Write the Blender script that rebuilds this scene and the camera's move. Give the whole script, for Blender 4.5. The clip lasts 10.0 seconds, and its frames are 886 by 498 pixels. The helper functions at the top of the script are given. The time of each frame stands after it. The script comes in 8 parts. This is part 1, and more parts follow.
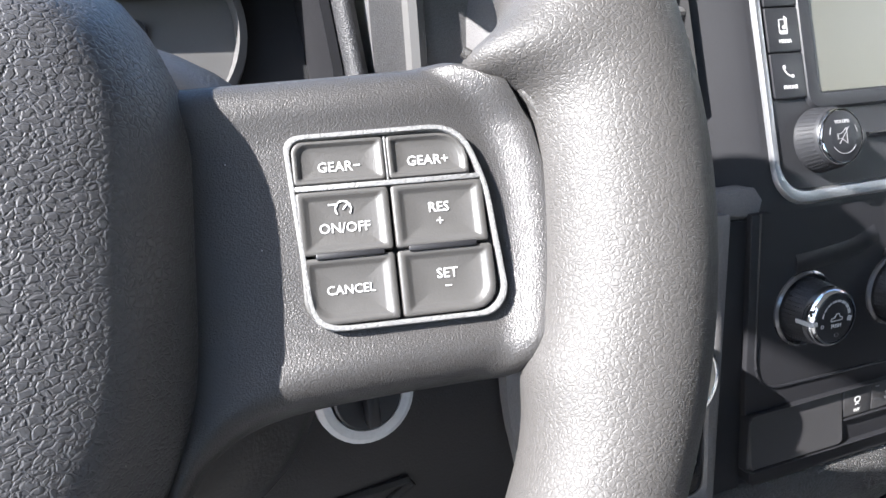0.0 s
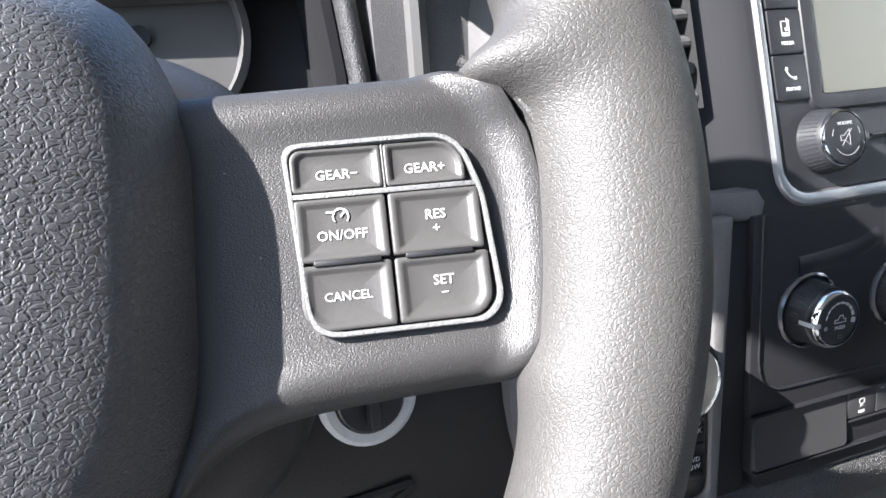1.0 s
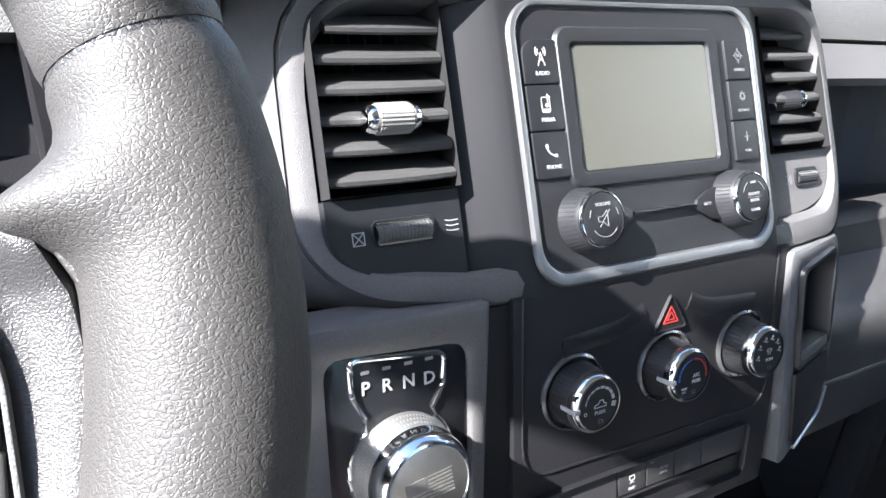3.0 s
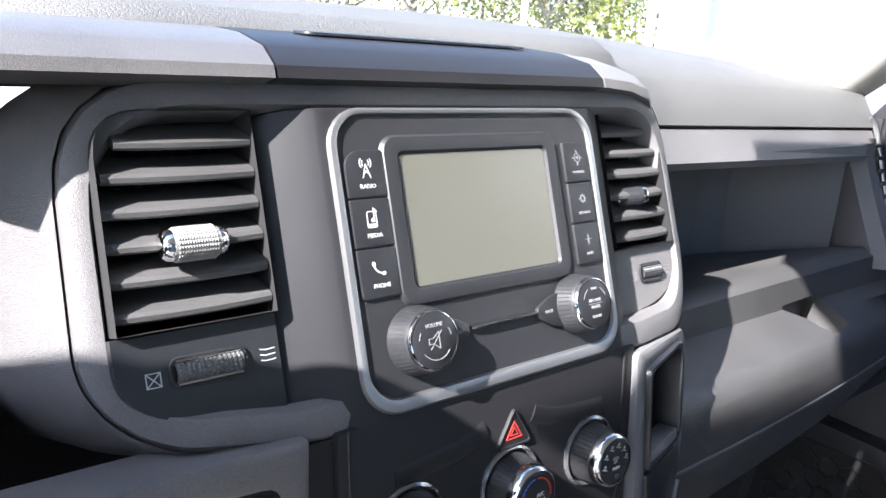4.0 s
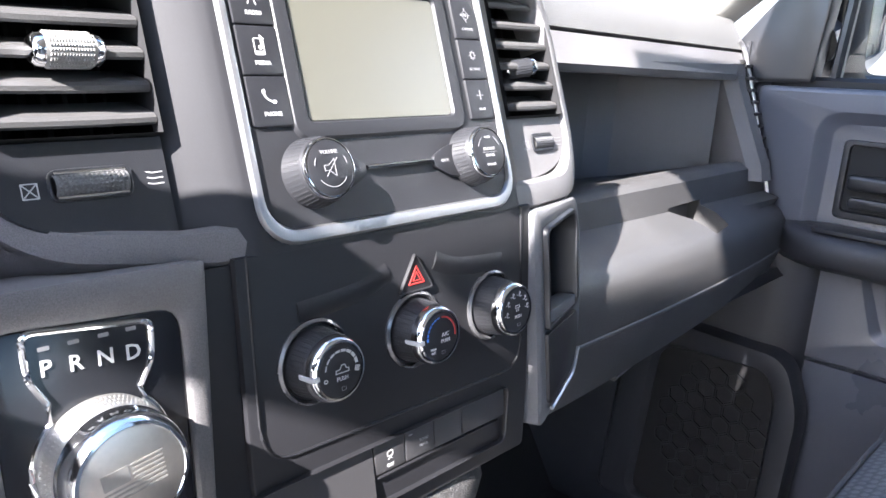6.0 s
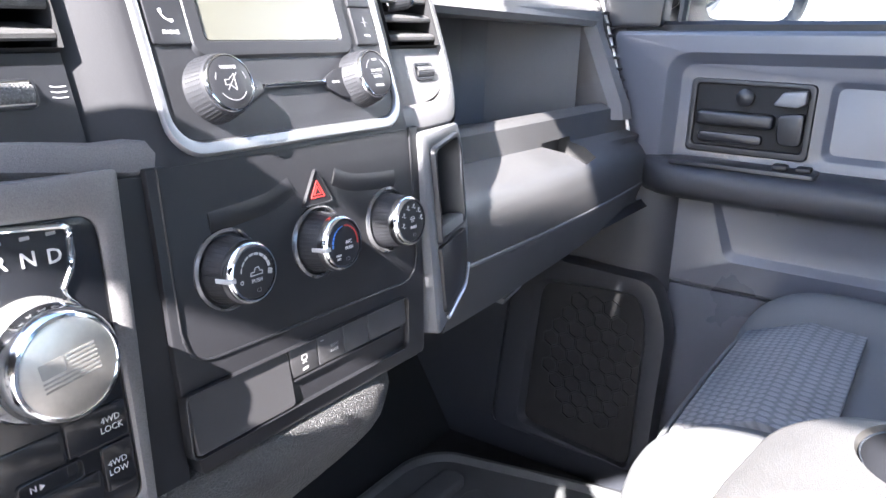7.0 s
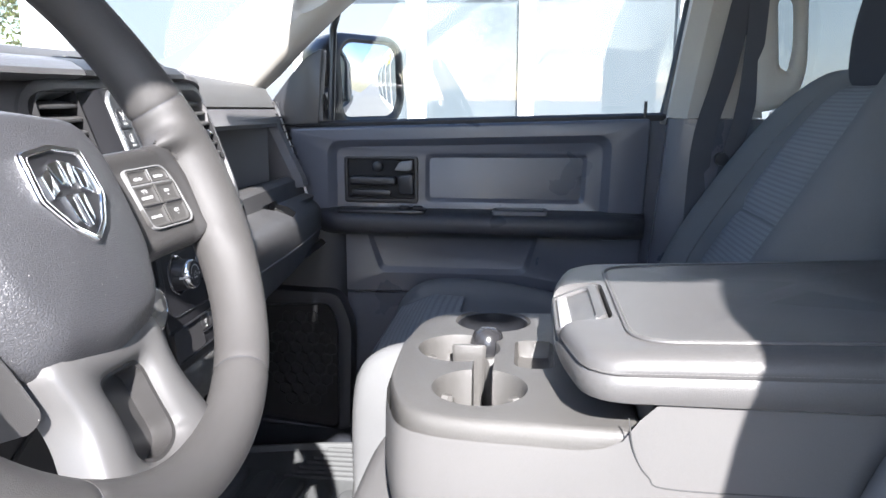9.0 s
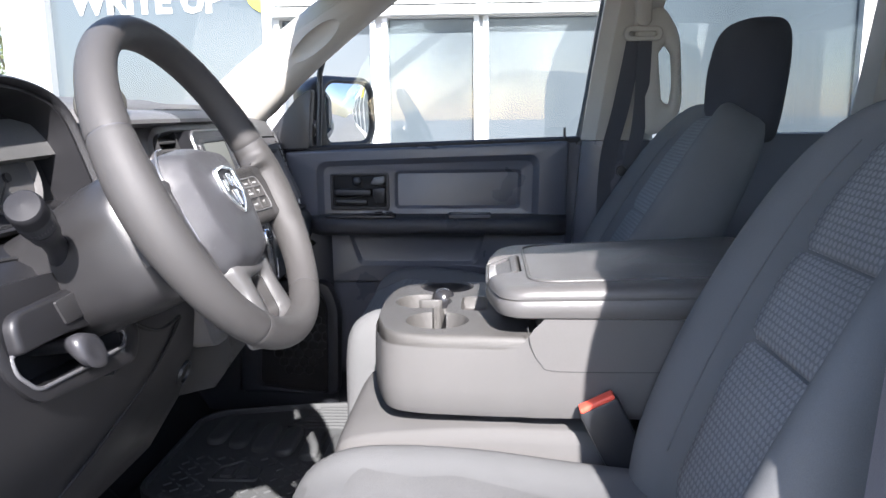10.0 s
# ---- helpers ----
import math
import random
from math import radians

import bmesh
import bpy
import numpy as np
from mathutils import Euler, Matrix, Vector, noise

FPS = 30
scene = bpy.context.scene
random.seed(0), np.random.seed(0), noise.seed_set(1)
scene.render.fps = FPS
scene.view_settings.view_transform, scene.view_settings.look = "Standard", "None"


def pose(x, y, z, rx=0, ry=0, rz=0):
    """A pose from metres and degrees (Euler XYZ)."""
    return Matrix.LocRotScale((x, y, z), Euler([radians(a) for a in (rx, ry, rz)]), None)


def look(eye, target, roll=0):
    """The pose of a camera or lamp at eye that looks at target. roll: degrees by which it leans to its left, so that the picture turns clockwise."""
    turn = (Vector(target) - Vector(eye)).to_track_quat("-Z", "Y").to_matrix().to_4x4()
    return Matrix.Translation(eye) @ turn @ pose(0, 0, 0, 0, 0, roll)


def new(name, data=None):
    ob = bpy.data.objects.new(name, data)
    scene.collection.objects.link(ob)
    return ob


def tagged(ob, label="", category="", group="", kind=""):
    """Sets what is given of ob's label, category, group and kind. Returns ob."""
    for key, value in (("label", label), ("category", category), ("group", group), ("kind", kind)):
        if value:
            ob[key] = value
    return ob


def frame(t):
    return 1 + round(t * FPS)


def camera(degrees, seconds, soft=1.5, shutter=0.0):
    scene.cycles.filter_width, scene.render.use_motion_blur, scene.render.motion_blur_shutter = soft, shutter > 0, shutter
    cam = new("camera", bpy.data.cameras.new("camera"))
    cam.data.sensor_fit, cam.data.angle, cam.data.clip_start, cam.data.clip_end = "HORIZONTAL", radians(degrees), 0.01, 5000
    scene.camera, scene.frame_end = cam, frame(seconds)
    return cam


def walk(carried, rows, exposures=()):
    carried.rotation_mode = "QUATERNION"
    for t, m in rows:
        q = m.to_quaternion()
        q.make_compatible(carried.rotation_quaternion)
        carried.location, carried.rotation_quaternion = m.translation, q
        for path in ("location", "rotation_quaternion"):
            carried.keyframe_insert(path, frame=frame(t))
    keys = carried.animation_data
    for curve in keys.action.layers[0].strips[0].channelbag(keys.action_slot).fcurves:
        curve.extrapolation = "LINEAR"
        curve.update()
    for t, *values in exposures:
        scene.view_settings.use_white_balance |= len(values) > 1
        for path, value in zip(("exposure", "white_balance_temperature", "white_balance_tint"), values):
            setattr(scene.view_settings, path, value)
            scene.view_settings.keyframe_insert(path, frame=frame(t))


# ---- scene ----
cam = camera(60.5, 10.0)
PATH = [
    (0, (-0.404, 0.057, 1.549), (0.295, 1.797, 0.854), -0.9),
    (0.5, (-0.403, 0.056, 1.551), (0.286, 1.800, 0.856), -1.1),
    (1, (-0.402, 0.055, 1.551), (0.278, 1.802, 0.857), -1.3),
    (1.5, (-0.402, 0.055, 1.552), (0.292, 1.797, 0.858), -1.1),
    (2, (-0.401, 0.055, 1.550), (0.347, 1.778, 0.866), -0.5),
    (2.5, (-0.382, 0.055, 1.554), (0.462, 1.740, 0.886), 0.7),
    (3, (-0.326, 0.066, 1.572), (0.658, 1.681, 0.921), 2.5),
    (3.2, (-0.302, 0.073, 1.589), (0.732, 1.653, 0.931), 3.0),
    (4.3, (-0.276, 0.080, 1.603), (1.001, 1.540, 1.114), 4.4),
    (4.5, (-0.275, 0.079, 1.597), (1.023, 1.523, 1.116), 4.5),
    (5, (-0.275, 0.074, 1.571), (1.061, 1.482, 1.087), 4.3),
    (5.5, (-0.279, 0.067, 1.548), (1.086, 1.437, 1.040), 4.0),
    (5.7, (-0.282, 0.064, 1.538), (1.101, 1.414, 1.023), 3.7),
    (6.8, (-0.312, 0.042, 1.499), (1.237, 1.169, 0.924), 2.0),
    (7, (-0.326, 0.037, 1.496), (1.271, 1.093, 0.918), 1.8),
    (7.5, (-0.382, 0.020, 1.495), (1.343, 0.858, 0.931), 1.4),
    (8, (-0.468, -0.012, 1.510), (1.373, 0.574, 0.992), 1.0),
    (8.5, (-0.632, -0.029, 1.522), (1.282, 0.334, 1.069), 0.3),
    (9, (-0.856, -0.040, 1.565), (1.092, 0.171, 1.162), 0.1),
    (9.5, (-1.077, -0.050, 1.575), (0.884, 0.082, 1.207), -0.2),
    (10, (-1.299, -0.080, 1.593), (0.666, 0.038, 1.238), -0.6),
]
walk(cam, [(t, look(eye, target, roll)) for t, eye, target, roll in PATH], [(0.0, 3.0, 6000, 12), (3.0, 3.1, 5950, 12), (4.3, 3.2, 6050, 15), (5.5, 3.45, 6050, 16), (6.9, 4.25, 6050, 16), (7.5, 4.15, 6050, 16), (8.5, 3.15, 6000, 15), (9.0, 2.8, 6000, 14), (10.0, 2.43, 6050, 16)])

# ---- world and light ----
SUN_WAY = Vector((1.0, 0.20, -0.78)).normalized()
world = bpy.data.worlds.new("sky")
scene.world = world
world.use_nodes = True
wn = world.node_tree
sky = wn.nodes.new("ShaderNodeTexSky")
sky.sky_type = "NISHITA"
sky.sun_disc = False
sky.dust_density = 0.8
sky.ozone_density = 1.5
sky.sun_elevation = math.asin(-SUN_WAY.z)
sky.sun_rotation = math.atan2(-SUN_WAY.x, -SUN_WAY.y)
wn.links.new(sky.outputs[0], wn.nodes["Background"].inputs[0])
wn.nodes["Background"].inputs[1].default_value = 0.085
sun = new("sun", bpy.data.lights.new("sun", "SUN"))
sun.data.energy, sun.data.angle, sun.data.color = 3.8, radians(0.6), (1.0, 0.94, 0.845)
sun.rotation_mode = "QUATERNION"
sun.rotation_quaternion = SUN_WAY.to_track_quat("-Z", "Y")

# ---- helpers of this scene ----
def mat(name, color, rough=0.5, metal=0.0, bump=0.0, scale=400.0, var=0.12, kind="noise", spec=0.5, coat=0.0, big=6.0, rvar=0.1, dust=0.0):
    m = bpy.data.materials.new(name)
    m.use_nodes = True
    nt = m.node_tree
    b = nt.nodes["Principled BSDF"]
    b.inputs["Roughness"].default_value = rough
    b.inputs["Metallic"].default_value = metal
    b.inputs["Specular IOR Level"].default_value = spec
    b.inputs["Coat Weight"].default_value = coat
    tc = nt.nodes.new("ShaderNodeTexCoord")
    n1 = nt.nodes.new("ShaderNodeTexNoise")
    n1.inputs["Scale"].default_value, n1.inputs["Detail"].default_value = big, 6.0
    nt.links.new(tc.outputs["Object"], n1.inputs["Vector"])
    n2 = nt.nodes.new("ShaderNodeTexNoise")
    n2.inputs["Scale"].default_value, n2.inputs["Detail"].default_value = scale, 3.0
    nt.links.new(tc.outputs["Object"], n2.inputs["Vector"])
    add = nt.nodes.new("ShaderNodeMath")
    add.operation = "ADD"
    nt.links.new(n1.outputs["Fac"], add.inputs[0])
    nt.links.new(n2.outputs["Fac"], add.inputs[1])
    mr = nt.nodes.new("ShaderNodeMapRange")
    mr.inputs["From Min"].default_value, mr.inputs["From Max"].default_value = 0.6, 1.4
    mr.inputs["To Min"].default_value, mr.inputs["To Max"].default_value = 1.0 - var, 1.0 + var
    nt.links.new(add.outputs[0], mr.inputs["Value"])
    mul = nt.nodes.new("ShaderNodeVectorMath")
    mul.operation = "SCALE"
    mul.inputs[0].default_value = color
    nt.links.new(mr.outputs[0], mul.inputs["Scale"])
    nt.links.new(mul.outputs[0], b.inputs["Base Color"])
    if dust:
        # scattered pale specks of lint and grit
        sp = nt.nodes.new("ShaderNodeTexVoronoi")
        sp.inputs["Scale"].default_value = 210.0
        nt.links.new(tc.outputs["Object"], sp.inputs["Vector"])
        pick = nt.nodes.new("ShaderNodeSeparateColor")
        nt.links.new(sp.outputs["Color"], pick.inputs[0])
        size = nt.nodes.new("ShaderNodeMapRange")
        size.inputs["From Min"].default_value, size.inputs["From Max"].default_value = 0.62, 1.0
        size.inputs["To Min"].default_value, size.inputs["To Max"].default_value = 0.0, 0.085
        nt.links.new(pick.outputs[0], size.inputs["Value"])
        near = nt.nodes.new("ShaderNodeMath")
        near.operation = "LESS_THAN"
        nt.links.new(sp.outputs["Distance"], near.inputs[0])
        nt.links.new(size.outputs[0], near.inputs[1])
        amount = nt.nodes.new("ShaderNodeMath")
        amount.operation = "MULTIPLY"
        amount.inputs[1].default_value = dust
        nt.links.new(near.outputs[0], amount.inputs[0])
        over = nt.nodes.new("ShaderNodeMix")
        over.data_type = "RGBA"
        over.inputs[7].default_value = (0.42, 0.41, 0.40, 1)
        nt.links.new(amount.outputs[0], over.inputs[0])
        nt.links.new(mul.outputs[0], over.inputs[6])
        nt.links.new(over.outputs[2], b.inputs["Base Color"])
    rr = nt.nodes.new("ShaderNodeMapRange")
    rr.inputs["From Min"].default_value, rr.inputs["From Max"].default_value = 0.3, 0.7
    rr.inputs["To Min"].default_value, rr.inputs["To Max"].default_value = max(0.02, rough - rvar), min(1.0, rough + rvar)
    nt.links.new(n1.outputs["Fac"], rr.inputs["Value"])
    nt.links.new(rr.outputs[0], b.inputs["Roughness"])
    if bump:
        bp = nt.nodes.new("ShaderNodeBump")
        bp.inputs["Strength"].default_value = bump
        bp.inputs["Distance"].default_value = 0.0006
        if kind == "leather":
            v = nt.nodes.new("ShaderNodeTexVoronoi")
            v.feature = "DISTANCE_TO_EDGE"
            v.inputs["Scale"].default_value = scale * 1.15
            v.inputs["Randomness"].default_value = 1.0
            wob = nt.nodes.new("ShaderNodeTexNoise")
            wob.inputs["Scale"].default_value = scale * 0.8
            nt.links.new(tc.outputs["Object"], wob.inputs["Vector"])
            mixv = nt.nodes.new("ShaderNodeVectorMath")
            mixv.operation = "MULTIPLY_ADD"
            mixv.inputs[1].default_value = (1.3 / scale,) * 3
            nt.links.new(wob.outputs["Color"], mixv.inputs[0])
            nt.links.new(tc.outputs["Object"], mixv.inputs[2])
            drawn = nt.nodes.new("ShaderNodeVectorMath")
            drawn.operation = "MULTIPLY"
            drawn.inputs[1].default_value = (0.72, 1.0, 1.15)
            nt.links.new(mixv.outputs[0], drawn.inputs[0])
            nt.links.new(drawn.outputs[0], v.inputs["Vector"])
            cl = nt.nodes.new("ShaderNodeMapRange")
            cl.inputs["From Max"].default_value = 0.20
            cl.interpolation_type = "SMOOTHERSTEP"
            nt.links.new(v.outputs["Distance"], cl.inputs["Value"])
            lump = nt.nodes.new("ShaderNodeTexNoise")
            lump.inputs["Scale"].default_value, lump.inputs["Detail"].default_value = scale * 1.5, 2.0
            nt.links.new(mixv.outputs[0], lump.inputs["Vector"])
            both = nt.nodes.new("ShaderNodeMath")
            both.operation = "MULTIPLY_ADD"
            both.inputs[1].default_value = 0.55
            nt.links.new(lump.outputs["Fac"], both.inputs[0])
            nt.links.new(cl.outputs[0], both.inputs[2])
            nt.links.new(both.outputs[0], bp.inputs["Height"])
        elif kind == "weave":
            sc = nt.nodes.new("ShaderNodeTexVoronoi")
            sc.inputs["Scale"].default_value = scale
            sc.inputs["Randomness"].default_value = 0.25
            nt.links.new(tc.outputs["Object"], sc.inputs["Vector"])
            nt.links.new(sc.outputs["Distance"], bp.inputs["Height"])
        else:
            nt.links.new(n2.outputs["Fac"], bp.inputs["Height"])
        nt.links.new(bp.outputs[0], b.inputs["Normal"])
    return m


def glass(name, tint=(0.95, 0.97, 0.96), rough=0.0):
    m = bpy.data.materials.new(name)
    m.use_nodes = True
    nt = m.node_tree
    out = nt.nodes["Material Output"]
    tr = nt.nodes.new("ShaderNodeBsdfTransparent")
    tr.inputs[0].default_value = (*tint, 1)
    gl = nt.nodes.new("ShaderNodeBsdfGlossy")
    gl.inputs["Roughness"].default_value = rough
    mx = nt.nodes.new("ShaderNodeMixShader")
    mx.inputs[0].default_value = 0.05
    nt.links.new(tr.outputs[0], mx.inputs[1])
    nt.links.new(gl.outputs[0], mx.inputs[2])
    nt.links.new(mx.outputs[0], out.inputs[0])
    return m


def thing(name, label, category, group="", kind="", at=(0, 0, 0)):
    ob = new(name)
    ob.empty_display_size = 0.02
    ob.location = at
    return tagged(ob, label, category, group, kind)


def part(name, bm, material, parent=None, label="", angle=35.0):
    """Links a bmesh as one mesh under a thing or a part. material: one, or a list of slots."""
    me = bpy.data.meshes.new(name)
    bmesh.ops.recalc_face_normals(bm, faces=bm.faces[:])
    bm.to_mesh(me)
    bm.free()
    for m in material if isinstance(material, (list, tuple)) else [material]:
        me.materials.append(m)
    me.polygons.foreach_set("use_smooth", [True] * len(me.polygons))
    me.set_sharp_from_angle(angle=radians(angle))
    ob = new(name, me)
    if parent:
        ob.parent = parent
        bpy.context.view_layer.update()
        ob.matrix_parent_inverse = parent.matrix_world.inverted()
    if label:
        ob["label"] = label
    return ob


def axes(o, u, v, n):
    """A frame from an origin and three axes."""
    m = Matrix.Identity(4)
    for i, a in enumerate((u, v, n, o)):
        for k in range(3):
            m[k][i] = a[k]
    return m


def rrect(w, h, r, k=4, cx=0.0, cy=0.0):
    """Outline of a rounded rectangle."""
    pts = []
    rs = r if isinstance(r, (list, tuple)) else (r,) * 4
    for (sx, sy, a0), q in zip(((1, 1, 0), (-1, 1, 90), (-1, -1, 180), (1, -1, 270)), rs):
        for i in range(k + 1):
            a = radians(a0 + 90 * i / k)
            pts.append((cx + sx * (w / 2 - q) + q * math.cos(a), cy + sy * (h / 2 - q) + q * math.sin(a)))
    return pts


def rounded(pts, r, k=4):
    """Rounds the corners of a polygon; r: one radius or one for each corner."""
    out, n = [], len(pts)
    for i, p in enumerate(pts):
        q = r[i] if isinstance(r, (list, tuple)) else r
        p, a, b = Vector(p), Vector(pts[i - 1]), Vector(pts[(i + 1) % n])
        if q <= 0:
            out.append(tuple(p))
            continue
        da, db = (a - p), (b - p)
        q2 = min(q, da.length * 0.49, db.length * 0.49)
        s, e = p + da.normalized() * q2, p + db.normalized() * q2
        for j in range(k + 1):
            t = j / k
            out.append(tuple((1 - t) ** 2 * s + 2 * t * (1 - t) * p + t * t * e))
    return out


def mark(bm, since, slot):
    bm.faces.ensure_lookup_table()
    for f in bm.faces[since:]:
        f.material_index = slot


def slab(bm, pts, n0, n1, m, bev=0.0, seg=2, slot=0):
    """A prism of an outline between two heights of the frame m, its top edge rounded by bev."""
    since = len(bm.faces)
    rows = [[bm.verts.new(m @ Vector((x, y, n0))) for x, y in pts]]
    c = Vector((sum(p[0] for p in pts) / len(pts), sum(p[1] for p in pts) / len(pts)))
    if bev:
        sgn = 1 if n1 > n0 else -1
        wid, hei = max(abs(p[0] - c.x) for p in pts), max(abs(p[1] - c.y) for p in pts)
        for i in range(seg + 1):
            a = math.pi / 2 * i / seg
            inn, up = bev * (1 - math.cos(a)), bev * math.sin(a)
            rows.append([bm.verts.new(m @ Vector((c.x + (x - c.x) * (1 - inn / wid), c.y + (y - c.y) * (1 - inn / hei), n1 - sgn * (bev - up)))) for x, y in pts])
    else:
        rows.append([bm.verts.new(m @ Vector((x, y, n1))) for x, y in pts])
    k = len(pts)
    for a, b in zip(rows, rows[1:]):
        for i in range(k):
            bm.faces.new((a[i], a[(i + 1) % k], b[(i + 1) % k], b[i]))
    bm.faces.new(rows[-1])
    bm.faces.new(rows[0][::-1])
    if slot:
        mark(bm, since, slot)


def ring_slab(bm, outer, inner, n0, n1, m, slot=0, bev=0.0):
    """A frame between two outlines of the same number of points."""
    since = len(bm.faces)
    k = len(outer)
    o0 = [bm.verts.new(m @ Vector((x, y, n0))) for x, y in outer]
    i0 = [bm.verts.new(m @ Vector((x, y, n0))) for x, y in inner]
    if bev:
        mids = [((x + p) / 2, (y + q) / 2) for (x, y), (p, q) in zip(outer, inner)]
        oe = [((x + (mx - x) * 0.3), (y + (my - y) * 0.3)) for (x, y), (mx, my) in zip(outer, mids)]
        ie = [((x + (mx - x) * 0.3), (y + (my - y) * 0.3)) for (x, y), (mx, my) in zip(inner, mids)]
        loops = [o0, [bm.verts.new(m @ Vector((x, y, n1 - bev))) for x, y in outer], [bm.verts.new(m @ Vector((x, y, n1 - bev * 0.2))) for x, y in oe],
                 [bm.verts.new(m @ Vector((x, y, n1))) for x, y in mids], [bm.verts.new(m @ Vector((x, y, n1 - bev * 0.2))) for x, y in ie],
                 [bm.verts.new(m @ Vector((x, y, n1 - bev))) for x, y in inner], i0]
    else:
        loops = [o0, [bm.verts.new(m @ Vector((x, y, n1))) for x, y in outer], [bm.verts.new(m @ Vector((x, y, n1))) for x, y in inner], i0]
    for a, b in zip(loops, loops[1:] + loops[:1]):
        for i in range(k):
            bm.faces.new((a[i], a[(i + 1) % k], b[(i + 1) % k], b[i]))
    if slot:
        mark(bm, since, slot)


def loft(bm, rings, closed=True, caps=True, slot=0):
    since = len(bm.faces)
    vs = [[bm.verts.new(p) for p in r] for r in rings]
    k = len(vs[0])
    for a, b in zip(vs, vs[1:]):
        for i in range(k if closed else k - 1):
            bm.faces.new((a[i], a[(i + 1) % k], b[(i + 1) % k], b[i]))
    if caps and closed:
        bm.faces.new(vs[0][::-1])
        bm.faces.new(vs[-1])
    if slot:
        mark(bm, since, slot)
    return vs


def spline(pts, k=6, closed=False):
    """Points along a smooth curve through pts."""
    p = [Vector(q) for q in pts]
    n, out = len(p), []
    for i in range(n if closed else n - 1):
        a, b, c, d = (p[(i - 1) % n], p[i], p[(i + 1) % n], p[(i + 2) % n]) if closed else (p[max(i - 1, 0)], p[i], p[i + 1], p[min(i + 2, n - 1)])
        for j in range(k):
            t = j / k
            out.append(0.5 * (2 * b + (c - a) * t + (2 * a - 5 * b + 4 * c - d) * t * t + (3 * b - a - 3 * c + d) * t ** 3))
    if not closed:
        out.append(p[-1])
    return out


def tube(bm, pts, r, k=10, closed=False, slot=0, flat=1.0, up=(0, 0, 1)):
    """A round bar along pts; r may be one radius or one for each point."""
    pts = [Vector(p) for p in pts]
    n, rings = len(pts), []
    for i, p in enumerate(pts):
        d = (pts[(i + 1) % n] - pts[i - 1]) if closed else (pts[min(i + 1, n - 1)] - pts[max(i - 1, 0)])
        d.normalize()
        s = d.cross(Vector(up))
        if s.length < 1e-4:
            s = d.cross(Vector((1, 0.3, 0)))
        s.normalize()
        t = s.cross(d)
        q = r[i] if isinstance(r, (list, tuple)) else r
        rings.append([p + s * q * math.cos(2 * math.pi * j / k) + t * q * flat * math.sin(2 * math.pi * j / k) for j in range(k)])
    if closed:
        rings.append(rings[0])
    loft(bm, rings, True, not closed, slot)
    if closed:
        bmesh.ops.remove_doubles(bm, verts=bm.verts[:], dist=1e-6)


def revolve(bm, prof, m, k=40, slot=0, ribs=0, rib=0.0):
    """Turns a profile of (radius, height) round the axis n of the frame m."""
    rings = []
    for r, h in prof:
        rings.append([m @ Vector((r * math.cos(2 * math.pi * j / k), r * math.sin(2 * math.pi * j / k), h)) for j in range(k)])
    loft(bm, rings, True, True, slot)


def box(bm, lo, hi, bev=0.0, m=None, slot=0, seg=2):
    """A box between two corners, its edges rounded by bev."""
    m = m or Matrix.Identity(4)
    t = bmesh.new()
    bmesh.ops.create_cube(t, size=1.0)
    for v in t.verts:
        v.co = Vector([lo[i] + (hi[i] - lo[i]) * (v.co[i] + 0.5) for i in range(3)])
    if bev:
        bmesh.ops.bevel(t, geom=t.edges[:], offset=bev, segments=seg, profile=0.5, affect="EDGES")
    since = len(bm.faces)
    vm = {v: bm.verts.new(m @ v.co) for v in t.verts}
    for f in t.faces:
        bm.faces.new([vm[v] for v in f.verts])
    t.free()
    if slot:
        mark(bm, since, slot)


def lettering(bm, text, size, m, x=0.0, y=0.0, n=0.0, slot=1, depth=0.0002, bold=0.0):
    """Adds letters, centred on (x, y) of the frame m, size: height of the capitals."""
    cu = bpy.data.curves.new("letters", "FONT")
    cu.body, cu.size, cu.align_x, cu.align_y = text, size / 0.7, "CENTER", "CENTER"
    cu.extrude, cu.resolution_u, cu.offset = depth, 2, bold
    ob = bpy.data.objects.new("letters", cu)
    scene.collection.objects.link(ob)
    bpy.context.view_layer.update()
    me = bpy.data.meshes.new_from_object(ob.evaluated_get(bpy.context.evaluated_depsgraph_get()))
    since = len(bm.faces)
    bm.faces.ensure_lookup_table()
    vs = [bm.verts.new(m @ (Vector((x, y, n)) + v.co)) for v in me.vertices]
    for p in me.polygons:
        try:
            bm.faces.new([vs[i] for i in p.vertices])
        except ValueError:
            pass
    mark(bm, since, slot)
    bpy.data.objects.remove(ob)
    bpy.data.curves.remove(cu)
    bpy.data.meshes.remove(me)


def arc(bm, m, cx, cy, r, a0, a1, w, n=0.0, slot=1, k=14, depth=0.0002):
    """A thin curved stroke in the frame m; angles in degrees."""
    since = len(bm.faces)
    rows = []
    for i in range(k + 1):
        a = radians(a0 + (a1 - a0) * i / k)
        rows.append([m @ Vector((cx + (r + d) * math.cos(a), cy + (r + d) * math.sin(a), n + h)) for d, h in ((-w / 2, 0), (-w / 2, depth), (w / 2, depth), (w / 2, 0))])
    loft(bm, rows)
    mark(bm, since, slot)


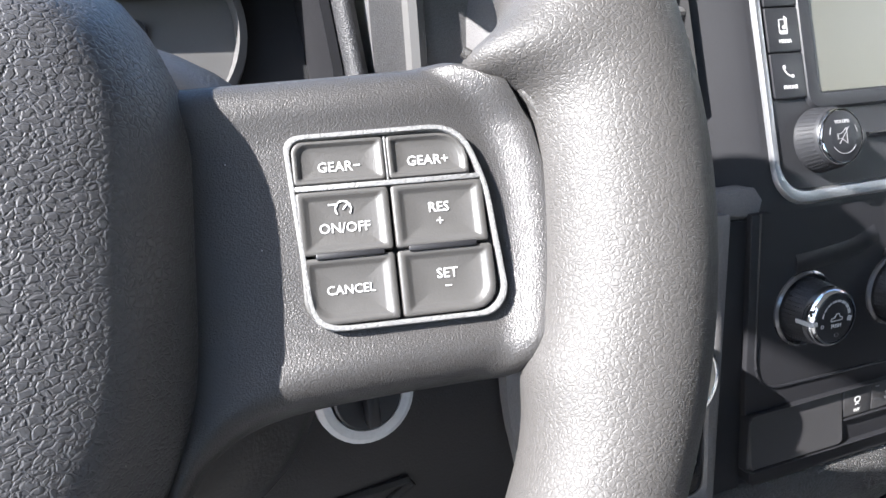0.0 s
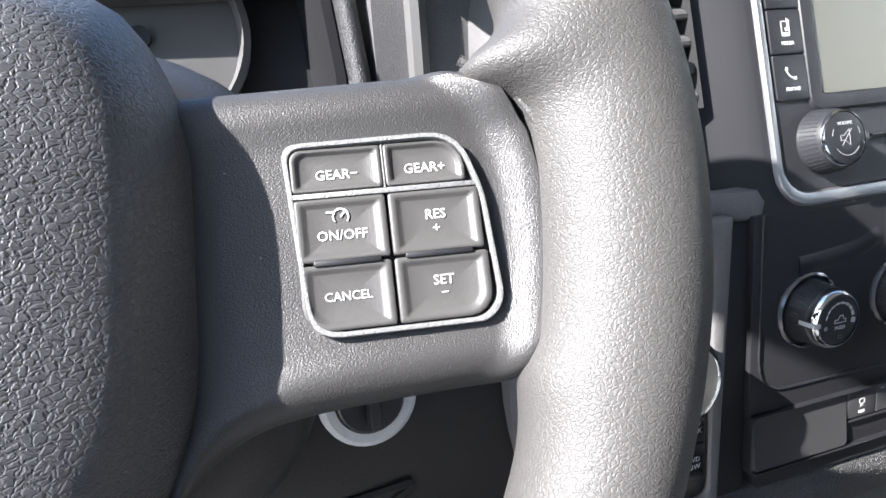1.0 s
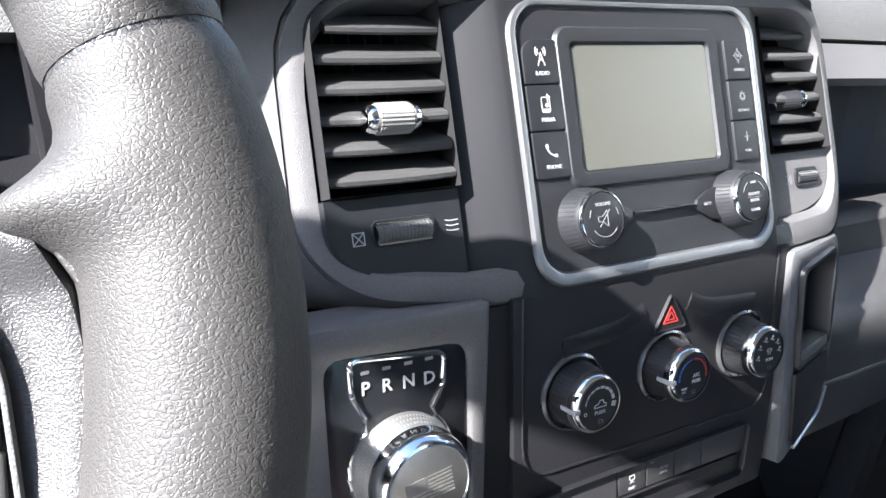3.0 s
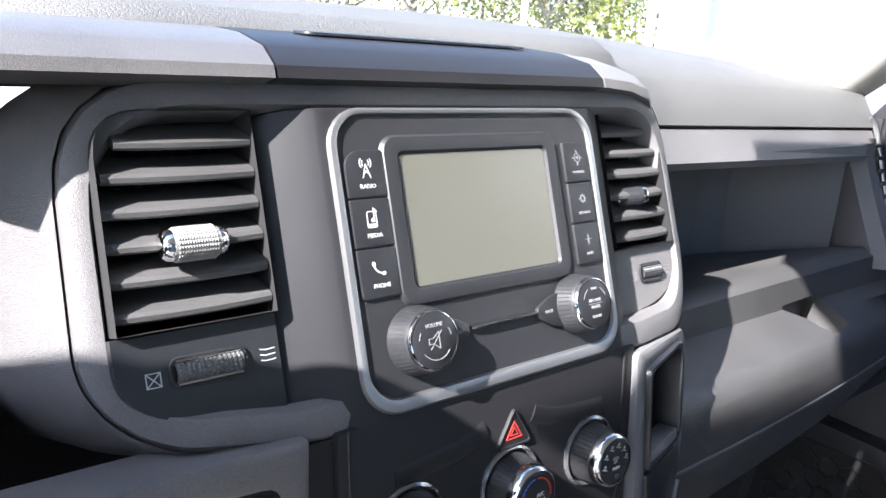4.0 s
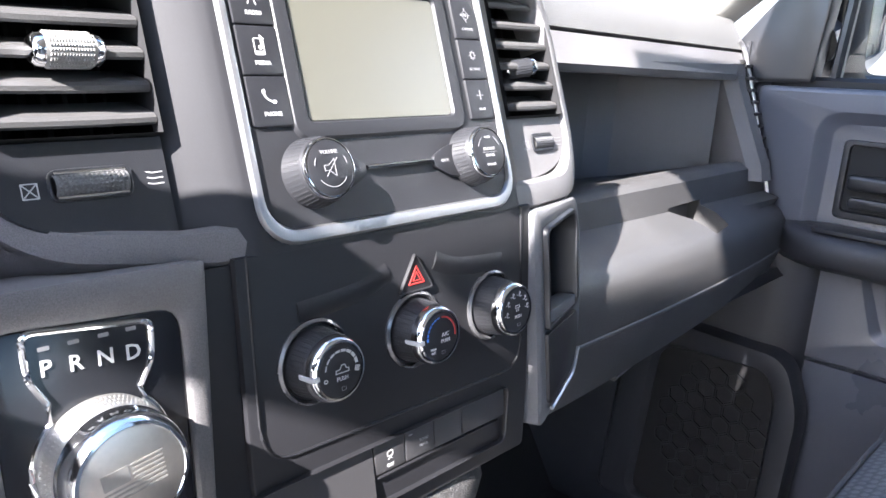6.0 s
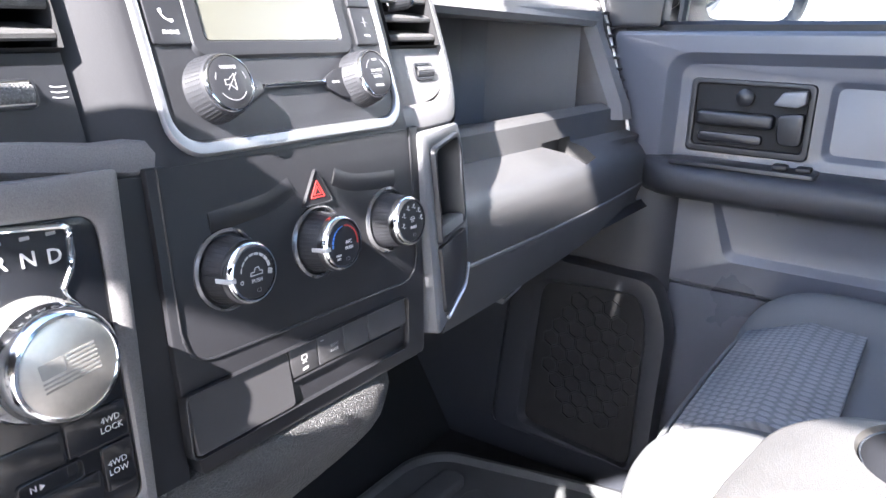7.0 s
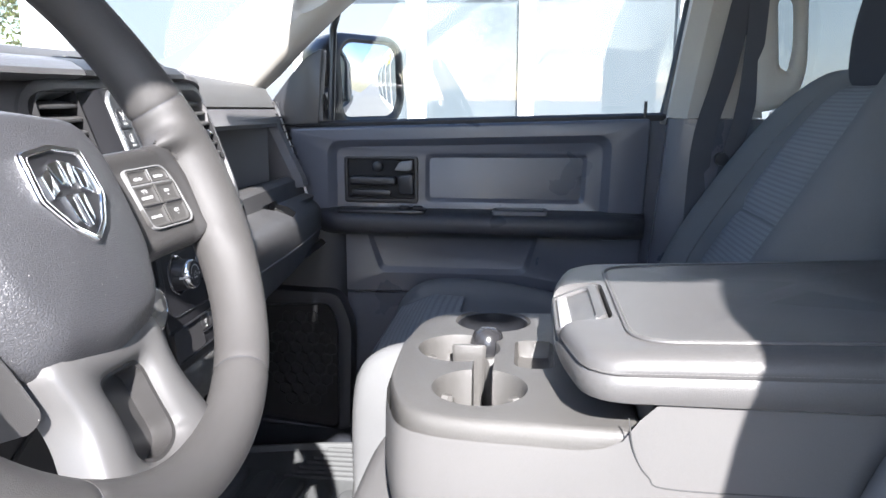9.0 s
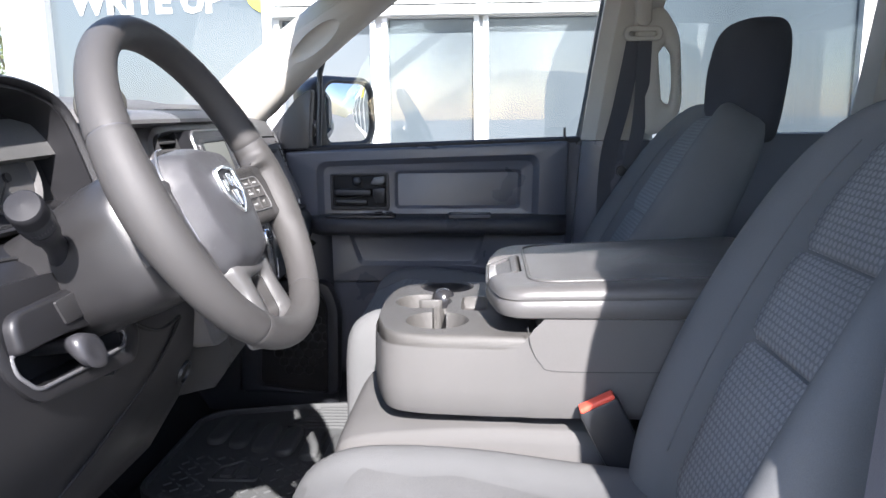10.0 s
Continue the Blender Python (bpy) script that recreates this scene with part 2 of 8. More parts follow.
def stroke(bm, m, pts, w, n=0.0, slot=1, depth=0.0002):
    """A thin straight stroke through points of the frame m."""
    since = len(bm.faces)
    for (x0, y0), (x1, y1) in zip(pts, pts[1:]):
        d = Vector((x1 - x0, y1 - y0)).normalized()
        s = Vector((-d.y, d.x)) * w / 2
        e = d * w * 0.35
        q = [(x0 - e.x + s.x, y0 - e.y + s.y), (x0 - e.x - s.x, y0 - e.y - s.y), (x1 + e.x - s.x, y1 + e.y - s.y), (x1 + e.x + s.x, y1 + e.y + s.y)]
        a = [bm.verts.new(m @ Vector((x, y, n))) for x, y in q]
        b = [bm.verts.new(m @ Vector((x, y, n + depth))) for x, y in q]
        bm.faces.new(b)
        for i in range(4):
            bm.faces.new((a[i], a[(i + 1) % 4], b[(i + 1) % 4], b[i]))
    mark(bm, since, slot)


def hex_cloth(name, color, pitch=0.0105):
    """Cloth woven in a pattern of small hexagons."""
    m = mat(name, color, 0.9, var=0.2, scale=1300, spec=0.2)
    nt = m.node_tree
    b = nt.nodes["Principled BSDF"]
    tc = nt.nodes.new("ShaderNodeTexCoord")
    total = None
    k = 2 * math.pi / (pitch * 0.866)
    for a in (90, 210, 330):
        c, s = math.cos(radians(a)), math.sin(radians(a))
        dot = nt.nodes.new("ShaderNodeVectorMath")
        dot.operation = "DOT_PRODUCT"
        dot.inputs[1].default_value = (k * c, -0.75 * k * s, 0.75 * k * s)
        nt.links.new(tc.outputs["Object"], dot.inputs[0])
        co = nt.nodes.new("ShaderNodeMath")
        co.operation = "COSINE"
        nt.links.new(dot.outputs["Value"], co.inputs[0])
        if total is None:
            total = co
        else:
            ad = nt.nodes.new("ShaderNodeMath")
            ad.operation = "ADD"
            nt.links.new(total.outputs[0], ad.inputs[0])
            nt.links.new(co.outputs[0], ad.inputs[1])
            total = ad
    mr = nt.nodes.new("ShaderNodeMapRange")
    mr.inputs["From Min"].default_value, mr.inputs["From Max"].default_value = -1.2, 0.6
    nt.links.new(total.outputs[0], mr.inputs["Value"])
    bp = nt.nodes.new("ShaderNodeBump")
    bp.inputs["Strength"].default_value, bp.inputs["Distance"].default_value = 0.8, 0.0010
    nt.links.new(mr.outputs[0], bp.inputs["Height"])
    nt.links.new(bp.outputs[0], b.inputs["Normal"])
    old = b.inputs["Base Color"].links[0].from_socket
    mix = nt.nodes.new("ShaderNodeVectorMath")
    mix.operation = "SCALE"
    sc = nt.nodes.new("ShaderNodeMapRange")
    sc.inputs["To Min"].default_value, sc.inputs["To Max"].default_value = 0.76, 1.10
    nt.links.new(mr.outputs[0], sc.inputs["Value"])
    nt.links.new(old, mix.inputs[0])
    nt.links.new(sc.outputs[0], mix.inputs["Scale"])
    nt.links.new(mix.outputs[0], b.inputs["Base Color"])
    return m


def at(frame_, x, v, n=0.0):
    return frame_ @ Matrix.Translation((x, v, n))


def knurled(bm, m, r0, r1, h, slot=0, rows=7, k=44):
    """A round grip with small raised squares."""
    revolve(bm, [(r0, 0.0), (r0, h * 0.06), (r0 * 0.99, h * 0.1), (r1, h * 0.92), (r1 * 0.97, h)], m, k, slot)
    since = len(bm.faces)
    for i in range(rows):
        t = (i + 0.5) / rows
        z, r = h * (0.12 + 0.76 * t), r0 + (r1 - r0) * (0.12 + 0.76 * t)
        hz, ha = h * 0.76 / rows * 0.33, math.pi / k * 0.66
        for j in range(k):
            a = 2 * math.pi * (j + 0.5) / k
            q = [bm.verts.new(m @ Vector(((r - 0.0003) * math.cos(a + da), (r - 0.0003) * math.sin(a + da), z + dz))) for da, dz in ((-ha, -hz), (ha, -hz), (ha, hz), (-ha, hz))]
            tip = bm.verts.new(m @ Vector(((r + 0.00045) * math.cos(a), (r + 0.00045) * math.sin(a), z)))
            for e in range(4):
                bm.faces.new((q[e], q[(e + 1) % 4], tip))
    mark(bm, since, slot)


def soft_loft(bm, rings, k=4, j=2):
    """A closed loft whose rings and sections are first smoothed along splines."""
    cols = [spline(c, k) for c in zip(*rings)]
    rows = [spline(r, j, closed=True) for r in zip(*cols)]
    loft(bm, rows)


def carve(ob, *cutters):
    """Cuts the closed forms of some bmeshes out of an object's mesh."""
    tools = []
    for bm in cutters:
        me = bpy.data.meshes.new("cut")
        bmesh.ops.recalc_face_normals(bm, faces=bm.faces[:])
        bm.to_mesh(me)
        bm.free()
        tool = bpy.data.objects.new("cut", me)
        scene.collection.objects.link(tool)
        mod = ob.modifiers.new("cut", "BOOLEAN")
        mod.operation, mod.object, mod.solver = "DIFFERENCE", tool, "EXACT"
        tools.append(tool)
    bpy.context.view_layer.update()
    done = bpy.data.meshes.new_from_object(ob.evaluated_get(bpy.context.evaluated_depsgraph_get()))
    ob.modifiers.clear()
    ob.data = done
    done.polygons.foreach_set("use_smooth", [True] * len(done.polygons))
    done.set_sharp_from_angle(angle=radians(40))
    for tool in tools:
        bpy.data.objects.remove(tool)


# ---- materials ----
PLASTIC = mat("dash_plastic", (0.118, 0.119, 0.125), 0.55, bump=0.35, scale=900, var=0.15)
SPECK = mat("speckled_plastic", (0.112, 0.109, 0.111), 0.44, bump=0.45, scale=1700, var=0.45)
LOWER = mat("lower_dash_plastic", (0.056, 0.055, 0.055), 0.52, bump=0.6, scale=700, var=0.35)
PADDED = mat("dash_pad", (0.092, 0.092, 0.090), 0.62, bump=0.5, scale=420, kind="leather")
BLACK = mat("black_plastic", (0.015, 0.016, 0.019), 0.38, bump=0.15, scale=1500)
GLOSS = mat("satin_black", (0.012, 0.012, 0.014), 0.48, spec=0.42, bump=0.05, scale=900, rvar=0.06)
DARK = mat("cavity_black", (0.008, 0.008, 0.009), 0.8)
SILVER = mat("satin_silver", (0.42, 0.42, 0.43), 0.36, metal=0.9, var=0.05, rvar=0.05)
CHROME = mat("chrome", (0.82, 0.82, 0.83), 0.09, metal=1.0, var=0.03, rvar=0.04)
LEATHER = mat("wheel_leather", (0.052, 0.0495, 0.048), 0.53, spec=0.42, bump=0.29, scale=760, kind="leather", var=0.10, rvar=0.04)
LEATHER_DARK = mat("dark_leather", (0.054, 0.054, 0.058), 0.38, bump=0.40, scale=540, kind="leather", rvar=0.04, spec=0.55, dust=0.8)
SPOKE = mat("spoke_plastic", (0.036, 0.0345, 0.034), 0.38, bump=0.40, scale=2300, var=0.12, dust=0.7)
WHITE_INK = mat("white_marking", (0.44, 0.44, 0.44), 0.5, var=0.04)
RED_INK = mat("red_marking", (0.40, 0.035, 0.03), 0.45)
BLUE_INK = mat("blue_marking", (0.06, 0.20, 0.60), 0.45)
SCREEN = mat("screen_glass", (0.095, 0.094, 0.074), 0.30, spec=1.0, var=0.0, rvar=0.0)
BEIGE = mat("pillar_cloth", (0.38, 0.362, 0.328), 0.85, bump=0.3, scale=900)
FABRIC = mat("seat_cloth", (0.121, 0.123, 0.125), 0.92, bump=0.7, scale=1300, var=0.2, spec=0.2)
HEX = hex_cloth("patterned_seat_cloth", (0.185, 0.188, 0.193))
WEAVE = mat("fine_seat_weave", (0.118, 0.119, 0.120), 0.9, bump=1.0, scale=700, var=0.32, spec=0.2)
VINYL = mat("console_vinyl", (0.080, 0.078, 0.077), 0.38, bump=0.22, scale=520, kind="leather", rvar=0.06)
CONSOLE = mat("console_plastic", (0.070, 0.0675, 0.064), 0.44, bump=0.36, scale=560, kind="leather")
RUBBER = mat("rubber_mat", (0.085, 0.088, 0.089), 0.68, spec=0.25, bump=0.4, scale=500)
CARPET = mat("carpet", (0.012, 0.013, 0.016), 0.95, bump=1.0, scale=900, var=0.3)
DOOR = mat("door_plastic", (0.074, 0.079, 0.098), 0.33, bump=0.3, scale=900, var=0.08, spec=0.6)
STITCH = mat("grey_thread", (0.12, 0.118, 0.115), 0.8)
PAINT_WHITE = mat("white_paint", (0.50, 0.50, 0.49), 0.5, big=1.0, scale=60)
FOOT = mat("footwell_plastic", (0.022, 0.024, 0.030), 0.45, bump=0.4, scale=700)
GLASS = glass("window_glass")
TINTED = glass("rear_glass", (0.66, 0.70, 0.71))
RED_PLASTIC = mat("red_release", (0.75, 0.10, 0.06), 0.4)

# ---- ground, building and trees outside ----
def ground():
    bm = bmesh.new()
    n, ext = 40, 150.0
    vs = [[bm.verts.new((-ext + 2 * ext * i / n, -ext + 2 * ext * j / n, 0)) for j in range(n + 1)] for i in range(n + 1)]
    for i in range(n):
        for j in range(n):
            bm.faces.new((vs[i][j], vs[i + 1][j], vs[i + 1][j + 1], vs[i][j + 1]))
    tagged(part("ground", bm, mat("asphalt", (0.25, 0.245, 0.236), 0.9, bump=0.6, scale=60, big=0.4, var=0.2)), "pale worn asphalt lot round the truck", "ground", kind="structure")


ground()
BX = 4.6
WINDOW_TINT = mat("reflecting_window", (0.085, 0.10, 0.112), 0.03, spec=0.6, var=0.10, big=0.8, rvar=0.02)


def building():
    b = thing("showroom_building", "white showroom building with large framed windows", "building", at=(BX, 0, 0))
    bm = bmesh.new()
    box(bm, (BX, -14.0, 0.0), (BX + 0.25, 3.70, 0.55), 0.01)
    box(bm, (BX, -14.0, 3.05), (BX + 0.25, 3.70, 3.8), 0.01)
    box(bm, (BX + 0.25, -14.0, 0.0), (BX + 8, 3.70, 3.8))
    part("wall", bm, PAINT_WHITE, b)
    bm = bmesh.new()
    box(bm, (BX - 0.10, -1.25, 2.30), (BX + 0.02, 1.55, 2.37), 0.012)
    part("ledge", bm, PAINT_WHITE, b)
    for y0, y1, z0, z1 in ((-2.80, -1.20, 0.55, 3.0), (-4.9, -2.95, 0.55, 3.0), (-6.9, -5.2, 0.55, 3.0), (-9.0, -7.3, 0.55, 3.0), (-11.1, -9.4, 0.55, 3.0), (-13.6, -11.5, 0.55, 3.0), (-1.05, -0.08, 0.55, 2.30), (0.02, 0.68, 0.55, 2.30), (0.80, 1.50, 0.55, 2.30), (-1.05, -0.08, 2.42, 3.0), (0.02, 1.50, 2.42, 3.0), (1.62, 3.32, 0.55, 3.0)):
        bm = bmesh.new()
        box(bm, (BX + 0.06, y0, z0), (BX + 0.09, y1, z1))
        part("window_pane", bm, WINDOW_TINT, b)
        bm = bmesh.new()
        m = axes((BX, (y0 + y1) / 2, (z0 + z1) / 2), (0, -1, 0), (0, 0, 1), (-1, 0, 0))
        ring_slab(bm, rrect(y1 - y0 + 0.07, z1 - z0 + 0.06, 0.005, 1), rrect(y1 - y0 - 0.01, z1 - z0 - 0.02, 0.005, 1), -0.1, 0.03, m)
        part("window_frame", bm, PAINT_WHITE, b)
    for y0, y1 in ((-1.20, -1.05), (-2.95, -2.80), (-5.2, -4.9), (-7.3, -6.9), (-9.4, -9.0), (-11.5, -11.1), (-14.0, -13.6), (1.50, 1.62), (-0.08, 0.02), (0.68, 0.80), (3.32, 3.70)):
        bm = bmesh.new()
        box(bm, (BX + 0.01, y0, 0.55), (BX + 0.24, y1, 3.05), 0.004)
        part("post", bm, PAINT_WHITE, b)
    bm = bmesh.new()
    lettering(bm, "WRITE UP", 0.185, axes((BX + 0.052, 2.55, 2.45), (0, -1, 0), (0, 0, 1), (-1, 0, 0)), slot=0, bold=0.012)
    part("window_lettering", bm, WHITE_INK, b, "white painted words on the window")
    bm = bmesh.new()
    revolve(bm, [(0.17, 0.0), (0.17, 0.004), (0.001, 0.004)], axes((BX + 0.052, 1.60, 2.52), (0, -1, 0), (0, 0, 1), (-1, 0, 0)), 36)
    part("round_sticker", bm, YELLOW, b, "round yellow window sticker")
    bm = bmesh.new()
    box(bm, (BX - 0.06, -8.6, 2.45), (BX - 0.02, -7.6, 3.25), 0.01)
    part("wall_sign", bm, YELLOW, b, "square yellow wall sign")
    return b


YELLOW = mat("yellow_vinyl", (0.62, 0.55, 0.05), 0.5)
building()


def leaf_mat(name, color):
    m = mat(name, color, 0.6, var=0.35, big=1.5, scale=8)
    return m


LEAVES = leaf_mat("spring_leaves", (0.13, 0.15, 0.022))
LEAVES_GREY = leaf_mat("pale_leaves", (0.12, 0.125, 0.05))
BARK = mat("bark", (0.20, 0.18, 0.15), 0.9, bump=1.0, scale=30)


def tree(x, y, h, seed, leaves, name="tree"):
    rnd = random.Random(seed)
    t = thing("tree", "tree with thin spring foliage beyond the lot", "tree", "trees beyond the lot", at=(x, y, 0))
    bm = bmesh.new()
    top = Vector((x + rnd.uniform(-.3, .3), y, h * 0.75))
    tube(bm, spline([(x, y, 0), (x + 0.1, y, h * 0.3), tuple(top)], 4), [0.10 - 0.008 * i for i in range(9)], 7)
    limbs = []
    for i in range(9):
        a, z0 = rnd.uniform(0, 6.28), h * rnd.uniform(0.10, 0.65)
        e = Vector((x + math.cos(a) * h * 0.25, y + math.sin(a) * h * 0.25, z0 + h * rnd.uniform(0.1, 0.3)))
        tube(bm, [(x, y, z0), (Vector((x, y, z0)) + e) / 2 + Vector((0, 0, 0.1)), e], [0.06, 0.04, 0.015], 5)
        limbs.append(e)
    part("trunk", bm, BARK, t)
    bm = bmesh.new()
    for i in range(7000):
        e = rnd.choice(limbs + [top]) + Vector((rnd.gauss(0, h * .11), rnd.gauss(0, h * .11), rnd.gauss(0, h * .1)))
        d, u = Vector((rnd.gauss(0, 1), rnd.gauss(0, 1), rnd.gauss(0, 1))).normalized(), Vector((rnd.gauss(0, 1), rnd.gauss(0, 1), rnd.gauss(0, 1))).normalized()
        s = rnd.uniform(0.045, 0.11)
        v = [bm.verts.new(e + q) for q in (d * s, u * s * 0.5, -d * s, -u * s * 0.5)]
        bm.faces.new(v)
    part("crown", bm, leaves, t, angle=180)


for i, (x, y, h) in enumerate(((12, 17, 7), (15, 15, 7), (18, 15.5, 8), (21, 14, 8), (23, 19, 9), (17, 20, 9), (13, 22, 8), (26, 16, 9), (9, 21, 7), (-34, -24, 8), (-38, -16, 9), (-33, -30, 7), (-40, -8, 9), (-36, -38, 9), (-42, 0, 9), (28, 21, 11), (24, 24, 11), (19, 25, 10), (14, 27, 10), (30, 15, 10), (33, 20, 12), (11, 26, 9), (5, 25, 9))):
    tree(x, y, h, i, LEAVES if i % 3 == 1 else LEAVES_GREY)


def lamp_post(x, y, h, label):
    p = thing("lamp_post", label, "lamp post", "posts in the lot", at=(x, y, 0))
    bm = bmesh.new()
    tube(bm, [(x, y, 0), (x, y, h)], 0.07, 10)
    part("pole", bm, PAINT_WHITE, p)
    for s in (-1, 1):
        bm = bmesh.new()
        box(bm, (x + s * 0.35 - 0.2, y - 0.15, h - 0.05), (x + s * 0.35 + 0.2, y + 0.15, h + 0.1), 0.02)
        part("lamp_head", bm, BLACK, p)


lamp_post(9.3, 7.3, 6.0, "white painted steel post in the lot")
lamp_post(10.5, 11.2, 6.0, "white painted steel post in the lot")
lamp_post(-20.0, -16.0, 6.2, "pale lamp post with two floodlights")


# ---- cab shell: floor, walls, pillars, roof, glass ----
FLOOR = 0.74


def shell():
    bm = bmesh.new()
    box(bm, (-0.80, -1.5, FLOOR - 0.05), (0.80, 0.62, FLOOR), 0.0)
    # slanted toe board under the dash
    loft(bm, [[(x, 0.735, FLOOR), (x, 0.89, FLOOR + 0.25), (x, 0.91, 1.25), (x, 0.94, 1.25), (x, 0.94, FLOOR - 0.05), (x, 0.60, FLOOR - 0.05), (x, 0.60, FLOOR)] for x in (-0.80, 0.80)])
    tagged(part("floor", bm, CARPET), "black carpeted cab floor and toe board", "floor", kind="structure")
    # transmission hump
    bm = bmesh.new()
    rings = []
    for y, w, h in ((-1.5, 0.17, 0.05), (0.0, 0.17, 0.05), (0.45, 0.17, 0.055), (0.70, 0.18, 0.08), (0.86, 0.22, 0.28)):
        rings.append([(math.cos(math.pi * i / 10) * w * (1.15 if i in (0, 10) else 1), y, FLOOR - 0.002 + math.sin(math.pi * i / 10) ** 0.7 * h) for i in range(11)])
    loft(bm, rings, False)
    tagged(part("floor_hump", bm, CARPET), "black carpeted hump along the cab floor", "floor", kind="structure")
    # headliner
    bm = bmesh.new()
    rings = []
    # added brow, out of view: reaches further forward toward the passenger to block sun
    def sun_brow(x):
        q = min(1.0, max(0.0, (x + 0.35) / 0.35))
        return q * q * (3 - 2 * q)
    lip = [-0.72 + 1.44 * i / 12 for i in range(13)]
    rings.append([(x, 0.20 + 0.20 * sun_brow(x), 1.965 - 0.075 * sun_brow(x)) for x in lip] + [(x, 0.20 + 0.20 * sun_brow(x), 1.972 - 0.075 * sun_brow(x)) for x in lip[::-1]])
    for y, z in ((0.10, 1.985), (-0.05, 2.02), (-0.5, 2.05), (-1.0, 2.04), (-1.45, 1.98)):
        rings.append([(x, y, z - 0.025 * abs(x / 0.72) ** 4) for x in [-0.72 + 1.44 * i / 12 for i in range(13)]] + [(x, y, z + 0.05) for x in [0.74 - 1.48 * i / 12 for i in range(13)]])
    loft(bm, rings)
    tagged(part("ceiling", bm, BEIGE), "pale cloth headliner", "ceiling", kind="structure")
    # rear wall
    bm = bmesh.new()
    box(bm, (-0.80, -1.55, FLOOR - 0.05), (0.80, -1.48, 1.52))
    box(bm, (-0.80, -1.55, 1.92), (0.80, -1.44, 2.08))
    box(bm, (-0.80, -1.55, 1.52), (-0.62, -1.48, 1.92))
    box(bm, (0.62, -1.55, 1.52), (0.80, -1.48, 1.92))
    tagged(part("wall_rear", bm, FABRIC), "dark rear cab wall with a window opening", "wall", kind="structure")
    bm = bmesh.new()
    box(bm, (-0.62, -1.52, 1.52), (0.62, -1.515, 1.92))
    tagged(part("window_rear", bm, TINTED), "clear rear cab window", "window", kind="structure").visible_shadow = False
    # windshield
    bm = bmesh.new()
    rings = []
    for i in range(13):
        x = -0.74 + 1.48 * i / 12
        c = 0.12 * (x / 0.74) ** 2
        rings.append([(x, 1.12 - c * 2.2, 1.57), (x, 0.62 - c * 1.6, 1.79), (x * 0.94, 0.14 - c * 0.6, 2.0), (x * 0.94, 0.14 - c * 0.6, 2.004), (x, 0.62 - c * 1.6, 1.794), (x, 1.12 - c * 2.2, 1.574)])
    loft(bm, rings)
    tagged(part("windshield", bm, GLASS), "clear raked windshield", "windshield", kind="structure").visible_shadow = False
    # firewall and cowl ahead of the dash, hood beyond
    bm = bmesh.new()
    box(bm, (-0.80, 0.94, FLOOR - 0.05), (0.80, 1.0, 1.5))
    tagged(part("wall_front", bm, DARK), "black firewall under the dash", "wall", kind="structure")


shell()


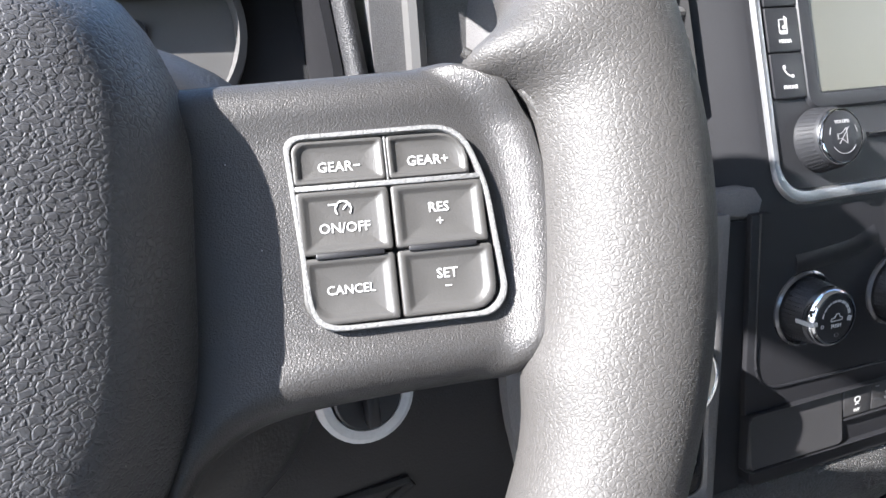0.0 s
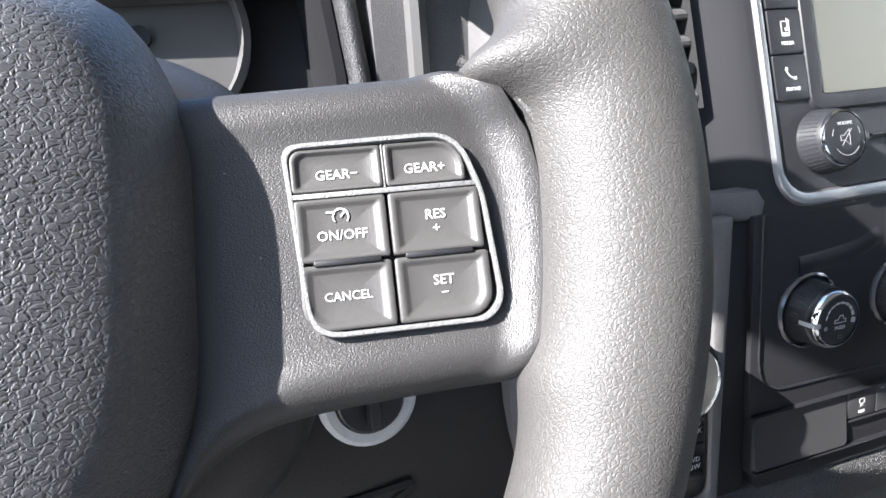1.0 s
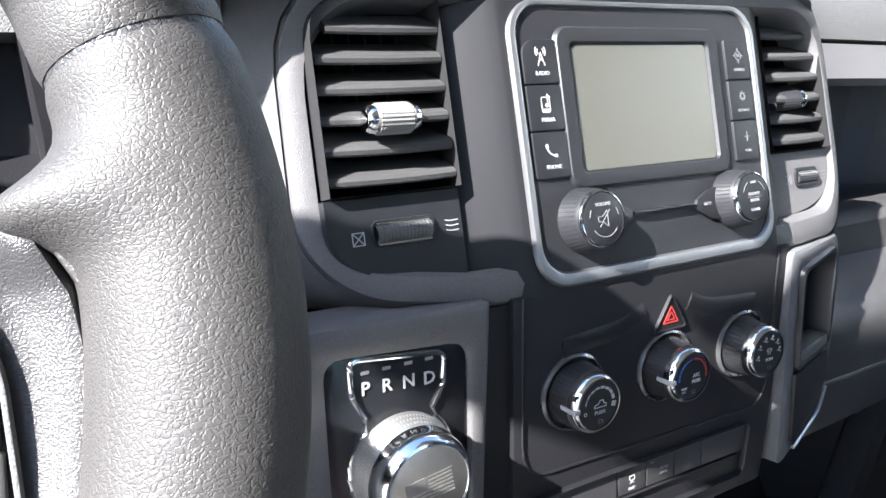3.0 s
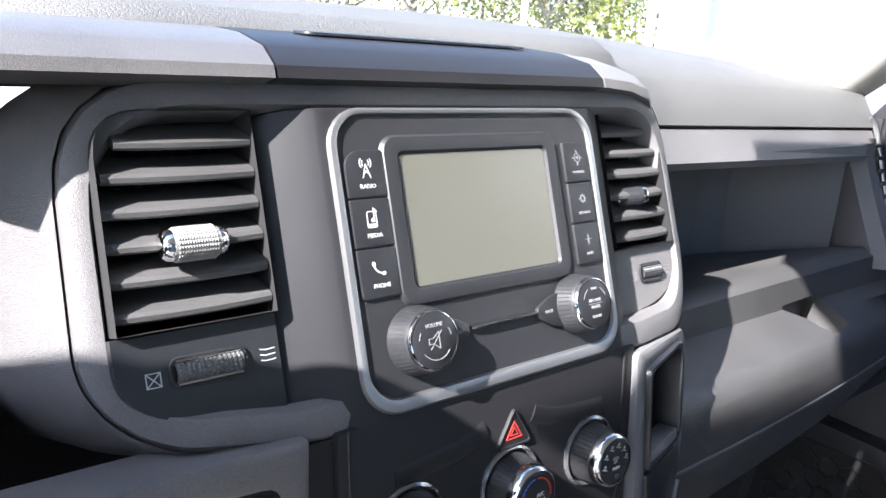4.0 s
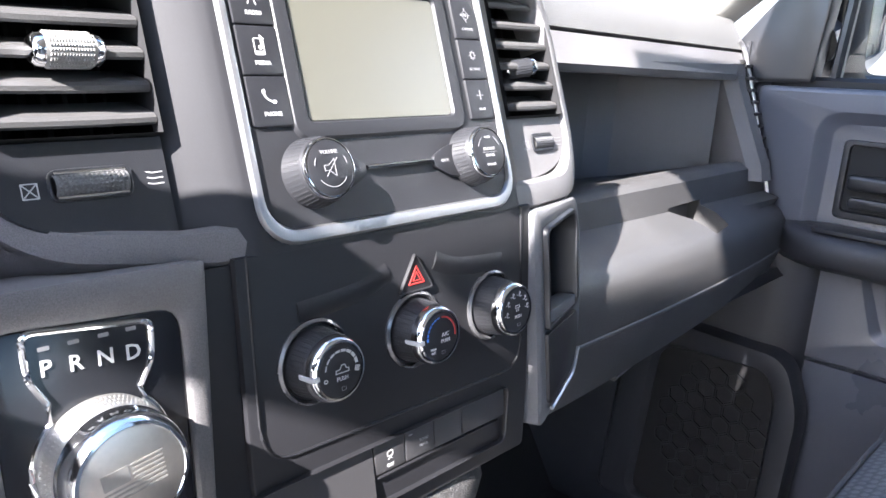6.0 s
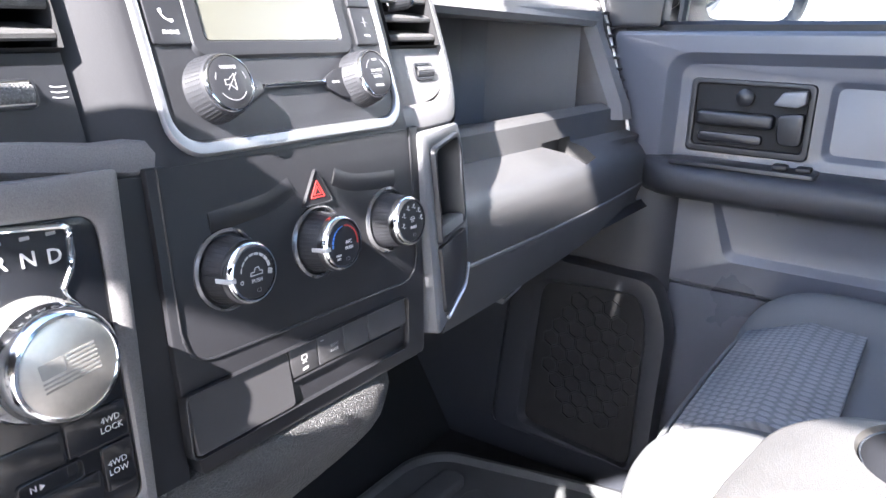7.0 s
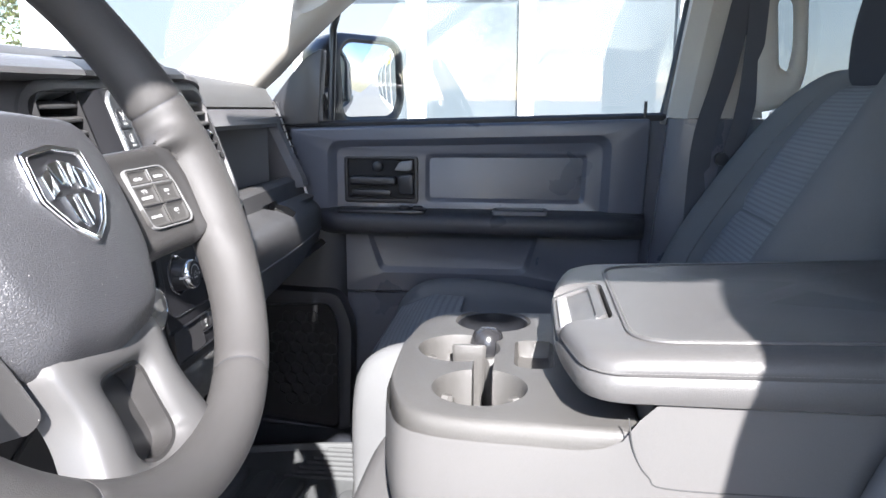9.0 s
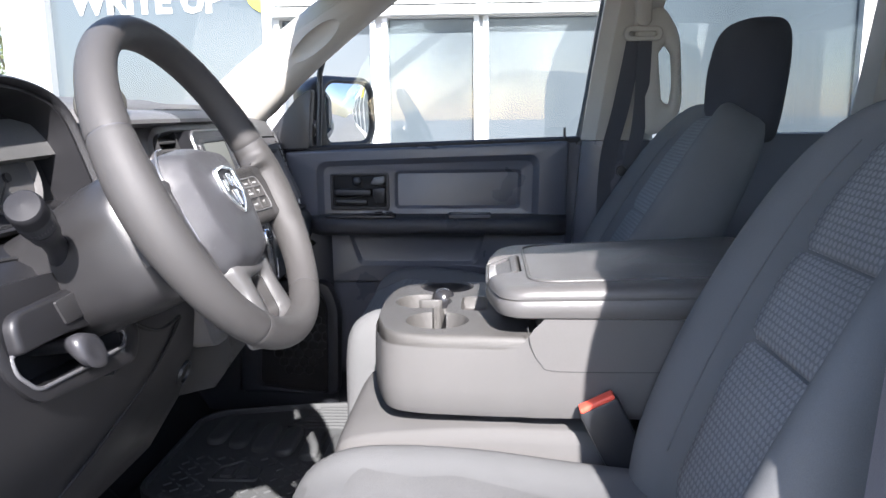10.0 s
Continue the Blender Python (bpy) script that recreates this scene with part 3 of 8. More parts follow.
def pillars():
    for s in (1, -1):
        # front pillar with its grab handle
        p = thing("front_pillar", "pale cloth-textured windshield pillar with a grab handle", "pillar", "windshield pillars", at=(s * 0.72, 0.55, 1.56))
        bm = bmesh.new()
        rings = []
        # driver pillar, out of view, is thinned so sun reaches wheel and stack
        slim = 0.0 if s > 0 else 0.08
        for z, yr, yf, x in ((1.555, 0.560, 0.775, 0.772), (1.60, 0.505, 0.730, 0.768), (1.67, 0.432, 0.655, 0.762), (1.73, 0.362, 0.580, 0.756), (1.793, 0.283, 0.492, 0.750), (1.884, 0.160, 0.362, 0.740), (1.95, 0.070, 0.270, 0.733), (2.02, -0.03, 0.17, 0.725)):
            yf -= slim
            yr += 0.05 if s < 0 else 0.0
            d = yf - yr
            rings.append([(s * (x + 0.05), yf + 0.01, z), (s * x, yf, z), (s * (x - 0.022), yf - 0.03, z), (s * (x - 0.034), yf - d * 0.35, z), (s * (x - 0.036), yf - d * 0.55, z), (s * (x - 0.032), yr + d * 0.25, z), (s * (x - 0.018), yr + d * 0.08, z), (s * (x + 0.004), yr, z), (s * (x + 0.05), yr, z)])
        loft(bm, rings)
        trim = part("trim", bm, BEIGE, p, "", 60)
        cut = bmesh.new()
        along, side_ = Vector((0, -0.77, 0.63)), Vector((0, 0.63, 0.77))
        c0 = Vector((s * 0.708, 0.372, 1.772))
        loft(cut, [[c0 + along * (0.088 * math.sin(v) * math.cos(u)) + side_ * (0.030 * math.sin(v) * math.sin(u)) + Vector((s * -0.030 * math.cos(v), 0, 0)) for u in [2 * math.pi * j / 28 for j in range(28)]] for v in [math.pi * (i + 0.15) / 14.3 for i in range(15)]])
        bmesh.ops.recalc_face_normals(cut, faces=cut.faces[:])
        carve(trim, cut)
        # middle pillar
        # driver pillar's unseen front edge is bent to place its shadow on the console
        b = 0.0 if s > 0 else -0.02
        k_ = 0.0 if s > 0 else 0.135
        q_ = 0.07 if s > 0 else 0.0
        p = thing("middle_pillar", "middle door pillar with pale upper and dark lower trim", "pillar", "door pillars", at=(s * 0.78, -0.42, FLOOR))
        bm = bmesh.new()
        rings = [[(s * (x + 0.07), yf, z), (s * x, yf + 0.005, z), (s * (x - 0.025), yf - 0.03, z), (s * (x - 0.025), yr + 0.05, z), (s * x, yr, z), (s * (x + 0.07), yr, z)]
                 for z, x, yf, yr in ((1.515, 0.785, -0.335 + b, -0.52 + b), (1.7, 0.765, -0.36 + b + k_ * 0.185, -0.56 + b + q_), (1.86, 0.745, -0.385 + b + k_ * 0.08, -0.60 + b + q_), (2.0, 0.72, -0.40 + b - k_ * 0.30, -0.66 + b + q_))]
        loft(bm, rings)
        part("upper_trim", bm, BEIGE, p)
        bm = bmesh.new()
        rings = [[(s * (x + 0.06), yf, z), (s * x, yf, z), (s * (x - 0.02), yf - 0.03, z), (s * (x - 0.02), yr + 0.04, z), (s * x, yr, z), (s * (x + 0.06), yr, z)]
                 for z, x, yf, yr in ((FLOOR, 0.80, -0.30 + b, -0.54 + b), (1.2, 0.80, -0.31 + b, -0.54 + b), (1.513, 0.79, -0.335 + b, -0.53 + b))]
        loft(bm, rings)
        part("lower_trim", bm, DOOR, p)
        # roof rail over the doors
        bm = bmesh.new()
        tube(bm, spline([(s * 0.735, 0.16, 1.99), (s * 0.735, -0.1, 2.025), (s * 0.735, -0.6, 2.03), (s * 0.735, -1.1, 2.02), (s * 0.74, -1.45, 1.97)], 4), 0.045, 8)
        tagged(part("roof_rail", bm, BEIGE), "pale roof rail above the door openings", "trim", "roof rails", "structure")
        # rear pillar
        bm = bmesh.new()
        loft(bm, [[(s * 0.80, yf, z), (s * 0.74, yf - 0.02, z), (s * 0.72, -1.5, z), (s * 0.80, -1.5, z)] for z, yf in ((1.52, -1.03), (2.0, -1.10))])
        tagged(part("rear_pillar", bm, BEIGE), "pale trim of the rear cab corner", "trim", "rear pillars", "structure")
        # rear side wall
        bm = bmesh.new()
        box(bm, (min(s * 0.78, s * 0.84), -1.5, FLOOR - 0.05), (max(s * 0.78, s * 0.84), -0.545 + b, 1.53), 0.01)
        tagged(part("rear_door_panel", bm, DOOR), "dark moulded rear door panel", "door", "rear door panels", "structure")
        bm = bmesh.new()
        box(bm, (min(s * 0.80, s * 0.805), -1.05, 1.53), (max(s * 0.80, s * 0.805), -0.5 + b, 2.0))
        tagged(part("rear_door_glass", bm, TINTED), "lightly tinted rear door window", "window", "rear windows", "structure").visible_shadow = False


pillars()

# ---- dashboard ----
UP = axes((0, 0.353, 1.432), (1, 0, 0), (0, 0.336, 0.942), (0, -0.942, 0.336))
LO = axes((0, 0.3470, 1.40), (1, 0, 0), (0, 0.119, 0.993), (0, -0.993, 0.119))


def uz(z):
    return (z - 1.432) / 0.942


def lz(z):
    return (z - 1.40) / 0.993


def dashboard():
    d = thing("dashboard", "dark grey moulded dashboard with a textured top pad", "dashboard", at=(0, 0.5, 1.2))
    # top pad over the whole width
    bm = bmesh.new()
    rings = []
    for i in range(33):
        x = -0.79 + 1.58 * i / 32
        a = max(0.0, abs(x) - 0.22) / 0.57
        lift = 0.0 if x > -0.26 or x < -0.68 else 0.012
        c = 0.0 if abs(x) < 0.2 else min(1.0, (abs(x) - 0.2) / 0.08)
        drop = 0.028 * a ** 1.3
        yf, zf = 0.465 + 0.03 * c + 0.012 * a, 1.590 - 0.045 * c - 0.012 * a
        sec = [(yf + 0.012, zf - 0.006), (yf, zf), (yf + 0.006, zf + 0.012), (yf + 0.024, zf + 0.022 + 0.018 * c), (0.55 + 0.01 * c, 1.613 - 0.012 * c - drop * 0.7), (0.60, 1.622 - 0.008 * c - drop + lift), (0.70, 1.628 - drop + lift * 0.3),
               (0.85, 1.624 - drop), (1.12 - 0.26 * (x / 0.8) ** 2, 1.585), (1.12 - 0.26 * (x / 0.8) ** 2, 1.55), (0.70, 1.55)]
        rings.append([(x, y, z) for y, z in sec])
    loft(bm, rings)
    part("top_pad", bm, PADDED, d, "grained grey top pad", 60)
    # passenger upper panel between the pad seam and the open shelf
    bm = bmesh.new()
    rings = []
    for i in range(15):
        x = 0.215 + 0.565 * i / 14
        a = (x - 0.215) / 0.565
        yf, zf = 0.495 + 0.012 * a + 0.012, 1.545 - 0.012 * a
        sec = [(yf + 0.01, zf - 0.004), (yf - 0.012, zf - 0.004), (yf - 0.020, zf - 0.02), (yf - 0.028, 1.512 - 0.012 * a), (yf - 0.024, 1.505 - 0.013 * a), (yf + 0.01, 1.503 - 0.013 * a)]
        rings.append([(x, y, z) for y, z in sec])
    loft(bm, rings)
    part("upper_panel", bm, SPECK, d)
    # open shelf: back, floor, ends and roof
    bm = bmesh.new()
    inner = [(0.235, 0.62), (0.60, 0.63), (0.645, 0.615), (0.728, 0.508)]
    for (x0, y0), (x1, y1) in zip(inner, inner[1:]):
        loft(bm, [[(x0, y0, 1.34), (x1, y1, 1.34), (x1, y1, 1.515), (x0, y0, 1.515)], [(x0, y0 + 0.012, 1.34), (x1 + 0.008, y1 + 0.008, 1.34), (x1 + 0.008, y1 + 0.008, 1.515), (x0, y0 + 0.012, 1.515)]])
    part("shelf_back", bm, PLASTIC, d)
    bm = bmesh.new()
    loft(bm, [[(x, 0.452, 1.372), (x, 0.50, 1.360), (x, 0.625, 1.352), (x, 0.625, 1.34), (x, 0.452, 1.355)] for x in (0.22, 0.74)])
    part("shelf_floor", bm, PLASTIC, d)
    bm = bmesh.new()
    loft(bm, [[(x, 0.49, 1.502), (x, 0.64, 1.498), (x, 0.64, 1.512), (x, 0.49, 1.514)] for x in (0.22, 0.735)])
    part("shelf_roof", bm, PLASTIC, d)
    bm = bmesh.new()
    loft(bm, [[(x, 0.455, 1.36), (x, 0.62, 1.35), (x, 0.62, 1.51), (x, 0.50, 1.51)] for x in (0.215, 0.232)])
    part("shelf_end", bm, PLASTIC, d)
    # rim of the shelf at the door end
    bm = bmesh.new()
    rings = []
    for z, y, x in ((1.515, 0.505, 0.728), (1.49, 0.500, 0.733), (1.43, 0.472, 0.730), (1.385, 0.450, 0.727), (1.365, 0.445, 0.724)):
        rings.append([(x, y + 0.006, z), (x + 0.012, y - 0.010, z), (0.765, y - 0.012, z), (0.783, y + 0.012, z), (0.783, y + 0.10, z), (x + 0.01, y + 0.05, z)])
    loft(bm, rings)
    part("end_panel", bm, SPECK, d)
    # sill below the shelf, with a finger notch
    def sill(x0, x1, n):
        rings = []
        for i in range(n):
            x = x0 + (x1 - x0) * i / (n - 1)
            a = max(0.0, (x - 0.215) / 0.57)
            y = 0.428 + 0.018 * a
            e = 0.030 * (a ** 2)
            rings.append([(x, 0.47, 1.388), (x, y + 0.018, 1.390 - 0.004 * a), (x, y + 0.008, 1.386 - 0.006 * a), (x, y + 0.004, 1.369 - 0.012 * a), (x, y + 0.002, 1.362 - 0.016 * a), (x, y - 0.02, 1.358 - 0.018 * a), (x, y - 0.044 + e, 1.3525 - 0.022 * a), (x, y - 0.0545 + e, 1.3465 - 0.022 * a), (x, y - 0.0630 + e, 1.334 - 0.022 * a), (x, y - 0.0655 + e, 1.316 - 0.022 * a), (x, y - 0.0655 + e, 1.292 - 0.02 * a), (x, y - 0.062 + e, 1.262), (x, y - 0.052 + e, 1.232), (x, y - 0.02 + e, 1.222), (x, 0.52, 1.20), (x, 0.66, 1.20), (x, 0.66, 1.34)])
        return rings
    bm = bmesh.new()
    loft(bm, sill(0.19, 0.785, 22))
    low = part("lower_panel", bm, LOWER, d, "speckled grey lower panel with a finger notch", 40)
    cut = bmesh.new()
    loft(cut, [[(0.478, 0.455, z), (0.574, 0.458, z), (0.568, 0.402, z), (0.515, 0.392, z)] for z in (1.322, 1.3585)])
    bmesh.ops.recalc_face_normals(cut, faces=cut.faces[:])
    carve(low, cut)
    bm = bmesh.new()
    rings = []
    for i in range(12):
        x = 0.20 + 0.575 * i / 11
        a = (x - 0.215) / 0.57
        e = 0.030 * max(a, 0) ** 2
        y = 0.428 + 0.018 * a - 0.0665 + e
        rings.append([(x, y, 1.2945 - 0.02 * a), (x, y - 0.0006, 1.2935 - 0.02 * a), (x, y - 0.0006, 1.2915 - 0.02 * a), (x, y, 1.2905 - 0.02 * a)])
    loft(bm, rings)
    part("panel_seam", bm, PLASTIC, d)
    # under-dash closing panel, passenger side
    bm = bmesh.new()
    loft(bm, [[(x, 0.40, 1.235), (x, 0.52, 1.19), (x, 0.80, 1.16), (x, 0.80, 1.18), (x, 0.52, 1.21), (x, 0.41, 1.245)] for x in (0.12, 0.79)])
    part("under_panel", bm, BLACK, d)
    # bright pull under the lower panel
    bm = bmesh.new()
    loft(bm, [[(x, y, z), (x, y - 0.012, z - 0.004), (x, y - 0.010, z - 0.010), (x, y + 0.004, z - 0.008)] for x, y, z in ((0.345, 0.412, 1.216), (0.385, 0.414, 1.222), (0.425, 0.420, 1.230))])
    part("pull", bm, SILVER_PULL, d, "small grey pull under the panel")
    return d


SILVER_PULL = mat("pull_plastic", (0.14, 0.14, 0.145), 0.35)
dashboard()


KNEE_VINYL = mat("knee_vinyl", (0.048, 0.047, 0.047), 0.42, bump=1.0, scale=430, kind="leather", rvar=0.05)


def center_stack():
    c = thing("center_stack", "dark grey surround of vents, radio and climate controls", "dashboard console", at=(0, 0.35, 1.25))
    # the moulded surround: outer band with two openings, made of strips
    out = rounded([(-0.212, 0.030), (-0.209, 0.1614), (0.196, 0.1614), (0.203, 0.030), (0.182, -0.0095), (0.125, -0.0125), (-0.113, -0.0115), (-0.186, 0.001)], [0.03, 0.05, 0.05, 0.03, 0.02, 0.0, 0.0, 0.03], 6)
    inn = rounded([(-0.197, 0.030), (-0.196, 0.1455), (0.183, 0.1435), (0.187, 0.030), (0.171, 0.011), (0.125, 0.0078), (-0.128, 0.0085), (-0.178, 0.0165)], [0.028, 0.045, 0.042, 0.028, 0.02, 0.0, 0.0, 0.028], 6)

    def swept(bm):
        """Sweeps the ends of the surround back towards the windshield."""
        back = UP.inverted()
        for v in bm.verts:
            p = back @ v.co
            p.z -= 0.018 * max(0.0, (abs(p.x) - 0.115) / 0.09) ** 2
            v.co = UP @ p
    bm = bmesh.new()
    ring_slab(bm, out, inn, -0.03, -0.002, UP, bev=0.006)
    swept(bm)
    part("surround", bm, SPECK, c, "speckled grey surround")
    # skin from the surround back to the dash
    bm = bmesh.new()
    a = [UP @ Vector((x, y, -0.004)) for x, y in out]
    b = [UP @ Vector((x * (1.10 if x < 0 else 1.0), y + (0.010 if y > 0.10 else 0), -0.030)) for x, y in out]
    e = [UP @ Vector((x * (1.14 if x < 0 else 1.0), y + (0.012 if y > 0.10 else 0), -0.11)) for x, y in out]
    loft(bm, [a, b, e], True, False)
    swept(bm)
    part("shoulder", bm, SPECK, c, "", 60)
    # top cap: grey ends and black middle strip
    bm = bmesh.new()
    for x0, x1, slot in ((-0.30, -0.118, 0), (-0.1165, 0.1085, 1), (0.110, 0.235, 0)):
        bm = bmesh.new()
        st = [(x0, 0), (x1, 0)] if slot else [(x0, 0), (-0.20, 0), (x1, 0)] if x0 < 0 else [(x0, 0), (0.140, 0.002), (0.166, 0.007), (0.184, 0.016), (0.196, 0.028), (0.201, 0.040)]
        loft(bm, [[(x, 0.400 + g, 1.5815 - g * 1.2), (x, 0.402 + g, 1.587 - g), (x, 0.414 + g, 1.595 - g), (x, 0.44 + g, 1.600 - g), (x, 0.475 + g, 1.602 - g * 1.1), (x, 0.475 + g, 1.585 - g * 1.2), (x, 0.42 + g, 1.575 - g * 1.2)] for x, g in st])
        part("top_cap", bm, GLOSS if slot else SPECK, c, "satin black cap" if slot else "speckled grey cap")
    bm = bmesh.new()
    slab(bm, rrect(0.16, 0.020, 0.006), 0, 0.0015, axes((0.0, 0.452, 1.6012), (1, 0, 0), (0, 1, 0.02), (0, -0.02, 1)), 0.0008)
    part("top_tray", bm, BLACK, c)
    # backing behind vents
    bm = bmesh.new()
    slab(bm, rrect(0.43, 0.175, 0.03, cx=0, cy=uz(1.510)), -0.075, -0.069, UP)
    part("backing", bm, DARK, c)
    # centre panel carrying the radio and the climate dials
    bm = bmesh.new()
    pts = rounded([(-0.1235, uz(1.568)), (-0.1285, uz(1.4385)), (-0.1085, uz(1.4230)), (0.111, uz(1.4230)), (0.121, uz(1.4385)), (0.1225, uz(1.568))], [0.004, 0.004, 0.003, 0.003, 0.004, 0.004], 3)
    def flank(w, lift, n):
        return [UP @ Vector((math.copysign(min(abs(x), w), x), y + lift * (1 if y > 0.07 else 0), n)) for x, y in pts]
    loft(bm, [flank(0.13, 0, -0.07), flank(0.13, 0, -0.0168), flank(0.1255, 0, -0.0160), flank(0.116, 0, -0.0112), flank(0.104, 0, -0.0040), flank(0.0985, 0, -0.0012), flank(0.0955, 0, 0.0), flank(0.090, -0.003, 0.0003)])
    part("upper_face", bm, GLOSS, c, "satin black panel with slanted flanks", 20)
    bm = bmesh.new()
    pts = rounded([(-0.110, lz(1.424)), (-0.110, lz(1.315)), (-0.104, lz(1.262)), (0.098, lz(1.262)), (0.104, lz(1.315)), (0.110, lz(1.424))], [0, 0.01, 0.004, 0.004, 0.01, 0], 4)
    slab(bm, pts, -0.07, 0.0, LO, 0.002)
    part("lower_face", bm, GLOSS, c, "satin black panel")
    # dark column edge beside the shifter panel
    bm = bmesh.new()
    slab(bm, [(-0.1245, lz(1.421)), (-0.130, lz(1.24)), (-0.109, lz(1.24)), (-0.110, lz(1.421))], -0.06, -0.004, LO)
    part("side_gap", bm, BLACK, c)
    # lower trim below the panel, padded knee edge
    bm = bmesh.new()
    rings = []
    for i in range(17):
        x = -0.175 + 0.279 * i / 16
        h = 1.25 - 0.80 * i / 16
        f = 1.0 - (i / 16) ** 12 * 0.93
        rings.append([(x, 0.42 + (y - 0.42) * f, 1.252 + (z - 1.252) * f) for x, y, z in ((x, 0.345, 1.266), (x, 0.335, 1.262), (x, 0.327, 1.255), (x, 0.323, 1.252 - 0.016 * h), (x, 0.328, 1.249 - 0.038 * h), (x, 0.352, 1.240 - 0.058 * h), (x, 0.42, 1.235 - 0.068 * h), (x, 0.42, 1.26))])
    loft(bm, rings)
    part("knee_edge", bm, KNEE_VINYL, c, "grained black lower edge", 60)
    return c


center_stack()

# ---- steering wheel ----
WHEEL = axes((-0.470, 0.203, 1.510), (1, 0, 0), (0, 0.454, 0.891), (0, -0.891, 0.454)) @ pose(-0.005, 0.0, 0, 0, 0, -2.0)
RIM_V = 0.015


def steering_wheel():
    w = thing("steering_wheel", "grey leather steering wheel with button spokes", "steering wheel", at=WHEEL.translation)
    R = 0.182

    def rim_point(a, q, rad):
        c = Vector((math.cos(a) * R, RIM_V + math.sin(a) * R, -0.013))
        e = Vector((math.cos(a), math.sin(a), 0))
        swell = 0.0
        deg = math.degrees(a)
        for flip in (False, True):
            g = ((180 - deg if flip else deg) + 180) % 360 - 180
            swell += 0.0022 * math.exp(-((g + 8) / 17.0) ** 6) + 0.0150 * math.exp(-((g - 6.3) / 2.7) ** 2) + 0.0020 * math.exp(-((g + 21) / 3.0) ** 2)
        rad_in = rad + swell * max(0.0, -math.cos(q))
        return WHEEL @ (c + e * rad_in * math.cos(q) + Vector((0, 0, 1)) * rad * 1.12 * math.sin(q))

    def rim_radius(deg):
        d = min(abs((deg - k + 180) % 360 - 180) for k in (-3, 183))
        return 0.0172 + 0.0040 * math.exp(-(d / 28.0) ** 2)

    # four sections of leather with a seam between each
    cuts = [15, 161, 238, 302, 375]
    for a0, a1 in zip(cuts, cuts[1:]):
        bm = bmesh.new()
        n = int(a1 - a0)
        rings = []
        for i in range(n + 1):
            deg = a0 + 0.25 + (a1 - a0 - 0.5) * i / n
            rad = rim_radius(deg) * (0.965 if i in (0, n) else 1.0)
            rings.append([rim_point(radians(deg), 2 * math.pi * j / 44, rad) for j in range(44)])
        loft(bm, rings)
        part("rim_section", bm, LEATHER, w, "grained grey leather rim section", 70)
    for deg in cuts[:4]:
        bm = bmesh.new()
        rings = [[rim_point(radians(deg + t), 2 * math.pi * j / 24, rim_radius(deg) * 0.955) for j in range(24)] for t in (-0.5, 0.5)]
        loft(bm, rings)
        part("rim_seam", bm, LEATHER_DARK, w)

    # airbag cover
    outline = rounded([(-0.070, 0.060), (0.0, 0.068), (0.070, 0.060), (0.084, 0.030), (0.078, -0.040), (0.055, -0.083), (0.0, -0.094), (-0.055, -0.083), (-0.078, -0.040), (-0.084, 0.030)], 0.014, 3)
    bm = bmesh.new()
    rings = []
    for sc, n in ((0.985, -0.045), (0.985, -0.031), (0.980, -0.0285), (0.962, -0.0255), (0.92, -0.0195), (0.87, -0.0140), (0.835, -0.0106), (0.805, -0.0084), (0.77, -0.0070), (0.70, -0.0050), (0.55, -0.0026), (0.4, -0.0004), (0.2, 0.0012), (0.05, 0.0018)):
        rings.append([WHEEL @ Vector((x * sc, y * sc - 0.006 * (1 - sc), n)) for x, y in outline])
    loft(bm, rings)
    part("airbag_cover", bm, LEATHER_DARK, w, "dark grained airbag cover", 60)
    # shield badge: plain facets on a bright rim
    EM = WHEEL @ Matrix.Translation((0.0, 0.002, -0.0004))
    sh = rounded([(-0.026, 0.024), (0.0, 0.028), (0.026, 0.024), (0.028, -0.004), (0.014, -0.022), (0.0, -0.031), (-0.014, -0.022), (-0.028, -0.004)], 0.003, 2)
    shi = [(x * 0.84, y * 0.84) for x, y in sh]
    bm = bmesh.new()
    ring_slab(bm, sh, shi, 0, 0.0042, EM, bev=0.0015)
    part("badge_rim", bm, CHROME, w, "chrome shield badge")
    bm = bmesh.new()
    slab(bm, shi, 0, 0.0022, EM)
    for s in (-1, 1):
        for pts in ([(0.001, 0.018), (0.010, 0.016), (0.006, 0.004), (0.001, 0.002)], [(0.011, 0.014), (0.019, 0.010), (0.018, -0.003), (0.010, 0.001)], [(0.002, -0.002), (0.009, -0.002), (0.007, -0.017), (0.002, -0.021)]):
            fb = bmesh.new()
            slab(fb, [(s * x, y) for x, y in pts], 0.002, 0.0045, EM, 0.0012)
            part("badge_facet", fb, CHROME, w)
    part("badge_face", bm, GLOSS, w)
    # light stitch-like marks and a moulded panel mark on the cover
    bm = bmesh.new()
    for dx in (-0.004, 0.004):
        slab(bm, rrect(0.006, 0.0075, 0.001, cx=dx, cy=0), 0, 0.0008, WHEEL @ Matrix.Translation((0.0, -0.060, -0.0055)))
    part("cover_mark", bm, LEATHER_DARK, w)
    # small moulded mark beside the badge, with a pale scratch
    bm = bmesh.new()
    CM = WHEEL @ Matrix.Translation((0.0445, 0.0065, -0.0062)) @ Matrix.Rotation(radians(5), 4, "Y")
    arc(bm, CM, -0.001, 0.0012, 0.0024, 180, 360, 0.0011, -0.0002, 0, depth=0.0006)
    stroke(bm, CM, [(-0.006, 0.0012), (-0.0034, 0.0012)], 0.0010, -0.0002, 0, 0.0006)
    part("moulded_mark", bm, DARK, w)
    bm = bmesh.new()
    stroke(bm, CM, [(0.0044, -0.0028), (0.0040, 0.0002), (0.0041, 0.0034)], 0.0006, -0.0002, 0, 0.0005)
    part("scratch", bm, WHITE_INK, w, "pale scratch on the cover")

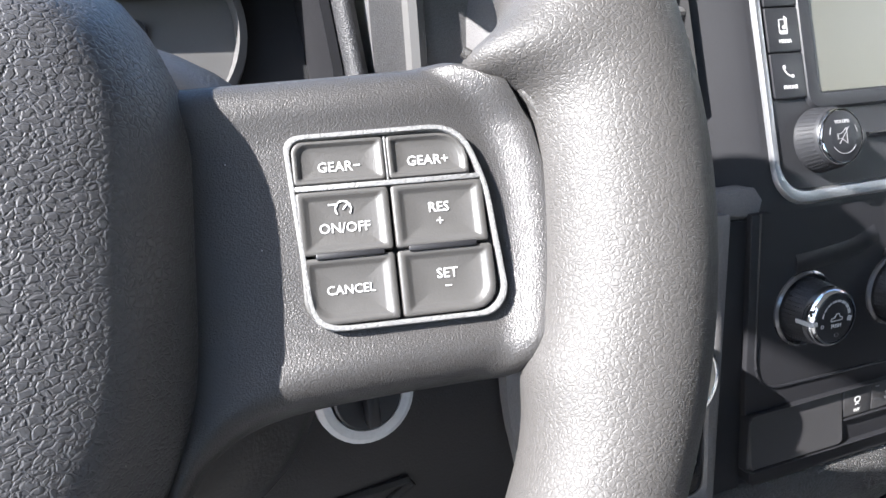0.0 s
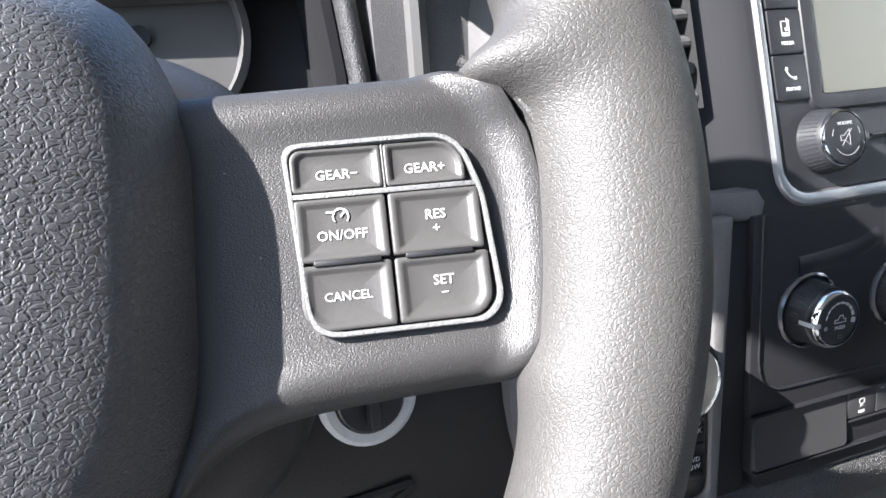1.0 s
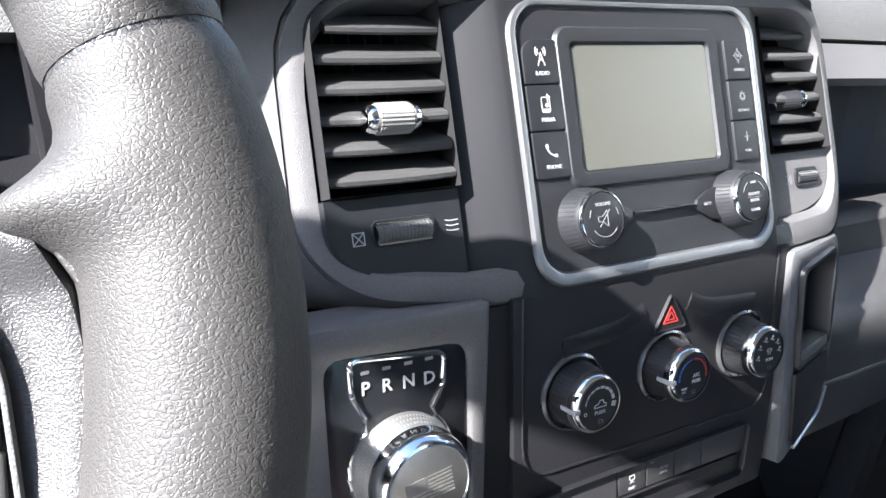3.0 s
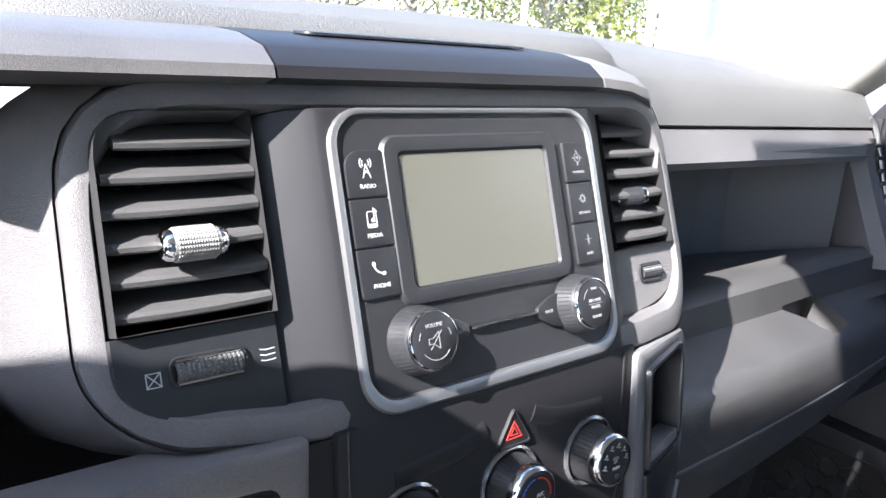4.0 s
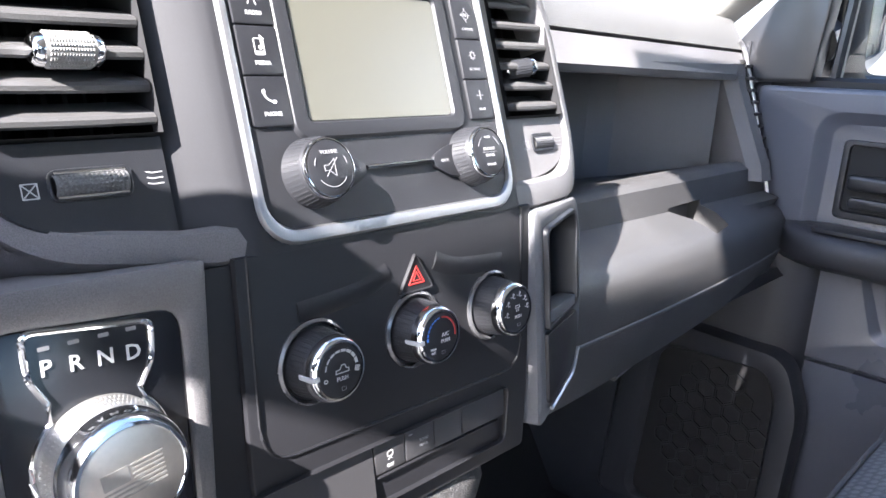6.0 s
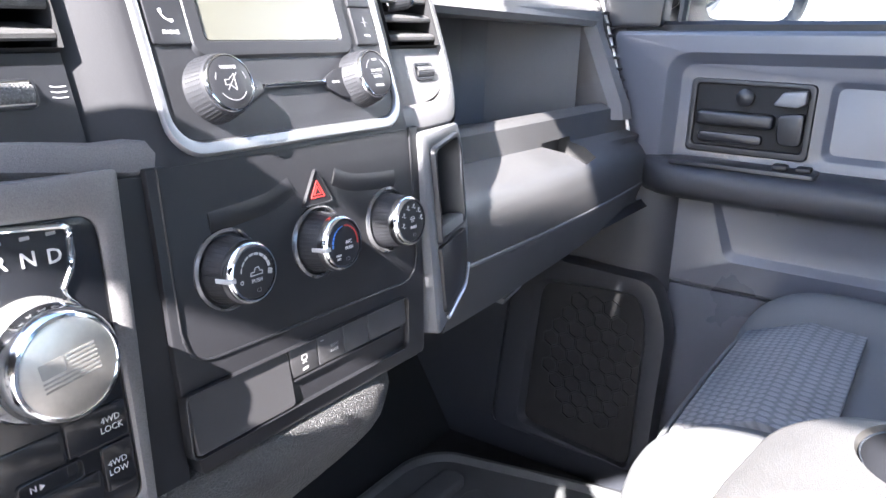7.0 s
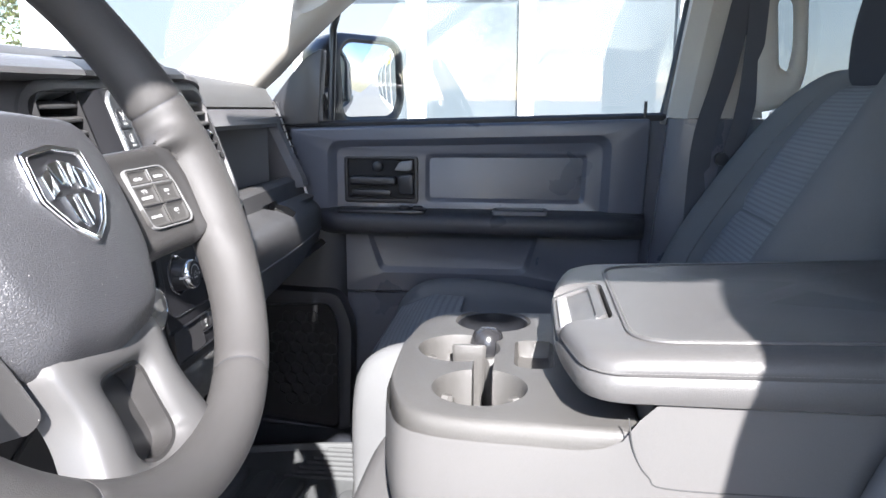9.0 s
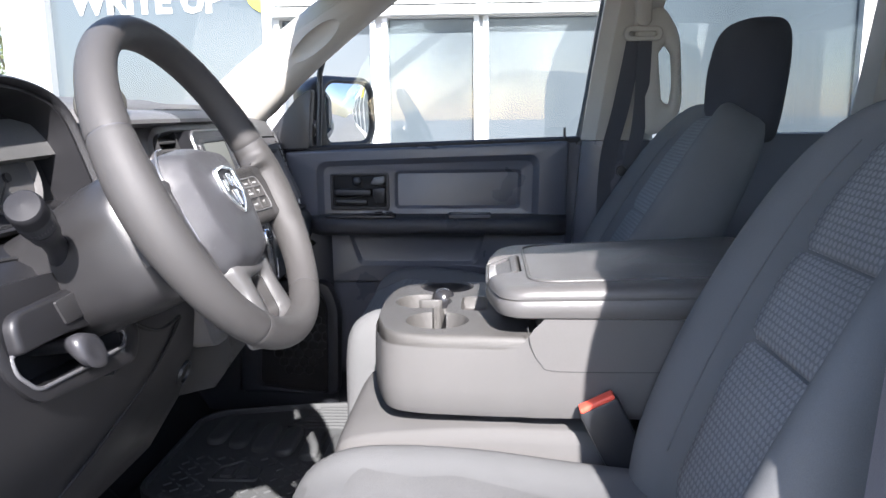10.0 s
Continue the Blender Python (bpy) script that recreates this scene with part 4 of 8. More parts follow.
    # bright edge strips between cover and spokes
    for s in (-1,):
        bm = bmesh.new()
        pts = [WHEEL @ Vector((s * x, y, n)) for x, y, n in ((0.050, 0.0655, -0.028), (0.070, 0.060, -0.0285), (0.0835, 0.030, -0.0285), (0.0775, -0.038, -0.0285))]
        tube(bm, spline(pts, 5), 0.0013, 6)
        part("cover_edge", bm, SILVER if s < 0 else LEATHER_DARK, w)

    # side spokes: a shallow dish that rises to the leather, its edge bowed where it meets the rim
    seam = ((-0.0440, 0.1490), (-0.0427, 0.1510), (-0.0364, 0.1560), (-0.0171, 0.1612), (0.0, 0.1626), (0.0145, 0.1610), (0.0274, 0.1545), (0.0320, 0.1460), (0.0345, 0.1430))

    def spoke_end(v):
        for (v0, u0), (v1, u1) in zip(seam, seam[1:]):
            if v <= v1:
                return u0 + (u1 - u0) * max(0.0, (v - v0) / (v1 - v0))
        return seam[-1][1]

    def spoke_height(u, v):
        h = -0.0180 + 0.194 * (u - 0.1235)
        e = spoke_end(v) - u
        if e < 0.0135:
            q = min(1.0, (0.0135 - e) / 0.0095)
            h += 0.0034 * q * q * (3 - 2 * q)
        if e < 0.0040:
            h -= 0.0060 * ((0.0040 - e) / 0.0040) ** 2
        return h

    edge = ((0.0030, -0.034, 1), (0.0006, -0.014, 1), (0.0, -0.0085, 1), (0.0009, -0.0048, 1), (0.0026, -0.0018, 1), (0.0050, -0.0002, 1), (0.0080, 0.0006, 1), (0.0115, 0.0, 1), (0.0150, -0.0011, 1), (0.0185, -0.0014, 1))
    foot = ((0.0150, -0.0010), (0.0120, -0.0002), (0.0090, 0.0004), (0.0064, -0.0002), (0.0042, -0.0016), (0.0024, -0.0042), (0.0008, -0.0080), (0.0, -0.0120), (0.0030, -0.034))
    for s in (1, -1):
        bm = bmesh.new()
        rings = []
        for i in range(45):
            t = i / 44
            ring = []
            u0 = 0.060 + 0.090 * t
            top, bot = 0.0348 - 0.0012 * t, -0.0437 - 0.020 * math.exp(-(u0 - 0.070) / 0.0095)
            levels = [(top - a, n) for a, n, _ in edge] + [(top + (bot - top) * f, -0.0014) for f in (0.32, 0.42, 0.52, 0.62)] + [(bot + a, n) for a, n in foot]
            for v, n in levels:
                u = 0.060 + (spoke_end(v) + 0.0012 - 0.060) * t
                ring.append((u, v, spoke_height(u, v) + n))
            rings.append(ring)
        loft(bm, [[WHEEL @ Vector((s * x, y, n)) for x, y, n in r] for r in rings])
        part("spoke", bm, SPOKE, w, "fine-grained grey spoke", 50)
        # folded leather bead along the joint
        bm = bmesh.new()
        bead = [WHEEL @ Vector((s * (spoke_end(v) + 0.0004), v, spoke_height(spoke_end(v) - 0.0028, v) - 0.0006)) for v in [-0.0425 + 0.0765 * i / 30 for i in range(31)]]
        tube(bm, bead, 0.0014, 8)
        part("leather_bead", bm, LEATHER, w, "folded leather edge")
        pad(w, s)

    # lower spoke with a slot
    bm = bmesh.new()
    o = rounded([(-0.055, -0.072), (0.055, -0.072), (0.048, -0.110), (0.064, -0.162), (0.0, -0.176), (-0.064, -0.162), (-0.048, -0.110)], 0.012, 5)
    i_ = rounded([(-0.024, -0.094), (0.024, -0.094), (0.022, -0.120), (0.024, -0.145), (0.0, -0.152), (-0.024, -0.145), (-0.022, -0.120)], 0.012, 5)
    ring_slab(bm, o, i_, -0.045, -0.018, WHEEL, bev=0.006)
    part("lower_spoke", bm, SILVER_GREY, w, "satin grey lower spoke with a slot", 50)
    bm = bmesh.new()
    ring_slab(bm, [(x * 1.0, y) for x, y in i_], [(x * 0.86, (y + 0.12) * 0.92 - 0.12) for x, y in i_], -0.050, -0.026, WHEEL)
    slab(bm, i_, -0.049, -0.040, WHEEL)
    part("slot_lining", bm, SPOKE, w)
    bm = bmesh.new()
    revolve(bm, [(0.055, -0.10), (0.060, -0.05), (0.055, -0.035), (0.01, -0.03)], WHEEL, 28)
    part("hub_back", bm, BLACK, w)
    return w


SILVER_GREY = mat("satin_grey_paint", (0.080, 0.078, 0.077), 0.46, metal=0.0, bump=0.08, scale=1500, var=0.06)


def pad(w, s):
    """The switch panel on a side spoke with six keys."""
    tilt = Matrix.Rotation(radians(-11.0 * s), 4, "Y")
    P = WHEEL @ Matrix.Translation((s * 0.1232, -0.0052, -0.0175)) @ tilt @ pose(0, 0, 0, 0, 0, -2.3 * s)
    f = 1 if s > 0 else -1
    W, H = 0.0470, 0.0440
    o = rounded([(-f * W / 2, H / 2), (f * W * 0.36, H / 2 + 0.0005), (f * W * 0.46, H * 0.18), (f * W / 2, -H * 0.40), (f * W * 0.42, -H / 2), (-f * W * 0.44, -H / 2)], [0.004, 0.009, 0.004, 0.007, 0.006, 0.007], 5)
    bm = bmesh.new()
    ring_slab(bm, [(x * 1.030, y * 1.030) for x, y in o], [(x * 0.972, y * 0.972) for x, y in o], -0.006, 0.0010, P, bev=0.0006)
    p = part("switch_panel", bm, SPOKE_EDGE, w, "switch panel with a worn satin frame")
    bm = bmesh.new()
    slab(bm, [(x * 0.97, y * 0.97) for x, y in o], -0.007, -0.0012, P)
    part("panel_base", bm, DARK, p)
    a, b, c = H / 2 - 0.0010, H * 0.230, -H * 0.127
    rows = [(a, b + 0.0008), (b - 0.0008, c + 0.0003), (c - 0.0003, -H / 2 + 0.0010)]
    words = [("GEAR−", "GEAR+"), ("ON/OFF", "RES"), ("CANCEL", "SET")]
    l, m_, r = -W / 2 + 0.0011, -0.0010, W / 2 - 0.0013
    for ri, (y1, y0) in enumerate(rows):
        for ci in (0, 1):
            x0, x1 = (l, m_ - 0.0003) if ci == 0 else (m_ + 0.0003, r - (0.0040 if ri == 0 else 0.0014 if ri == 1 else 0.0008))
            if s < 0:
                x0, x1 = -x1, -x0
            cx, cy, ww, hh = (x0 + x1) / 2, (y0 + y1) / 2, x1 - x0, y1 - y0
            rad = [0.0008] * 4
            oc, lc = (0, 1) if s > 0 else (1, 0)
            if ri == 0:
                rad[oc if ci == 1 else lc] = 0.0065 if ci == 1 else 0.0025
            if ri == 2:
                rad[(3 if s > 0 else 2) if ci == 1 else (2 if s > 0 else 3)] = 0.0055
            out = rrect(ww, hh, rad, 4, cx, cy)
            bm = bmesh.new()
            rings = []
            for sc, n in ((1.0, -0.005), (1.0, 0.0002), (0.985, 0.0007), (0.95, 0.0009), (0.86, 0.0009), (0.80, 0.0006), (0.73, 0.0001), (0.67, -0.0001), (0.2, -0.00015)):
                rings.append([P @ Vector((cx + (x - cx) * (1 - (1 - sc) * hh / ww * 1.3), cy + (y - cy) * sc, n)) for x, y in out])
            loft(bm, rings)
            if s > 0:
                t = words[ri][ci]
                yy = -0.0014 if t == "ON/OFF" else 0.0015 if t in ("RES", "SET") else -0.0012 if ri == 0 else 0.0
                lettering(bm, t, 0.0020 if t == "CANCEL" else 0.00225, P, cx, cy + yy, 0.0000, depth=0.0001, bold=0.00003)
                if t == "RES":
                    lettering(bm, "+", 0.0022, P, cx, cy - 0.0018, 0.0, depth=0.0001, bold=0.00002)
                if t == "SET":
                    lettering(bm, "−", 0.0022, P, cx, cy - 0.0015, 0.0, depth=0.0001, bold=0.00002)
                if t == "ON/OFF":
                    arc(bm, P, cx, cy + 0.0030, 0.0018, -40, 220, 0.00035, 0.0)
                    stroke(bm, P, [(cx, cy + 0.0030), (cx + 0.001, cy + 0.0040)], 0.0004, 0.0)
                    stroke(bm, P, [(cx - 0.0032, cy + 0.0041), (cx - 0.0018, cy + 0.0041)], 0.0004, 0.0)
                    for q in range(4):
                        an = radians(10 + 50 * q)
                        stroke(bm, P, [(cx + 0.0014 * math.cos(an), cy + 0.0032 + 0.0014 * math.sin(an)), (cx + 0.0018 * math.cos(an), cy + 0.0032 + 0.0018 * math.sin(an))], 0.0003, 0.0)
            part("button", bm, [KEY, WHITE_INK], p, "dark grey key with white marking", 40)
    bm = bmesh.new()
    for x0, x1 in ((-0.0190, -0.0035), (0.0020, 0.0178)):
        box(bm, (x0 if s > 0 else -x1, c - 0.0007, -0.002), (x1 if s > 0 else -x0, c + 0.0007, 0.0016), 0.0004, P)
    part("divider_bar", bm, GLOSS, p)
    bm = bmesh.new()
    for y0, y1, x0, x1 in ((b - 0.0006, b + 0.0006, l - 0.0008, r - 0.0018), (b + 0.0006, a, m_ - 0.0002, m_ + 0.0002)):
        box(bm, (x0 if s > 0 else -x1, y0, -0.003), (x1 if s > 0 else -x0, y1, 0.0008), 0.00015, P)
    part("satin_strip", bm, SPOKE_EDGE, p, "worn satin strip between the keys")


SPOKE_EDGE = mat("worn_satin_frame", (0.17, 0.17, 0.17), 0.34, metal=0.0, bump=0.5, scale=1500, var=0.45)
KEY = mat("key_rubber", (0.055, 0.053, 0.051), 0.46, bump=0.12, scale=2000, var=0.08)
steering_wheel()


KNOB_END = mat("smooth_dark_knob", (0.012, 0.012, 0.014), 0.6, spec=0.25)
COLUMN = mat("column_plastic", (0.024, 0.0235, 0.0245), 0.38, bump=0.3, scale=900, var=0.15)


def column():
    c = thing("steering_column", "dark plastic steering column cover with stalk", "steering column", at=(-0.47, 0.35, 1.44))
    bm = bmesh.new()
    rings = []
    for d, rx, ru in ((0.055, 0.070, 0.050), (0.062, 0.098, 0.066), (0.072, 0.110, 0.074), (0.085, 0.115, 0.078), (0.12, 0.111, 0.078), (0.16, 0.100, 0.074), (0.20, 0.088, 0.070), (0.30, 0.080, 0.068)):
        m = WHEEL @ Matrix.Translation((0, -0.006, -d))
        rings.append([m @ Vector((rx * math.copysign(abs(math.cos(a)) ** 0.6, math.cos(a)), ru * math.copysign(abs(math.sin(a)) ** 0.6, math.sin(a)), 0)) for a in [2 * math.pi * j / 48 for j in range(48)]])
    loft(bm, rings)
    part("cover", bm, COLUMN, c, "", 89)
    # stalk with a round end
    bm = bmesh.new()
    sd = (Vector((-0.664, 0.325, 1.517)) - Vector((-0.560, 0.352, 1.452))).normalized()
    su = sd.cross(Vector((0, 1, 0))).normalized()
    S = axes((-0.560, 0.352, 1.452), su, sd.cross(su), sd)
    revolve(bm, [(0.016, 0.0), (0.011, 0.02), (0.011, 0.055), (0.0145, 0.062), (0.0155, 0.080)], S, 20)
    part("stalk", bm, BLACK, c)
    bm = bmesh.new()
    knurled(bm, S @ Matrix.Translation((0, 0, 0.084)), 0.0168, 0.0170, 0.020, rows=1, k=36)
    revolve(bm, [(0.0168, 0.104), (0.0170, 0.118), (0.0160, 0.123), (0.0148, 0.1245), (0.010, 0.1255), (0.001, 0.128)], S, 32, slot=1)
    part("stalk_knob", bm, [BLACK, KNOB_END], c, "ribbed black knob with a smooth grey end")


column()

# ---- seats ----
def seat(xc, side):
    """A cloth bucket seat centred at xc; side: +1 passenger, -1 driver."""
    t = thing("seat", "navy-grey cloth front seat with patterned centre panels", "seat", "front seats", at=(xc, -0.1, 0.85))
    # cushion
    bm = bmesh.new()
    rings = []
    up = 0.085 if side > 0 else 0.015

    def along(y):
        return y * 0.74 if side > 0 else y * 0.93 - 0.07
    swell = 1.0 if side > 0 else 0.45
    profile = ((-1.0, 0.25), (-1.0, 0.72), (-0.95, 0.93), (-0.86, 0.95 + 0.08 * swell), (-0.72, 0.95 + 0.07 * swell), (-0.58, 0.95 + 0.015 * swell), (-0.3, 0.955), (0, 0.95))
    profile = profile + tuple((-x, z) for x, z in profile[-2::-1]) + ((0.9, 0.0), (-0.9, 0.0))
    for y, top, bot, w in ((0.300, 0.985, 0.93, 0.20), (0.295, 1.030, 0.90, 0.235), (0.26, 1.068, 0.875, 0.252), (0.18, 1.090, 0.87, 0.258), (0.02, 1.086, 0.87, 0.262), (-0.15, 1.066, 0.87, 0.262), (-0.33, 1.05, 0.87, 0.255)):
        rings.append([(xc + px * w, along(y), bot + (top + up - bot) * pz) for px, pz in profile])
    soft_loft(bm, rings)
    part("cushion", bm, FABRIC, t, "", 85)
    bm = bmesh.new()
    rings = []
    flare = (0.130, 0.145, 0.145, 0.145, 0.145, 0.145) if side > 0 else (0.205, 0.218, 0.195, 0.152, 0.112, 0.09)
    stations = ((0.296, 1.012), (0.272, 1.052), (0.18, 1.0805), (0.02, 1.0765), (-0.15, 1.0580), (-0.30, 1.045))
    for (y, z), w in zip(stations if side < 0 else stations[:3] + ((0.10, 1.0770),), flare):
        z += up + (0.0045 if side > 0 else -0.0005)
        rings.append([(xc - w, along(y), z - 0.01)] + [(xc + w * q, along(y), z + 0.004 - 0.003 * abs(q) ** 3) for q in (-0.98, -0.7, -0.35, 0, 0.35, 0.7, 0.98)] + [(xc + w, along(y), z - 0.01)])
    loft(bm, rings)
    part("cushion_panel", bm, HEX if side > 0 else WEAVE, t, "patterned cloth centre panel" if side > 0 else "finely woven cloth centre panel", 70)
    if side > 0:
        bm = bmesh.new()
        tube(bm, spline([(xc - 0.225, along(0.270), 1.118), (xc - 0.15, along(0.288), 1.122), (xc, along(0.291), 1.122), (xc + 0.15, along(0.288), 1.122), (xc + 0.225, along(0.270), 1.118)], 5), 0.0028, 8)
        part("front_piping", bm, FABRIC, t)
    # backrest: tall side bolsters round a hollow centre
    bm = bmesh.new()
    rings = []
    lean = [(1.04, -0.27, 0.245, 0.13), (1.12, -0.295, 0.262, 0.15), (1.25, -0.345, 0.268, 0.15), (1.38, -0.405, 0.262, 0.14), (1.48, -0.455, 0.240, 0.125), (1.545, -0.492, 0.200, 0.11), (1.585, -0.52, 0.145, 0.09), (1.597, -0.54, 0.10, 0.06)]
    lean = [(z, y - (0.045 + 0.10 * max(0.0, z - 1.25) if side > 0 else 0.06), w, d) for z, y, w, d in lean]
    for z, y, w, d in lean:
        deep = 1.0 if side > 0 else 1.75
        sec = []
        for px, pd in ((-1.0, -0.2), (-0.99, 0.15), (-0.93, 0.34), (-0.82, 0.39), (-0.70, 0.32), (-0.56, 0.16), (-0.3, 0.08), (0, 0.07), (0.3, 0.08), (0.56, 0.16), (0.70, 0.30), (0.82, 0.36), (0.93, 0.32), (0.99, 0.15), (1.0, -0.2), (0.9, -0.6), (0.4, -0.7), (-0.4, -0.7), (-0.9, -0.6)):
            q = pd * d * (deep if px < -0.5 and pd > 0 else 1.0)
            sec.append((xc + px * w, y + q, z + 0.45 * pd * d))
        rings.append(sec)
    soft_loft(bm, rings)
    part("backrest", bm, FABRIC, t, "", 85)
    # patterned centre of the backrest in padded fields with a seam between them
    fields = ((1.08, 1.352), (1.356, 1.575)) if side > 0 else ((1.08, 1.302), (1.306, 1.416), (1.420, 1.575))
    for z0, z1 in fields:
        bm = bmesh.new()
        rings = []
        n = 12
        for i in range(n + 1):
            z = z0 + (z1 - z0) * i / n
            k = max(j for j in range(len(lean) - 1) if lean[j][0] <= z)
            f = (z - lean[k][0]) / (lean[k + 1][0] - lean[k][0])
            y, w, d = [lean[k][q] + (lean[k + 1][q] - lean[k][q]) * f for q in (1, 2, 3)]
            h = 0.006 * (1 - abs(2 * i / n - 1) ** 6)
            ww = w * 0.52
            rings.append([(xc - ww, y + 0.09 * d - 0.004, z)] + [(xc + ww * q, y + (0.085 + 0.03 * abs(q) ** 2) * d + h * (1 - abs(q) ** 6) + 0.0015, z + 0.03 * d) for q in (-0.97, -0.7, -0.35, 0, 0.35, 0.7, 0.97)] + [(xc + ww, y + 0.09 * d - 0.004, z)])
        loft(bm, rings)
        part("back_panel", bm, HEX, t, "patterned cloth back panel", 70)
    # piping along the edges of the centre
    for g in (-1, 1):
        bm = bmesh.new()
        tube(bm, spline([(xc + g * w * 0.60, y + 0.20 * d * (1.0 if side > 0 or g > 0 else 1.75), z + 0.09 * d) for z, y, w, d in lean[1:6]], 5), 0.0016, 6)
        part("piping", bm, FABRIC, t)
    # headrest
    bm = bmesh.new()
    rings = []
    for z, w, d, y in ((1.520, 0.092, 0.046, -0.636), (1.540, 0.122, 0.060, -0.641), (1.64, 0.140, 0.066, -0.647), (1.71, 0.138, 0.064, -0.654), (1.755, 0.122, 0.057, -0.660), (1.778, 0.094, 0.042, -0.664), (1.785, 0.050, 0.022, -0.665)):
        rings.append([(xc + w * math.copysign(abs(math.cos(a)) ** 0.62, math.cos(a)), y + d * math.copysign(abs(math.sin(a)) ** 0.75, math.sin(a)), z) for a in [2 * math.pi * (j + 0.5) / 28 for j in range(28)]])
    soft_loft(bm, rings, 4, 2)
    part("headrest", bm, HEADREST, t, "dark cloth headrest", 70)
    for s in (-1, 1):
        bm = bmesh.new()
        tube(bm, [(xc + s * 0.05, -0.620, 1.50), (xc + s * 0.05, -0.640, 1.62)], 0.006, 10)
        part("headrest_post", bm, BLACK, t)
    # frame and base
    bm = bmesh.new()
    for s in (-1, 1):
        box(bm, (xc + s * 0.20 - 0.02, -0.36, FLOOR), (xc + s * 0.20 + 0.02, 0.24, 0.875), 0.008)
    box(bm, (xc - 0.2, -0.30, 0.84), (xc + 0.2, 0.22, 0.88), 0.01)
    part("base", bm, BLACK, t)
    return t


HEADREST = mat("dark_headrest_cloth", (0.038, 0.040, 0.048), 0.92, bump=0.7, scale=1300, var=0.2, spec=0.2)
seat(0.46, 1)
seat(-0.465, -1)


# ---- folding centre console with cup holders ----
def console():
    c = thing("center_console", "grey folding centre console with cup holders and padded lid", "console", at=(0.02, -0.15, 1.0))
    cups = [(0.170, 0.0, 0.051), (0.050, 0.037, 0.050), (-0.077, 0.004, 0.051), (0.045, -0.012, 0.030)]
    bot = 1.166
    outline = rounded([(-0.150, 0.080), (-0.060, 0.108), (0.06, 0.112), (0.17, 0.098), (0.222, 0.055), (0.224, -0.16), (-0.176, -0.16), (-0.168, 0.02)], [0.03, 0.03, 0.03, 0.03, 0.03, 0.0, 0.0, 0.03], 4)
    # top plate with openings cut by walls of cups: a ring of strips round each opening
    bm = bmesh.new()
    slab(bm, outline, 1.150, 1.252, Matrix.Identity(4), 0.014, 4)
    top = part("cup_tray", bm, CONSOLE, c, "grained grey cup holder tray", 50)
    cut = bmesh.new()
    for x, y, r in cups[:3]:
        revolve(cut, [(r * 0.86, bot), (r * 0.97, 1.245), (r * 1.04, 1.2535), (r * 1.10, 1.27)], Matrix.Translation((x, y, 0)), 40)
    cut2 = bmesh.new()
    box(cut2, (-0.015, -0.080, 1.226), (0.087, -0.032, 1.30), 0.014)
    box(cut2, (-0.045, -0.008, bot + 0.003), (0.125, 0.016, 1.30), 0.004)
    carve(top, cut, cut2)
    # dark liner in the far cup
    bm = bmesh.new()
    x, y, r = cups[0]
    loft(bm, [[(x + r * g * math.cos(2 * math.pi * j / 40), y + r * g * math.sin(2 * math.pi * j / 40), z) for j in range(40)] for g, z in ((0.97, 1.2490), (0.945, 1.2485), (0.93, 1.240), (0.835, bot + 0.006), (0.80, bot + 0.003), (0.02, bot + 0.003))], True, False)
    part("cup_liner", bm, BLACK, c, "black cup liner")
    # bulb-shaped divider peg between the cups
    bm = bmesh.new()
    rings = []
    for z, w, d in ((bot, 0.004, 0.018), (1.235, 0.004, 0.021), (1.248, 0.0045, 0.022), (1.2505, 0.003, 0.020)):
        rings.append([(0.066 + w * math.cos(a), 0.026 + d * math.sin(a), z) for a in [2 * math.pi * j / 16 for j in range(16)]])
    loft(bm, rings)
    part("divider", bm, CONSOLE, c)
    bm = bmesh.new()
    revolve(bm, [(0.008, bot), (0.0095, 1.200), (0.011, 1.214)], Matrix.Translation((0.096, 0.004, 0)), 24)
    part("peg_stem", bm, CONSOLE, c)
    bm = bmesh.new()
    revolve(bm, [(0.010, 1.212), (0.018, 1.221), (0.0225, 1.234), (0.0225, 1.246), (0.0185, 1.258), (0.010, 1.2645), (0.001, 1.266)], Matrix.Translation((0.096, 0.004, 0)), 32)
    part("peg", bm, PIANO_PEG, c, "glossy dark round-topped peg")
    # shallow ringed bases and side fins in the cups
    for x, y, r in cups[1:3]:
        bm = bmesh.new()
        for q in (0.78, 0.62, 0.46, 0.30):
            tube(bm, [(x + r * q * math.cos(a), y + r * q * math.sin(a), bot + 0.002) for a in [2 * math.pi * k / 36 for k in range(36)]], 0.0012, 6, closed=True)
        part("cup_base_rings", bm, CONSOLE, c)
        for k in range(3):
            a = radians(60 + 120 * k)
            bm = bmesh.new()
            px, py = x + r * 0.86 * math.cos(a), y + r * 0.86 * math.sin(a)
            loft(bm, [[(px + g * (-math.sin(a)) * w - math.cos(a) * f, py + g * math.cos(a) * w - math.sin(a) * f, z) for g, f in ((-1, -0.006), (-0.7, 0.004), (0, 0.008), (0.7, 0.004), (1, -0.006))] for z, w in ((bot, 0.020), (1.20, 0.019), (1.222, 0.013), (1.232, 0.004))])
            part("cup_grip", bm, CONSOLE, c)
    # seam along the side
    bm = bmesh.new()
    tube(bm, spline([(-0.1885, -0.140, 1.272), (-0.1900, -0.146, 1.240), (-0.1905, -0.160, 1.216), (-0.1910, -0.188, 1.204), (-0.1910, -0.365, 1.204)], 6), 0.0007, 6)
    part("side_seam", bm, SEAM_GREY, c)
    # cloth-covered body below
    bm = bmesh.new()
    o2 = [(x * 1.03 - 0.002, y * 1.03, 0.0) for x, y in outline if y > -0.1]
    o2 = [q for q in o2 if q[0] < 0.2 or q[1] > -0.05]
